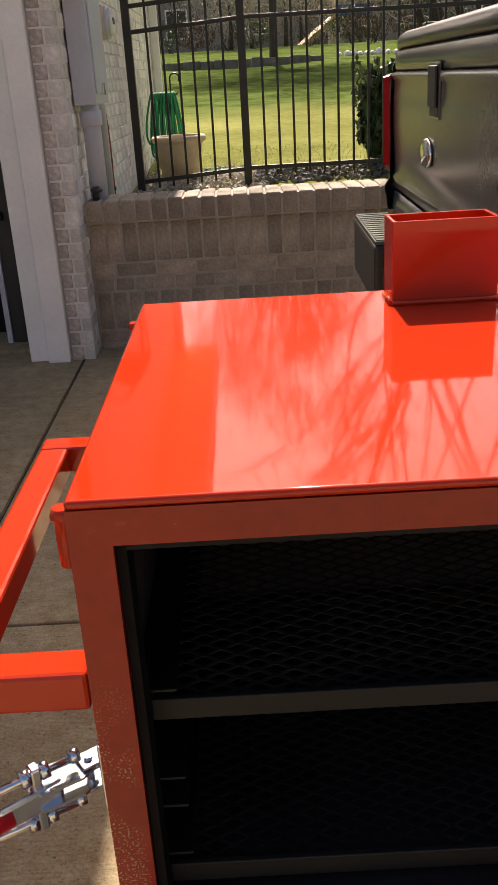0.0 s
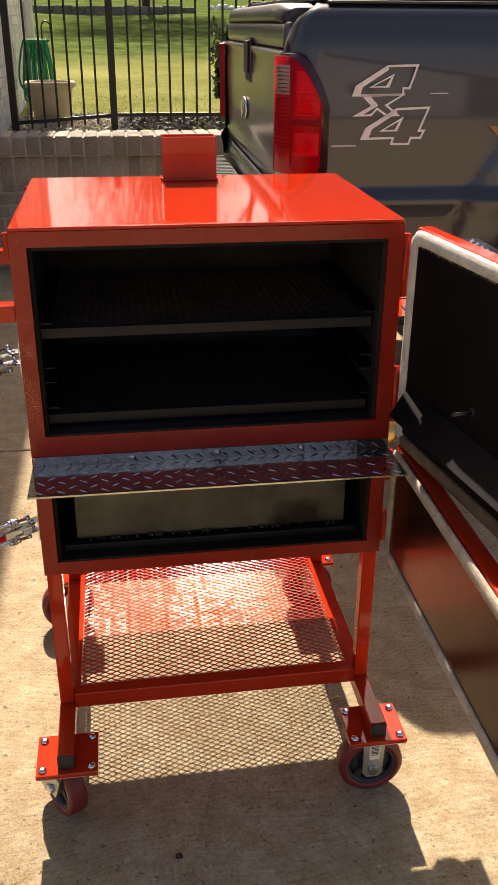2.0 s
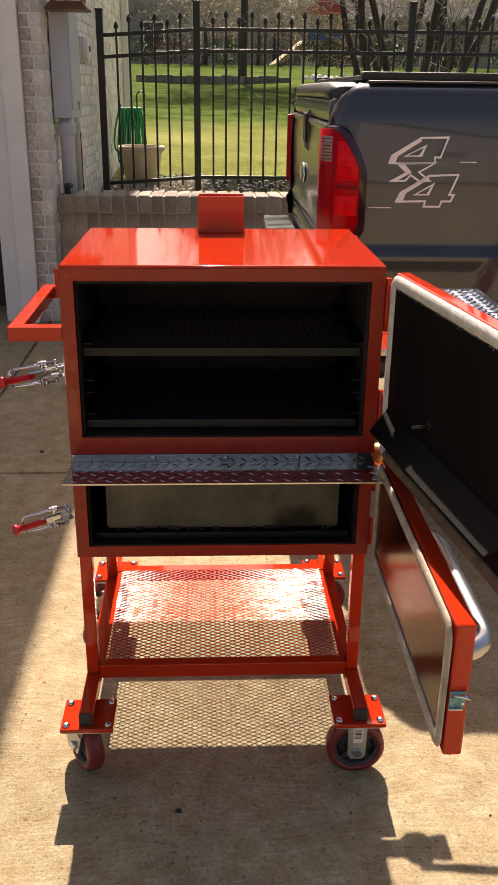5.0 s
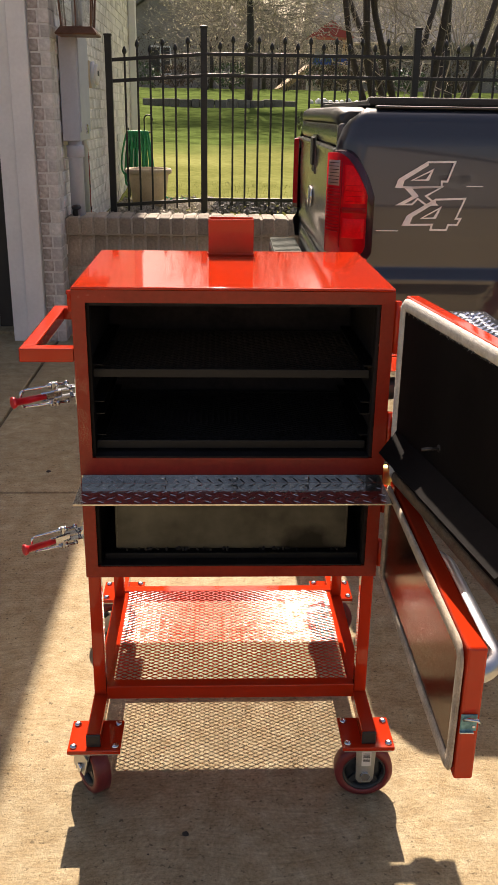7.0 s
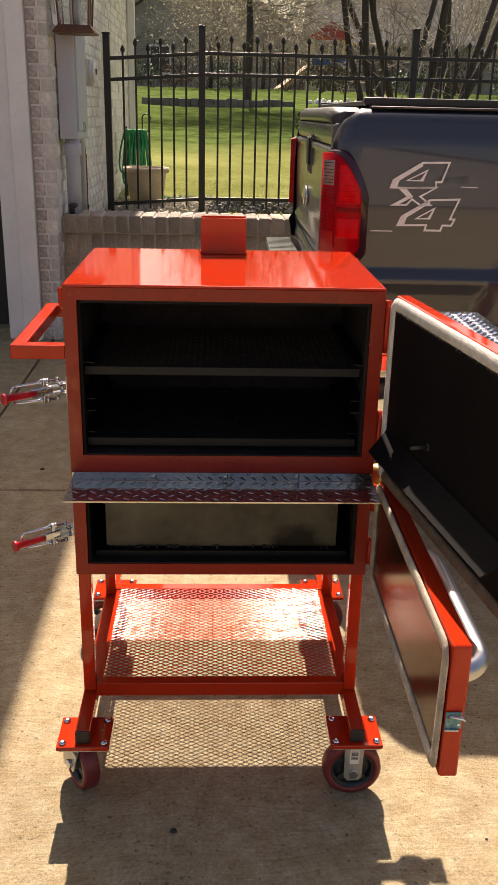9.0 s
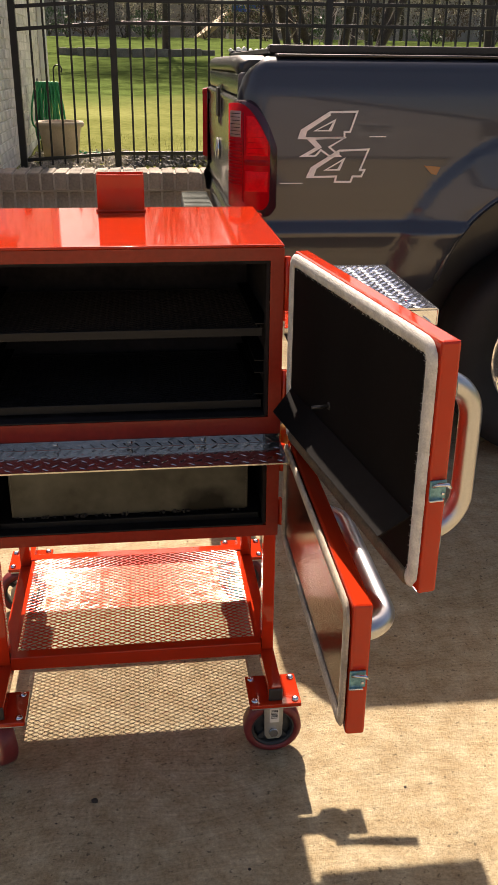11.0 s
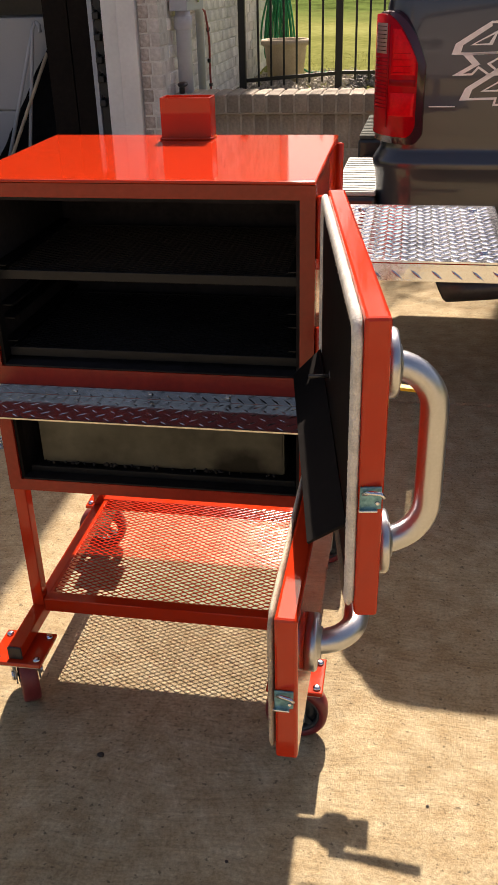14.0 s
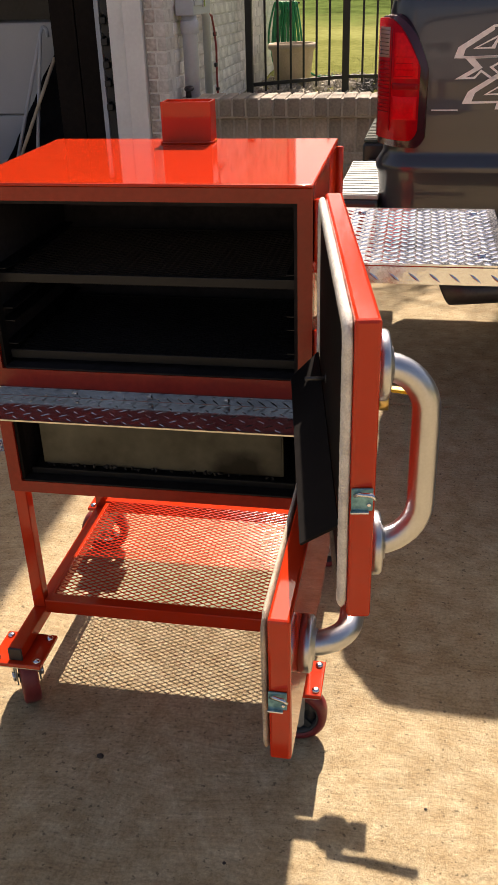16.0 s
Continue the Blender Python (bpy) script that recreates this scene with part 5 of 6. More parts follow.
def caster(x, y, yaw, kind, drop=False):
    """A plate caster: kind is "rigid" or "brake"."""
    c = part("caster", boxed(-0.055, 0.055, -0.05, 0.05, 0.146, 0.1555, bevel=0.002), RED, S, "plate caster with an oxblood wheel")
    c.matrix_basis = pose(x, y, 0)
    for bx in (-0.043, 0.043):
        for by in (-0.036, 0.036):
            part("bolt", lathed([(0.0078, 0.1555), (0.0078, 0.1575), (0.0065, 0.160), (0.003, 0.1615)], Matrix.Translation((bx, by, 0)), 12), ZINC, c)
    part("top_plate", boxed(-0.05, 0.05, -0.045, 0.045, 0.140, 0.1455, bevel=0.001), GALV, c)
    m = pose(0, 0, 0, 0, 0, yaw)
    off = 0.03 if kind == "brake" else 0.0
    r = 0.0635
    axle = m @ Matrix.Translation((off, 0, r)) @ Matrix.Rotation(radians(90), 4, "X")
    part("tyre", lathed([(0.047, -0.018), (0.058, -0.0185), (0.0625, -0.015), (0.0635, -0.005), (0.0635, 0.005), (0.0625, 0.015), (0.058, 0.0185), (0.047, 0.018)], axle, 40, True), POLYURETHANE, c, "oxblood polyurethane tyre")
    bm = bmesh.new()
    add_lathe(bm, [(0.0468, -0.0165), (0.043, -0.0165), (0.041, -0.006), (0.041, 0.006), (0.043, 0.0165), (0.0468, 0.0165)], axle, 32, True)
    add_lathe(bm, [(0.006, -0.02), (0.017, -0.02), (0.017, 0.02), (0.006, 0.02)], axle, 20, True)
    if kind == "rigid" or yaw > 20:  # only the turned rear wheel has open spokes
        add_lathe(bm, [(0.016, -0.004), (0.0415, -0.004), (0.0415, 0.004), (0.016, 0.004)], axle, 24, True)
    for k in range(4):
        add_box(bm, 0.014, 0.043, -0.006, 0.006, -0.01, 0.01, axle @ Matrix.Rotation(radians(45 + 90 * k), 4, "Z"))
    part("rim", bm, CAST_BLACK, c, "black cast spoked rim")
    for sy in (-1, 1):
        y0, y1 = sorted((sy * 0.0225, sy * 0.0255))
        out = [(-0.019, 0.135), (0.019, 0.135), (off + 0.016, r - 0.008), (off + 0.01, r - 0.018), (off - 0.01, r - 0.018), (off - 0.016, r - 0.008)]
        if kind == "rigid":
            out = [(-0.021, 0.1395), (0.021, 0.1395), (0.019, r - 0.01), (0.012, r - 0.02), (-0.012, r - 0.02), (-0.019, r - 0.01)]
        bm = prism(out, 0.003, m @ Matrix.Translation((0, y1, 0)) @ Matrix.Rotation(radians(90), 4, "X"))
        part("fork_leg", bm, GALV, c, "galvanised fork leg")
    part("axle_bolt", lathed([(0.0105, -0.033), (0.0105, -0.026), (0.0045, -0.0258), (0.0045, 0.0258), (0.0105, 0.026), (0.0105, 0.033)], axle, 6), ZINC, c)
    if kind == "brake":
        part("fork_crown", lathed([(0.03, 0.128), (0.033, 0.132), (0.033, 0.1398), (0.03, 0.1398)], m, 20), GALV, c)
        part("brake_pedal", prism([(-0.012, 0.11), (0.02, 0.118), (0.06, 0.085), (0.064, 0.05), (0.05, 0.045), (0.03, 0.075)], 0.003, m @ Matrix.Translation((0, 0.0295, 0)) @ Matrix.Rotation(radians(90), 4, "X")), GALV, c, "bent brake lever plate")
    if kind == "rigid":
        lab = part("sticker", boxed(-0.0085, 0.0115, -0.0262, -0.0258, 0.088, 0.126), PAPER, c, "white printed barcode sticker")
        for k in range(7):
            part("bar_line", boxed(-0.006, 0.009, -0.0265, -0.02625, 0.119 - k * 0.0034, 0.1205 - k * 0.0034 + 0.0006 * (k % 2)), INK, lab)
        lab.matrix_basis = m
    return c


caster(0.287, -0.098, 0, "rigid")
caster(-0.287, -0.098, 121, "brake")
caster(-0.287, 0.508, -172, "brake")
caster(0.287, 0.508, 10, "rigid")


# ---- pickup truck ----
truck = thing("pickup_truck", "dark grey pickup truck parked across the driveway", "pickup truck")
T = truck
T.matrix_basis = Matrix.Translation((0.34, 1.33, 0)) @ Matrix.Rotation(radians(-1.2), 4, "Z") @ Matrix.Translation((-0.34, -1.33, 0))
TX, TYC = 0.358, 2.30  # tailgate plane and centre line
AX, AZ = 1.55, 0.405  # rear axle
profile = [(1.42, 0.855), (1.416, 0.882), (1.400, 0.913), (1.375, 0.926), (1.345, 0.9315), (1.338, 0.935), (1.30, 0.941), (1.22, 0.947), (1.12, 0.950), (1.02, 0.951), (0.95, 0.950), (0.920, 0.948), (0.912, 0.949), (0.905, 0.953), (0.882, 0.968), (0.874, 0.970), (0.86, 0.968), (0.845, 0.962), (0.80, 0.957), (0.74, 0.952), (0.69, 0.940), (0.665, 0.915)]
profile = sorted(set(profile + [(round(0.955 + 0.0155 * i, 4), float(np.interp(0.955 + 0.0155 * i, [0.95, 1.02, 1.12, 1.22], [0.950, 0.951, 0.950, 0.947]))) for i in range(17)]), reverse=True)


def arch_height(x, grow=0.0):
    """Lower edge of the bed side: the wheel opening, or the sill."""
    u = abs(x - AX) / (0.535 + grow)
    return 0.0 if u >= 1 else AZ + (0.65 + grow) * (1 - u ** 2.6) ** (1 / 2.6)


CA, CB = 0.10, 0.105  # rear corner radii in plan
ARC = [(CA * (1 - math.cos(radians(a))), CB * math.sin(radians(a))) for a in range(0, 91, 9)]
ARC_LEN = [0.0]
for (xa, ya), (xb, yb) in zip(ARC, ARC[1:]):
    ARC_LEN.append(ARC_LEN[-1] + math.hypot(xb - xa, yb - ya))


def wrap(u, out=0.0):
    """Plan point at u metres round the rear corner from the tailgate, pushed outwards by out: x, and distance from the centre line."""
    if u >= ARC_LEN[-1]:
        return TX + CA + u - ARC_LEN[-1], 0.95 + out
    t = np.interp(u, ARC_LEN, [radians(a) for a in range(0, 91, 9)])
    nx, ny = -math.cos(t) / CA, math.sin(t) / CB
    k = math.hypot(nx, ny)
    return TX + CA * (1 - math.cos(t)) + nx / k * out, 0.95 - CB + CB * math.sin(t) + ny / k * out


def bed_side(side):
    bm = bmesh.new()
    cols = [0.0] + [0.008 * i for i in range(1, 20)] + [0.17 + 0.015 * i for i in range(124)]
    rows_ = []
    for u in cols:
        x = wrap(u)[0]
        # Far sill, unseen, is raised to fit the shadow's edge under the truck.
        low = max(0.665 if side < 0 else 0.79, arch_height(x))
        col = []
        for z, y in profile:
            zz = max(z, low) if z < 1.36 else z
            o = y - 0.95
            lip = arch_height(x, 0.16)
            if zz < lip:
                o += 0.008 * min(1, (lip - zz) / 0.012) + 0.026 * min(1, (lip - zz) / 0.18)
            if zz > 1.3:
                zz -= 0.045 * max(0.0, 1 - u / 0.17) ** 2 * (zz - 1.3) / 0.12
            px_, py_ = wrap(u, o)
            col.append(bm.verts.new((px_, TYC + side * py_, zz)))
        rows_.append(col)
    for a, b in zip(rows_, rows_[1:]):
        for k in range(len(a) - 1):
            if (a[k].co - a[k + 1].co).length < 1e-5 and (b[k].co - b[k + 1].co).length < 1e-5:
                continue
            f = bm.faces.new((a[k], b[k], b[k + 1], a[k + 1]))
            f.smooth = True
    bmesh.ops.remove_doubles(bm, verts=bm.verts[:], dist=1e-5)
    return bm


def wrapped_patch(side, u0, u1, low, high, o0, o1, n=14):
    """A thin curved shell on the rear corner between two heights given as functions of u."""
    bm = bmesh.new()
    cols = []
    for i in range(n + 1):
        u = u0 + (u1 - u0) * i / n
        (xi, yi), (xo, yo) = wrap(u, o0), wrap(u, o1)
        zl, zh = low(u), high(u)
        e = min(0.004, (zh - zl) * 0.2)
        cols.append([bm.verts.new(p) for p in ((xi, TYC + side * yi, zl), (xo, TYC + side * yo, zl + e), (xo, TYC + side * yo, zh - e), (xi, TYC + side * yi, zh))])
    for a, b in zip(cols, cols[1:]):
        for k in range(4):
            f = bm.faces.new((a[k], a[(k + 1) % 4], b[(k + 1) % 4], b[k]))
            f.smooth = k == 1
    bm.faces.new(cols[0])
    bm.faces.new(cols[-1][::-1])
    return bm


for s in (-1, 1):
    part("bed_side", bed_side(s), PAINT_TRUCK, T, "dark grey metallic bed side with a lower crease")
    lip = [(x, TYC + s * 0.978, arch_height(x)) for x in [AX - 0.53 + 1.06 * i / 40 for i in range(41)] if arch_height(x) > 0.66]
    part("arch_lip", tubed(lip, 0.012, 8), PAINT_TRUCK, T)
    yin = sorted((TYC + s * 0.70, TYC + s * 0.972))
    part("wheel_well", boxed(AX - 0.56, AX + 0.56, TYC + s * 0.66 - 0.01, TYC + s * 0.66 + 0.01, 0.42, 1.1), PAINT_DARK, T)
    bm = bmesh.new()
    xs_w = [AX - 0.52 + 1.04 * i / 30 for i in range(31)]
    for xa, xb in zip(xs_w, xs_w[1:]):
        za, zb = max(0.42, arch_height(xa, 0.03)), max(0.42, arch_height(xb, 0.03))
        add_box(bm, xa, xb, yin[0], yin[1] - 0.03, (za + zb) / 2, (za + zb) / 2 + 0.012)
    part("wheel_liner", bm, BLACK_PLASTIC, T)
    part("bed_rail_cap", boxed(TX + 0.13, 2.3, TYC + s * 0.865 - 0.03, TYC + s * 0.865 + 0.03, 1.4185, 1.427, bevel=0.004), PAINT_DARK, T)
    part("cover_rail", boxed(TX + 0.115, 2.3, TYC + s * 0.80 - 0.035, TYC + s * 0.80 + 0.035, 1.4275, 1.454, bevel=0.004), BLACK_PLASTIC, T, "black tonneau cover rail")
    part("rail_groove", boxed(TX + 0.11, 2.3, TYC + s * 0.837 - 0.004, TYC + s * 0.837 + 0.004, 1.434, 1.443), IRON, T)
    # wheel
    wheel = part("wheel", lathed([(0.25, -0.13), (0.36, -0.135), (0.395, -0.12), (0.405, -0.06), (0.405, 0.06), (0.395, 0.12), (0.36, 0.135), (0.25, 0.13)], pose(AX, TYC + s * 0.80, AZ, 90, 0, 0), 48, True), TYRE, T, "black tyre on a bright wheel")
    part("rim", lathed([(0.252, -0.12), (0.252, 0.12), (0.235, 0.125), (0.22, 0.07), (0.16, 0.05), (0.09, 0.09), (0.04, 0.1), (0.04, -0.1), (0.2, -0.1)], pose(AX, TYC + s * 0.80, AZ, 90 if s < 0 else -90, 0, 0), 32), CHROME, wheel)
part("cover", boxed(TX + 0.115, 2.3, TYC - 0.76, TYC + 0.76, 1.428, 1.444, bevel=0.003), BLACK_PLASTIC, T, "black tonneau cover")
part("bed_floor", boxed(TX + 0.05, 2.3, TYC - 0.66, TYC + 0.66, 0.66, 0.74), PAINT_DARK, T)
part("bed_front", boxed(2.25, 2.3, TYC - 0.86, TYC + 0.86, 0.66, 1.43), PAINT_TRUCK, T)

# tailgate: a pressed panel lofted across the truck
GX = TX + 0.010  # the gate sits a little inside the lamps


def pressed_panel(section, half, thick=0.03, droop=0.0):
    bm = bmesh.new()
    ys_ = [-half, -half + 0.02] + [-half + 0.05 + (2 * half - 0.1) * i / 40 for i in range(41)] + [half - 0.02, half]
    rows_ = []
    for y in ys_:
        tuck = 0.012 if abs(y) == half else 0.0
        round_off = max(0.0, (abs(y) - half + 0.16) / 0.16) ** 2 * droop
        rows_.append([bm.verts.new((GX + x + tuck + round_off, TYC + y, z - round_off)) for x, z in section] + [bm.verts.new((GX + section[-1][0] + thick, TYC + y, section[-1][1] - round_off)), bm.verts.new((GX + section[0][0] + thick, TYC + y, section[0][1] - round_off))])
    n = len(rows_[0])
    for a, b in zip(rows_, rows_[1:]):
        for k in range(n):
            f = bm.faces.new((a[k], a[(k + 1) % n], b[(k + 1) % n], b[k]))
            f.smooth = k < n - 3
    bm.faces.new(rows_[0])
    bm.faces.new(rows_[-1][::-1])
    return bm


gate = part("tailgate", pressed_panel([(0.014, 0.872), (0.0, 0.885), (-0.002, 0.92), (0.006, 0.935), (0.004, 1.0), (0.0, 1.1), (-0.001, 1.2), (0.002, 1.262), (-0.006, 1.276), (-0.006, 1.286), (0.006, 1.294)], 0.838), PAINT_DUSTY_LIT, T, "dark grey tailgate with a black handle and oval badge")
part("upper_panel", pressed_panel([(0.012, 1.2955), (0.004, 1.303), (0.005, 1.33), (0.006, 1.362), (0.014, 1.3705)], 0.838), PAINT_DUSTY_LIT, gate)
part("top_cap", pressed_panel([(0.006, 1.3715), (-0.004, 1.377), (-0.006, 1.392), (-0.001, 1.411), (0.02, 1.4235), (0.07, 1.4235)], 0.80, droop=0.016), PAINT_DARK, gate, "black moulded tailgate cap")
bezel = part("handle_bezel", boxed(GX - 0.005, GX - 0.0005, TYC - 0.085, TYC + 0.055, 1.162, 1.318, bevel=0.004), PAINT_DUSTY_LIT, gate)
part("recess", boxed(GX - 0.0065, GX - 0.0052, TYC - 0.078, TYC + 0.048, 1.17, 1.311), BLACK_PLASTIC, bezel)
part("handle", boxed(GX - 0.015, GX - 0.0067, TYC - 0.073, TYC + 0.043, 1.195, 1.308, bevel=0.004), BLACK_PLASTIC, gate)
bm = lathed([(0.06, 0.0), (0.06, 0.006), (0.05, 0.012), (0.02, 0.016)], pose(GX - 0.001, TYC + 0.10, 1.06, 0, -90, 0) @ Matrix.Diagonal((0.75, 1.4, 1, 1)), 28)
part("oval_badge", bm, CHROME, gate)
part("rear_lower_panel", pressed_panel([(0.03, 0.68), (0.006, 0.72), (0.0, 0.80), (0.006, 0.868)], 0.845), PAINT_DUSTY_LIT, T)


# tail lamps wrap round the rear corners
def lamp(s):
    z0, z1, ua, ub = 0.926, 1.295, 0.022, 0.190

    def high(u):
        t = max(0.0, (u - 0.085) / (ub - 0.085))
        return z1 - 0.006 * (1 - (u - ua) / (ub - ua)) - 0.145 * t ** 2.2 - 0.028 * max(0.0, 1 - (u - ua) / 0.030) ** 2

    def low(u):
        t = max(0.0, (u - 0.13) / (ub - 0.13))
        return z0 + 0.008 * (1 - (u - ua) / (ub - ua)) + 0.034 * max(0.0, (u - ub + 0.034) / 0.034) ** 2

    def inset(f, d, lo, hi):
        return lambda u: max(lo, f(u) + d) if d > 0 else min(hi, f(u) + d)
    ob = part("tail_lamp", wrapped_patch(s, ua, ub, low, high, -0.004, 0.018, 22), LENS_RIM, T, "tall red tail lamp with a clear reversing lens")
    part("lens", wrapped_patch(s, ua - 0.001, ub - 0.024, lambda u: low(u) + 0.020 + 0.03 * max(0.0, (u - ub + 0.056) / 0.032) ** 3, lambda u: high(u + 0.020) - 0.006, 0.0, 0.023, 24), LENS_RED, ob)

    def window(name, u0, u1, zl, zh, mat, o=0.0245):
        part(name, wrapped_patch(s, u0, u1, lambda u: zl, lambda u: max(zl + 0.001, min(zh, high(u + 0.020) - 0.012)), 0.0225, o, 8), mat, ob)
    window("reversing_lens", ua + 0.014, ua + 0.062, z1 - 0.118, z1 - 0.036, LENS_CLEAR)
    for k in range(7):
        z = z1 - 0.044 - 0.0105 * k
        window("lens_rib", ua + 0.016, ua + 0.060, z - 0.003, z, LENS_RIM, 0.0252)
    for k in range(14):
        z = z1 - 0.126 - 0.0105 * k
        window("lens_rib", ua + 0.010, ua + 0.064, z - 0.0035, z, LENS_RIB, 0.0244)
    window("bright_lens", ua + 0.078, ub - 0.030, z0 + 0.196, z1 - 0.05, LENS_BRIGHT)
    window("dark_lens", ua + 0.074, ub - 0.028, z0 + 0.166, z0 + 0.186, LENS_DARK)
    window("bright_lens", ua + 0.076, ub - 0.030, z0 + 0.084, z0 + 0.15, LENS_BRIGHT)
    for k in range(4):
        z = z0 + 0.205 + 0.017 * k
        window("lens_rib", ua + 0.084, ub - 0.042, z - 0.0025, z, LENS_RED, 0.0252)
    window("lens_divider", ua + 0.067, ua + 0.0705, z0 + 0.05, z1 - 0.04, LENS_DARK, 0.0252)


for s in (-1, 1):
    lamp(s)

# bumper with ribbed step pads
bumper = part("rear_bumper", boxed(TX - 0.12, TX - 0.03, TYC - 0.30, TYC + 0.20, 0.56, 0.69, bevel=0.015), PAINT_DARK, T, "black rear bumper with ribbed grey step pads")
part("plate_holder", boxed(TX - 0.124, TX - 0.1205, TYC - 0.2, TYC + 0.1, 0.58, 0.67), BLACK_PLASTIC, bumper)
for a, b, rubber in ((-0.90, -0.32, STEP_PAD), (0.20, 0.82, STEP_PAD_DARK)):
    part("bumper_end", boxed(TX - 0.142, TX - 0.002, TYC + a - 0.012, TYC + b + 0.012, 0.56, 0.7655, bevel=0.012), PAINT_DARK, bumper)
    pad = part("step_pad", boxed(TX - 0.138, TX - 0.004, TYC + a, TYC + b, 0.766, 0.780, bevel=0.003), rubber, bumper, "ribbed grey step pad")
    n = 14
    for k in range(n):
        y = TYC + a + (b - a) * (k + 0.5) / n
        part("rib", boxed(TX - 0.134, TX - 0.01, y - 0.0135, y + 0.0135, 0.7802, 0.7828), rubber, pad)
pad = part("centre_step", boxed(TX - 0.118, TX - 0.032, TYC - 0.29, TYC + 0.18, 0.6905, 0.70, bevel=0.002), BLACK_PLASTIC, bumper, "black ribbed centre step")
for k in range(16):
    y = TYC - 0.28 + 0.029 * k
    part("rib", boxed(TX - 0.114, TX - 0.036, y, y + 0.014, 0.7002, 0.704), BLACK_PLASTIC, pad)
part("bumper_corner", boxed(TX - 0.05, TX + 0.13, TYC - 0.955, TYC - 0.915, 0.56, 0.735, bevel=0.018), PAINT_DARK, bumper)
bm = tubed([(0.578, 1.55, 0.424), (0.66, 1.556, 0.427), (0.80, 1.575, 0.435), (1.0, 1.62, 0.46), (1.4, 1.72, 0.5), (2.2, 1.75, 0.52)], 0.042, 20)
for v in bm.verts:
    if v.co.x < 0.62:
        v.co.x -= 0.5 * (v.co.z - 0.424)
pipe = part("exhaust", bm, TAILPIPE, T, "blackened exhaust tailpipe with a slash-cut tip")
# Flat dark disc stands for the shaded inside of the capped pipe.
bm = bmesh.new()
ring = [(1.55 + 0.037 * math.cos(k * math.tau / 20), 0.424 + 0.037 * math.sin(k * math.tau / 20)) for k in range(20)]
bm.faces.new([bm.verts.new((0.577 - 0.5 * (z - 0.424), y, z)) for y, z in ring])
part("bore_shade_disc", bm, MATT_BLACK, pipe)
part("axle", tubed([(AX, TYC - 0.7, AZ), (AX, TYC + 0.7, AZ)], 0.06, 12), IRON, T)
part("chassis_rail", boxed(TX + 0.05, 5.4, TYC - 0.5, TYC - 0.4, 0.55, 0.67), IRON, T)
part("chassis_rail", boxed(TX + 0.05, 5.4, TYC + 0.4, TYC + 0.5, 0.55, 0.67), IRON, T)

# outlined 4x4 decal on the bed side


def add_outline(bm, pts, w, m, d=0.0012):
    """A closed painted line of width w along pts."""
    n = len(pts)
    P = [Vector((x, y, 0)) for x, y in pts]
    inner, outer = [], []
    for i in range(n):
        a, b, c = P[i - 1], P[i], P[(i + 1) % n]
        n1 = Vector((-(b - a).y, (b - a).x, 0)).normalized()
        n2 = Vector((-(c - b).y, (c - b).x, 0)).normalized()
        k = (n1 + n2)
        k = k / max(0.35, k.length_squared) * 2
        inner.append(b + k * w * 0.5)
        outer.append(b - k * w * 0.5)
    for i in range(n):
        j = (i + 1) % n
        lo = [bm.verts.new(m @ q) for q in (outer[i], outer[j], inner[j], inner[i])]
        hi = [bm.verts.new(m @ (q + Vector((0, 0, d)))) for q in (outer[i], outer[j], inner[j], inner[i])]
        bm.faces.new(hi)
        for k in range(4):
            bm.faces.new((lo[k], lo[(k + 1) % 4], hi[(k + 1) % 4], hi[k]))


bm = bmesh.new()
face = Matrix.Translation((0, TYC - 0.953, 0)) @ Matrix.Rotation(radians(90), 4, "X") @ Matrix.Translation((0.5584, 1.2585, 0)) @ Matrix.Diagonal((0.975, 1.011, 1, 1)) @ Matrix.Translation((-0.545, -1.264, 0))
top4 = [(0.545, 1.184), (0.553, 1.207), (0.647, 1.262), (0.737, 1.264), (0.716, 1.203), (0.697, 1.203), (0.698, 1.186), (0.60, 1.183)]
hole1 = [(0.598, 1.206), (0.652, 1.207), (0.664, 1.238)]
cross = [(0.577, 1.181), (0.700, 1.186), (0.648, 1.157), (0.685, 1.130), (0.652, 1.128), (0.62, 1.148), (0.603, 1.130), (0.553, 1.128), (0.606, 1.155)]
low4 = [(0.577, 1.064), (0.590, 1.092), (0.682, 1.146), (0.782, 1.150), (0.756, 1.086), (0.772, 1.086), (0.762, 1.066), (0.732, 1.066), (0.726, 1.049), (0.672, 1.049), (0.676, 1.066)]
hole2 = [(0.638, 1.086), (0.686, 1.087), (0.700, 1.120)]
for pts, w in ((top4, 0.0062), (hole1, 0.005), (cross, 0.006), (low4, 0.0062), (hole2, 0.005)):
    add_outline(bm, pts, w, face)
solid_strokes = ([(0.545, 1.184), (0.553, 1.207), (0.647, 1.262), (0.649, 1.252), (0.572, 1.205), (0.566, 1.184)], [(0.642, 1.207), (0.652, 1.207), (0.664, 1.238), (0.658, 1.232)],
                 [(0.577, 1.064), (0.590, 1.092), (0.682, 1.146), (0.684, 1.137), (0.608, 1.090), (0.599, 1.065)], [(0.677, 1.086), (0.686, 1.087), (0.700, 1.120), (0.694, 1.115)],
                 [(0.577, 1.181), (0.606, 1.155), (0.553, 1.128), (0.572, 1.128), (0.624, 1.156), (0.598, 1.181)])
for pts in solid_strokes:
    add_prism(bm, pts, 0.0010, face)
dm = mesh_of("decal", bm, DECAL)
decal = new("decal", dm)
decal.parent = T
tagged(decal, "silver outlined 4x4 lettering decal")
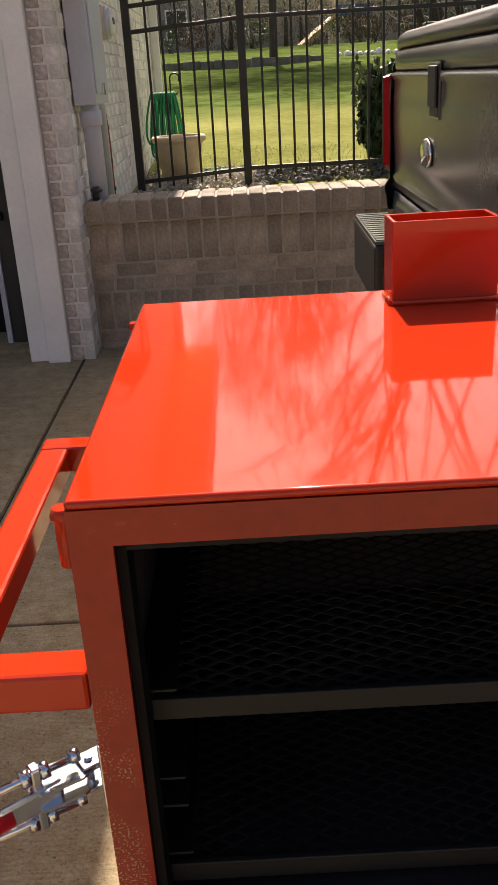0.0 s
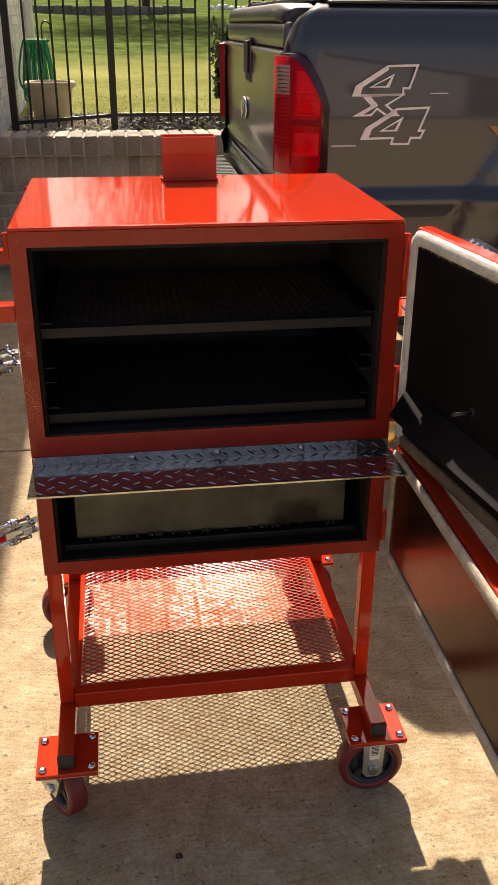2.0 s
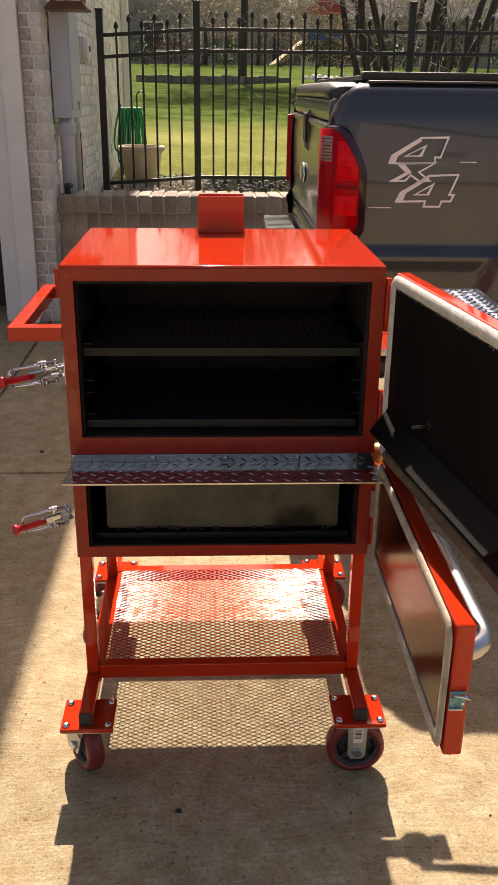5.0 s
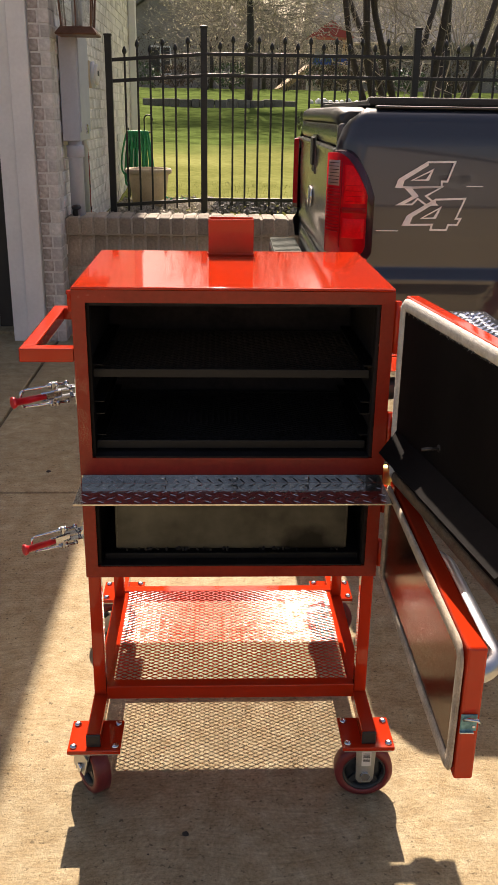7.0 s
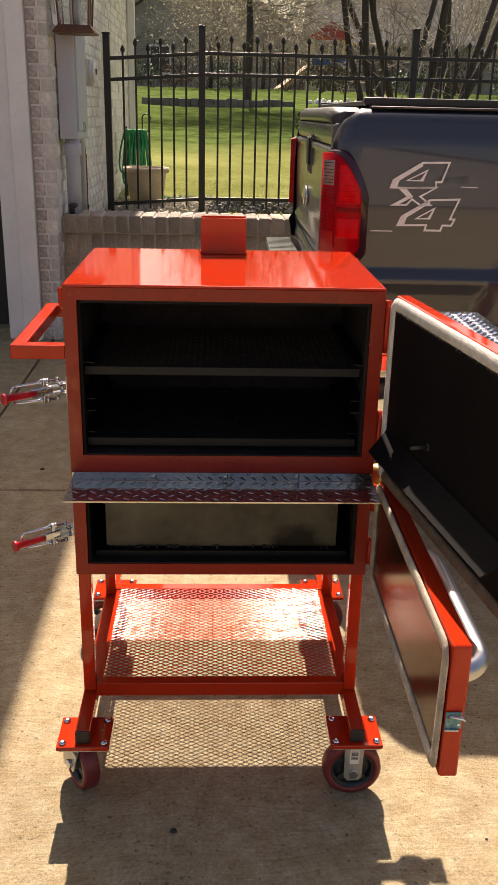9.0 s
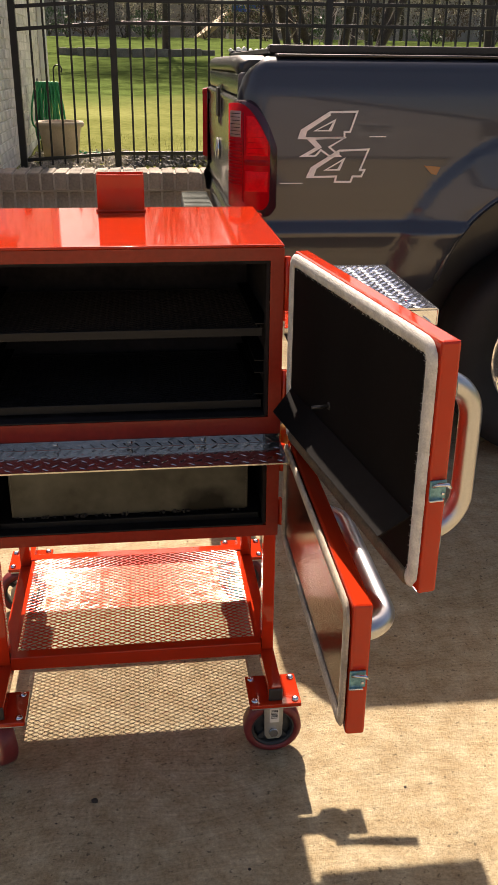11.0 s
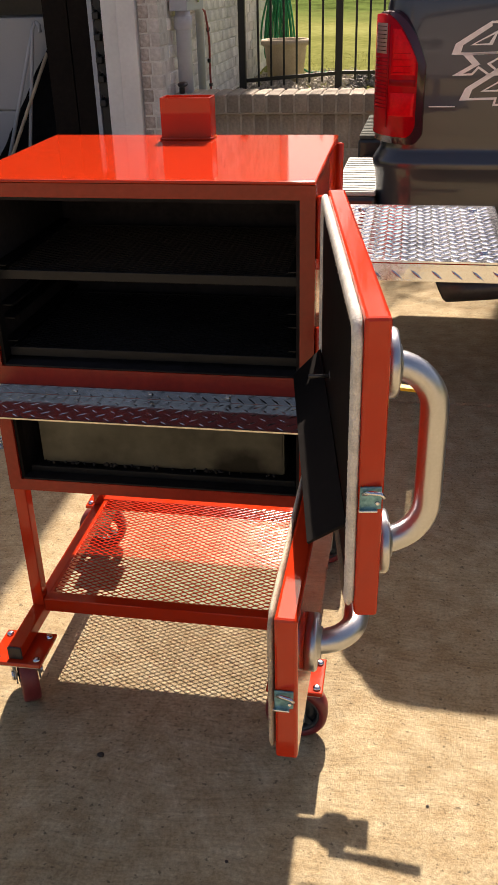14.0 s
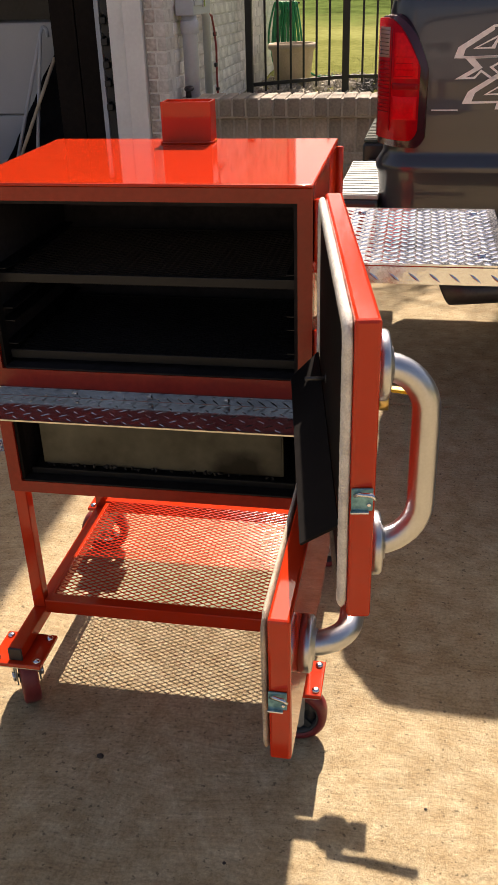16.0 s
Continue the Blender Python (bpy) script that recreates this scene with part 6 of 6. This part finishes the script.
part("marker_lamp", prism([(-0.03, 0.014), (0.026, 0.010), (0.014, -0.016), (-0.004, -0.012)], 0.012, Matrix.Translation((1.008, TYC - 0.948, 1.079)) @ Matrix.Rotation(radians(90), 4, "X")), AMBER, T)

# Pale strips stand for trim reflected in the bed side.
for xa, xb, z in ((0.79, 0.845, 1.181), (0.50, 0.575, 1.035)):
    part("reflection_strip", boxed(xa, xb, TYC - 0.9535, TYC - 0.95, z, z + 0.003), DECAL, T, "pale strip painted as a reflection of trim")

# cab and front, mostly beyond the view
def shell(sections):
    bm = bmesh.new()
    rows_ = []
    for x, hw, z0, z1, hw2 in sections:
        rows_.append([bm.verts.new((x, TYC + y, z)) for y, z in ((-hw * 0.97, z0), (-hw, (z0 + z1) / 2), (-hw2, z1), (hw2, z1), (hw, (z0 + z1) / 2), (hw * 0.97, z0))])
    for a, b in zip(rows_, rows_[1:]):
        for k in range(6):
            bm.faces.new((a[k], a[(k + 1) % 6], b[(k + 1) % 6], b[k]))
    bm.faces.new(rows_[0])
    bm.faces.new(rows_[-1][::-1])
    return bm


part("cab_body", shell([(2.34, 0.95, 0.55, 1.36, 0.93), (4.5, 0.96, 0.52, 1.38, 0.94), (5.9, 0.93, 0.55, 1.3, 0.85)]), PAINT_TRUCK, T)
part("cab_roof", shell([(2.36, 0.9, 1.365, 1.93, 0.72), (2.6, 0.9, 1.365, 1.98, 0.74), (3.7, 0.9, 1.375, 1.98, 0.74), (4.55, 0.9, 1.385, 1.42, 0.86)]), PAINT_DARK, T)
for s in (-1, 1):
    part("front_wheel", lathed([(0.25, -0.13), (0.36, -0.135), (0.395, -0.12), (0.405, -0.06), (0.405, 0.06), (0.395, 0.12), (0.36, 0.135), (0.25, 0.13)], pose(5.0, TYC + s * 0.84, AZ, 90, 0, 0), 40, True), TYRE, T)


# ---- garden and neighbourhood beyond the fence ----
def bare_tree(name, label, at, trunks, height, spread, seed, depth=4, r0=0.06, buds=False, lean=0.25, taper=(0.5, 0.7), slim=0.13):
    rng = random.Random(seed)
    t = thing(name, label, "tree", at)
    twigs = bmesh.new()
    bud_bm = bmesh.new()
    ends = []

    def grow(bm, p, d, length, r, level):
        pts, rad = [p], [r]
        q = p
        for k in range(4):
            d = (d + Vector((rng.uniform(-1, 1), rng.uniform(-1, 1), rng.uniform(-0.4, 0.7))) * 0.16).normalized()
            q = q + d * length / 4
            pts.append(q)
            rad.append(r * (1 - slim * (k + 1)))
        add_tube(bm, pts, rad, 7 if level == 0 else 5 if level == 1 else 4, caps=False)
        if level >= depth:
            ends.extend(pts[1:])
            return
        for k in range(rng.choice((2, 3, 3))):
            a = rng.uniform(0, math.tau)
            side = d.orthogonal().normalized()
            side = (side * math.cos(a) + d.cross(side) * math.sin(a))
            nd = (d * rng.uniform(0.7, 1.0) + side * rng.uniform(0.35, 0.8) * spread + Vector((0, 0, 0.15))).normalized()
            grow(twigs, pts[-1 - rng.choice((0, 0, 1))], nd, length * rng.uniform(0.55, 0.8), rad[-1] * rng.uniform(*taper), level + 1)
    for k in range(trunks):
        a = math.tau * k / max(1, trunks) + rng.uniform(-0.3, 0.3)
        off = Vector((math.cos(a), math.sin(a), 0)) * (0.12 if trunks > 1 else 0)
        d = Vector((math.cos(a) * lean, math.sin(a) * lean, 1)).normalized() if trunks > 1 else Vector((rng.uniform(-0.05, 0.05), 0, 1))
        trunk = bmesh.new()
        grow(trunk, off, d, height * rng.uniform(0.36, 0.48), r0 * rng.uniform(0.75, 1.1), 0)
        part("trunk", trunk, BARK, t)
    part("crown", twigs, BARK, t, "bare branches and twigs")
    if buds:
        for p in ends:
            for k in range(5):
                c = p + Vector((rng.gauss(0, 1), rng.gauss(0, 1), rng.gauss(0, 1))) * 0.14
                r = rng.uniform(0.02, 0.055)
                m = Matrix.Translation(c) @ Euler((rng.uniform(0, 6), rng.uniform(0, 6), 0)).to_matrix().to_4x4()
                vs = [bud_bm.verts.new(m @ Vector(q)) for q in ((r, 0, 0), (0, r * 0.6, 0), (-r, 0, 0.01), (0, -r * 0.6, 0))]
                bud_bm.faces.new(vs)
        part("buds", bud_bm, BUDS, t, "pale spring buds")
    return t


myrtle = bare_tree("crape_myrtle", "bare multi-stemmed crape myrtle behind the fence", (1.92, 7.6, 0.56), 9, 6.5, 0.85, 5, 5, 0.044, lean=0.36, taper=(0.55, 0.72), slim=0.10)
rng = random.Random(31)
shoots = bmesh.new()
for k in range(34):
    p = Vector((rng.uniform(-0.45, 0.25), rng.uniform(-0.25, 0.1), rng.uniform(0.9, 1.9)))
    d = Vector((rng.uniform(-1.0, 0.15), rng.uniform(-0.5, 0.3), rng.uniform(0.0, 0.5))).normalized()
    length, pts = rng.uniform(0.5, 1.25), [p]
    for q in range(6):
        d = (d + Vector((rng.gauss(0, 0.2), rng.gauss(0, 0.2), rng.gauss(0.02, 0.2)))).normalized()
        pts.append(pts[-1] + d * length / 6)
    add_tube(shoots, pts, [0.007 - 0.0009 * i for i in range(7)], 4, caps=False)
    for q in range(2, 7):
        e = (d + Vector((rng.gauss(0, 0.8), rng.gauss(0, 0.5), rng.gauss(0, 0.8)))).normalized()
        add_tube(shoots, [pts[q], pts[q] + e * 0.1, pts[q] + e * 0.2 + Vector((0, 0, rng.gauss(0, 0.04)))], [0.0032, 0.0028, 0.002], 3, caps=False)
part("side_growth", shoots, TWIG, myrtle, "thin pale side shoots")
# Limbs above the view, added to throw branch shadows on the driveway.
limbs = bmesh.new()
for k in range(13):
    p = Vector((rng.uniform(-0.75, -0.45), rng.uniform(-0.2, 0.2), rng.uniform(2.4, 3.4)))
    d = Vector((rng.uniform(-0.75, -0.2), rng.uniform(-0.25, 0.25), rng.uniform(0.8, 1.1))).normalized()
    pts = [p]
    for q in range(8):
        d = (d + Vector((rng.gauss(-0.02, 0.13), rng.gauss(0, 0.13), rng.gauss(0, 0.1)))).normalized()
        pts.append(pts[-1] + d * 0.3)
        for e in range(2):
            f = (d + Vector((rng.gauss(0, 0.7), rng.gauss(0, 0.6), rng.gauss(0, 0.5)))).normalized()
            mid = pts[-1] + f * 0.22
            add_tube(limbs, [pts[-1], mid, mid + (f + Vector((rng.gauss(0, 0.3), rng.gauss(0, 0.3), 0.2))) * 0.25], [0.008, 0.006, 0.004], 4, caps=False)
    add_tube(limbs, pts, [0.017 - 0.0013 * i for i in range(9)], 5, caps=False)
part("shadow_limbs", limbs, BARK, myrtle)
for k, (x, y, h) in enumerate(((8.2, 31.5, 13.5), (12.0, 30.0, 13.0), (16.0, 33.0, 13.0), (-5.5, 30.5, 12.0))):
    bare_tree("bare_tree", "tall bare shade tree in the far garden bed", (x, y, land(x, y) - 0.05), 1, h, 1.0, 12 + k, 5 if k < 1 else 4, 0.19)


def budding_tree(at, height, width, seed, sprays=1300, girth=1.0, low=0.22):
    """A short trunk, limbs, a haze of fine twigs and pale buds in uneven clumps."""
    rng = random.Random(seed)
    t = thing("budding_tree", "pale budding tree among the far gardens", "tree", at)
    part("trunk", tubed([(0, 0, -0.1), (0.04, 0, height * 0.2), (0.0, 0.05, height * 0.36)], [0.10 * girth, 0.085 * girth, 0.06 * girth], 9), BARK, t)
    limbs, twigs, buds = bmesh.new(), bmesh.new(), bmesh.new()
    clumps = []
    for k in range(16 if sprays < 2000 else 40):
        a, e = rng.uniform(0, math.tau), rng.uniform(0.0, 1.0)
        c = Vector((math.cos(a) * width * (0.25 + 0.75 * rng.random()), math.sin(a) * width * 0.7 * rng.random(), height * (low + (0.96 - low) * e)))
        clumps.append(c)
        add_tube(limbs, [Vector((0, 0, height * 0.3)), c * 0.55 + Vector((0, 0, height * 0.16)), c], [0.035, 0.022, 0.010], 4, caps=False)
    for k in range(sprays):
        c = rng.choice(clumps)
        p = c + Vector((rng.gauss(0, 1), rng.gauss(0, 0.7), rng.gauss(0, 0.8))) * 0.62
        d = (p - Vector((0, 0, height * 0.25))).normalized() + Vector((rng.gauss(0, 0.5), rng.gauss(0, 0.5), rng.gauss(0.1, 0.5)))
        d = d.normalized() * rng.uniform(0.35, 1.0)
        w = Vector((0.011, 0, 0)) if abs(d.x) < abs(d.z) else Vector((0, 0, 0.011))
        twigs.faces.new([twigs.verts.new(q) for q in (p - w, p + w, p + d)])
        for j in range(2):
            q = p + d * rng.random() + Vector((rng.gauss(0, 1), rng.gauss(0, 1), rng.gauss(0, 1))) * 0.06
            r = rng.uniform(0.015, 0.034)
            m = Matrix.Translation(q) @ Euler((rng.uniform(0, 6), rng.uniform(0, 6), 0)).to_matrix().to_4x4()
            buds.faces.new([buds.verts.new(m @ Vector(v)) for v in ((r, 0, 0), (0, r * 0.7, 0), (-r, 0, 0.01), (0, -r * 0.7, 0))])
    part("scaffold", limbs, TWIG, t)
    part("crown", twigs, TWIG, t, "fine pale twigs")
    part("blossom", buds, BUDS, t, "pale spring buds")


for k, (x, y) in enumerate(((-0.2, 40.5), (2.2, 42.0), (3.4, 49.5), (6.6, 50.5), (8.0, 42.0), (10.3, 39.0), (12.8, 44.0), (15.5, 40.0), (18.5, 45.0), (0.8, 47.5))):
    budding_tree((x, y, 2.3), 5.0 + 0.4 * (k % 4), 2.0 + 0.3 * (k % 3), 60 + k)
budding_tree((0.92, 25.4, land(0.92, 25.4)), 9.4, 2.3, 58, 6500, 1.2, 0.22)
bare_tree("bare_tree", "bare tree on the far lawn", (13.5, 34.0, 2.0), 1, 9.0, 1.0, 29, 4, 0.17)


BRUSH = island_vary(material("brown_brush", (0.12, 0.095, 0.075), 1.0, spec=0.0), 0.5)


def shrub(at, size, n, seed, label, mat=LEAF):
    rng = random.Random(seed)
    t = thing("shrub", label, "shrub", at)
    bm = bmesh.new()
    for k in range(n):
        v = Vector((rng.gauss(0, 1), rng.gauss(0, 1), rng.gauss(0, 1))).normalized() * rng.uniform(0.55, 1.0) ** 0.5
        v *= 1 + 0.25 * noise.noise(v * 2.3 + Vector((seed, 0, 0)))
        c = Vector((v.x * size[0], v.y * size[1], size[2] * (1 + v.z) * 0.5 + 0.02))
        r = rng.uniform(0.02, 0.045)
        m = Matrix.Translation(c) @ Euler((rng.uniform(0, 6), rng.uniform(0, 6), rng.uniform(0, 6))).to_matrix().to_4x4()
        bm.faces.new([bm.verts.new(m @ Vector(q)) for q in ((r * 1.6, 0, 0), (0.3 * r, r * 0.6, 0.004), (-r * 1.4, 0, 0), (0.3 * r, -r * 0.6, 0.004))])
    part("leaves", bm, mat, t)
    for k in range(5):
        a = rng.uniform(0, 6.28)
        part("stem", tubed([(0, 0, -0.02), (math.cos(a) * size[0] * 0.5, math.sin(a) * size[1] * 0.5, size[2] * 0.7)], [0.014, 0.005], 5), BARK, t)
    return t


evergreen = shrub((0.98, 6.75, 0.57), (0.23, 0.22, 0.74), 2400, 3, "dark evergreen shrub with sunlit-toned top sprays at the fence")
# Top sprays: sunlight is put into their paler leaf colour.
rng = random.Random(17)
tips, twigs = bmesh.new(), bmesh.new()
for k in range(46):
    a, lift = rng.uniform(0, math.tau), rng.uniform(0.5, 0.8)
    start = Vector((0.12 * math.cos(a), 0.12 * math.sin(a), lift - 0.08))
    end = start + Vector((math.cos(a) * rng.uniform(0.02, 0.18), math.sin(a) * rng.uniform(0.02, 0.18), rng.uniform(0.02, 0.14)))
    add_tube(twigs, [start, end], 0.003, 4)
    for i in range(13):
        c = start.lerp(end, rng.uniform(0.35, 1.05)) + Vector((rng.gauss(0, 0.016), rng.gauss(0, 0.016), rng.gauss(0, 0.016)))
        r = rng.uniform(0.012, 0.026)
        m = Matrix.Translation(c) @ Euler((rng.uniform(0, 6), rng.uniform(0, 6), rng.uniform(0, 6))).to_matrix().to_4x4()
        tips.faces.new([tips.verts.new(m @ Vector(q)) for q in ((r * 1.5, 0, 0), (0.3 * r, r * 0.7, 0.003), (-r * 1.3, 0, 0), (0.3 * r, -r * 0.7, 0.003))])
tagged(part("sunlit_sprays", tips, island_vary(material("sunlit_evergreen_tip", (0.13, 0.17, 0.085), 0.45, vary=0.2, scale=20), 0.4), evergreen, "top leaves in a paler grey-green, toned as sunlit"), "top leaves in a paler grey-green, toned as sunlit", kind="stuff")
part("twigs", twigs, BARK, evergreen)

# lawn grass: short blades near the fence
bm = bmesh.new()
rng = random.Random(8)
for k in range(3500):
    y = 7.3 + 1.6 * rng.random() ** 1.6
    x = rng.uniform(-0.9 - 0.1 * (y - 7.5), 3.0 + 0.28 * (y - 7.5))
    z = land(x, y)
    h, a, w = rng.uniform(0.010, 0.026), rng.uniform(0, 6.28), rng.uniform(0.003, 0.006)
    dx, dy = math.cos(a) * w, math.sin(a) * w
    lx, ly = rng.uniform(-0.03, 0.03), rng.uniform(-0.03, 0.03)
    bm.faces.new([bm.verts.new(p) for p in ((x - dx, y - dy, z - 0.005), (x + dx, y + dy, z - 0.005), (x + lx, y + ly, z + h))])
GRASS = translucent(island_vary(material("grass_blade", (0.18, 0.20, 0.055), 0.8, vary=0.15, scale=0.5, fine=5, second=(0.25, 0.25, 0.09)), 0.25), 0.6)
solid("grass", bm, GRASS, "short patchy spring grass on the lawn", "grass", kind="stuff")

# raised beds with stone edging across the lawn
for x0, x1, y0, y1 in ((-2.1, 2.3, 24.5, 30.0), (8.5, 16.0, 26.0, 31.0)):
    bed = thing("garden_bed", "mulched garden bed with low stacked stone edging", "garden bed", (0, 0, 0))
    z = land((x0 + x1) / 2, y0)
    part("soil", boxed(x0 + 0.2, x1 - 0.2, y0 + 1.5, y1, z - 0.3, z + 0.20), SOIL, bed)
    x = x0
    k = 0
    while x < x1:
        w = random.uniform(0.22, 0.42)
        bow = 1.2 * ((x + w / 2 - (x0 + x1) / 2) / ((x1 - x0) / 2)) ** 2
        part("edging_stone", boxed(x, x + w - 0.012, y0 + bow, y0 + bow + 1.6, z - 0.1, z + random.uniform(0.21, 0.25), bevel=0.018), EDGING, bed)
        x += w
for k in range(14):
    shrub((random.uniform(-3.5, 15.0), random.uniform(26.5, 30), 2.1), (random.uniform(0.4, 0.8), 0.5, random.uniform(0.6, 1.3)), 500, 40 + k, "dull winter shrub in the far garden bed", BRUSH if k % 2 else LEAF)


# leafless brush along the back of the far gardens
for k in range(16):
    shrub((-9.0 + 2.3 * k + random.uniform(-0.6, 0.6), 37.0 + random.uniform(-1.5, 2.0), 2.2), (1.3, 0.8, random.uniform(1.6, 2.6)), 700, 90 + k, "leafless brown brush behind the far gardens", BRUSH)


# neighbour houses
def far_house(at, w, d, h, ridge, label, turn=0):
    t = thing("house", label, "house", at, turn=turn)
    part("wall", boxed(-w / 2, w / 2, 0, d, 0, h), FAR_BRICK, t)
    m = Matrix.Translation((0, d + 0.4, h)) @ Matrix.Rotation(radians(90), 4, "X")
    part("gable", prism([(-w / 2, 0), (w / 2, 0), (0, ridge)], d, Matrix.Translation((0, d, h)) @ Matrix.Rotation(radians(90), 4, "X")), FAR_BRICK, t)
    for s in (-1, 1):
        p = [(0, ridge + 0.05), (s * (w / 2 + 0.5), -0.25), (s * (w / 2 + 0.5), -0.05), (0, ridge + 0.25)]
        part("roof_slope", prism(p, d + 0.8, m), SHINGLE, t)
    for x in (-w * 0.25, w * 0.25):
        win = part("window", boxed(x - 0.6, x + 0.6, -0.06, 0.02, 1.0, 2.5, bevel=0.01), TRIM, t)
        for px in (-0.28, 0.28):
            part("pane", boxed(x + px - 0.24, x + px + 0.24, -0.075, -0.061, 1.1, 2.4), PAINT_DARK, win)
    return t


far_house((-0.85, 52.0, 2.35), 8.8, 8.0, 3.85, 2.75, "grey brick house with a steep shingle gable")
far_house((18.0, 62.0, 2.35), 9.0, 11.5, 3.3, 3.9, "low brick house with a long shingle roof behind bare trees", 90)
far_house((28.0, 64.0, 2.35), 14.0, 9.0, 3.6, 4.4, "brown brick house with a broad shingle roof")
# Unseen houses behind the viewer, added to darken reflections and low sky light.
for x, label in ((-13.0, "tan brick house added unseen to darken reflections"), (3.0, "wide brick house added unseen to darken reflections"), (19.0, "brown brick house added unseen to darken reflections")):
    far_house((x, -24.0, -0.12), 13.0, 9.0, 3.4, 4.0, label, 180)
far_house((-24.0, 56.0, 2.35), 12.0, 9.0, 3.6, 4.4, "brick house beyond the garden")

# far wooded backdrop of bare trees, as many thin stems
bm = bmesh.new()
rng = random.Random(77)
for k in range(800):
    x, y = rng.uniform(-45, 60), rng.uniform(78, 110)
    h = rng.uniform(6, 11)
    p = Vector((x, y, 2.2))
    for j in range(7):
        d = Vector((rng.uniform(-0.5, 0.5), rng.uniform(-0.3, 0.3), 1)).normalized()
        add_tube(bm, [p, p + d * h * 0.5, p + d * h * rng.uniform(0.75, 1) + Vector((rng.uniform(-1, 1), 0, 0))], [0.08, 0.05, 0.02], 3, caps=False)
# Bark paler than the near trees': distance haze is put into the colour.
solid("far_woods", bm, material("haze_pale_bark", (0.20, 0.175, 0.15), 1.0, spec=0.0, vary=0.3, scale=0.2, fine=2), "hazy line of bare woodland beyond the houses", "woods", kind="stuff")

# wooden play set with a red canopy
play = thing("play_set", "wooden play set with red canopy and yellow slide", "play set", (5.5, 45.0, 2.35))
for x in (-0.8, 0.8):
    for y in (-0.6, 0.6):
        part("post", boxed(x - 0.06, x + 0.06, y - 0.06, y + 0.06, 0, 2.5), TERRACOTTA, play)
part("deck", boxed(-0.85, 0.85, -0.65, 0.65, 1.1, 1.2), TERRACOTTA, play)
part("side_panel", boxed(-0.85, 0.85, -0.72, -0.66, 1.3, 1.75), material("blue_tarp", (0.03, 0.08, 0.32), 0.6), play, "blue side panel")
part("canopy", prism([(-1.1, 0), (1.1, 0), (0, 0.75)], 1.6, Matrix.Translation((0, 0.8, 2.5)) @ Matrix.Rotation(radians(90), 4, "X")), material("red_canopy", (0.35, 0.06, 0.06), 0.7), play, "faded red canopy")
part("slide", bar((-0.9, -0.3, 1.25), (-2.5, -0.9, 0.1), 0.6, 0.22), material("yellow_slide", (0.42, 0.30, 0.15), 0.6), play, "yellow plastic slide")
part("swing_beam", tubed([(0.9, 0, 2.3), (3.4, 0, 2.3)], 0.06, 8), TERRACOTTA, play)
border = thing("stone_border", "low border of whitewashed rocks on the far lawn", "stone border", (3.0, 28.0, land(4, 28.0)))
for k in range(13):
    x, r = 0.2 * k + random.uniform(-0.04, 0.04), random.uniform(0.07, 0.13)
    bm = bmesh.new()
    bmesh.ops.create_icosphere(bm, subdivisions=2, radius=r)
    for v in bm.verts:
        v.co *= 1 + 0.35 * noise.noise(v.co * 9 + Vector((k, 0, 0)))
        v.co += Vector((x, 0.15 * math.sin(k * 0.5), r * 0.5))
    part("rock", bm, TRIM, border)

# small marks on the driveway
for x, y, r in ((-0.096, -0.219, 0.011), (-0.17, -0.27, 0.004), (0.2, -0.42, 0.005), (0.55, -0.25, 0.005), (-0.72, 1.75, 0.014)):
    r *= 0.65
    bm = lathed([(r * 0.3, -0.001), (r, 0.0005), (r * 0.9, r * 0.45), (r * 0.4, r * 0.7)], sides=9)
    for v in bm.verts:
        v.co.x *= 1 + 0.5 * noise.noise(v.co * 90 + Vector((x, y, 0)) * 7)
        v.co.y *= 1 + 0.4 * noise.noise(v.co * 80 + Vector((y, x, 0)) * 9)
    p = solid("pebble", bm, SOIL, "small dark clod on the concrete driveway", "pebble", "clods on the driveway")
    p.matrix_basis = pose(x, y, 0.0005)
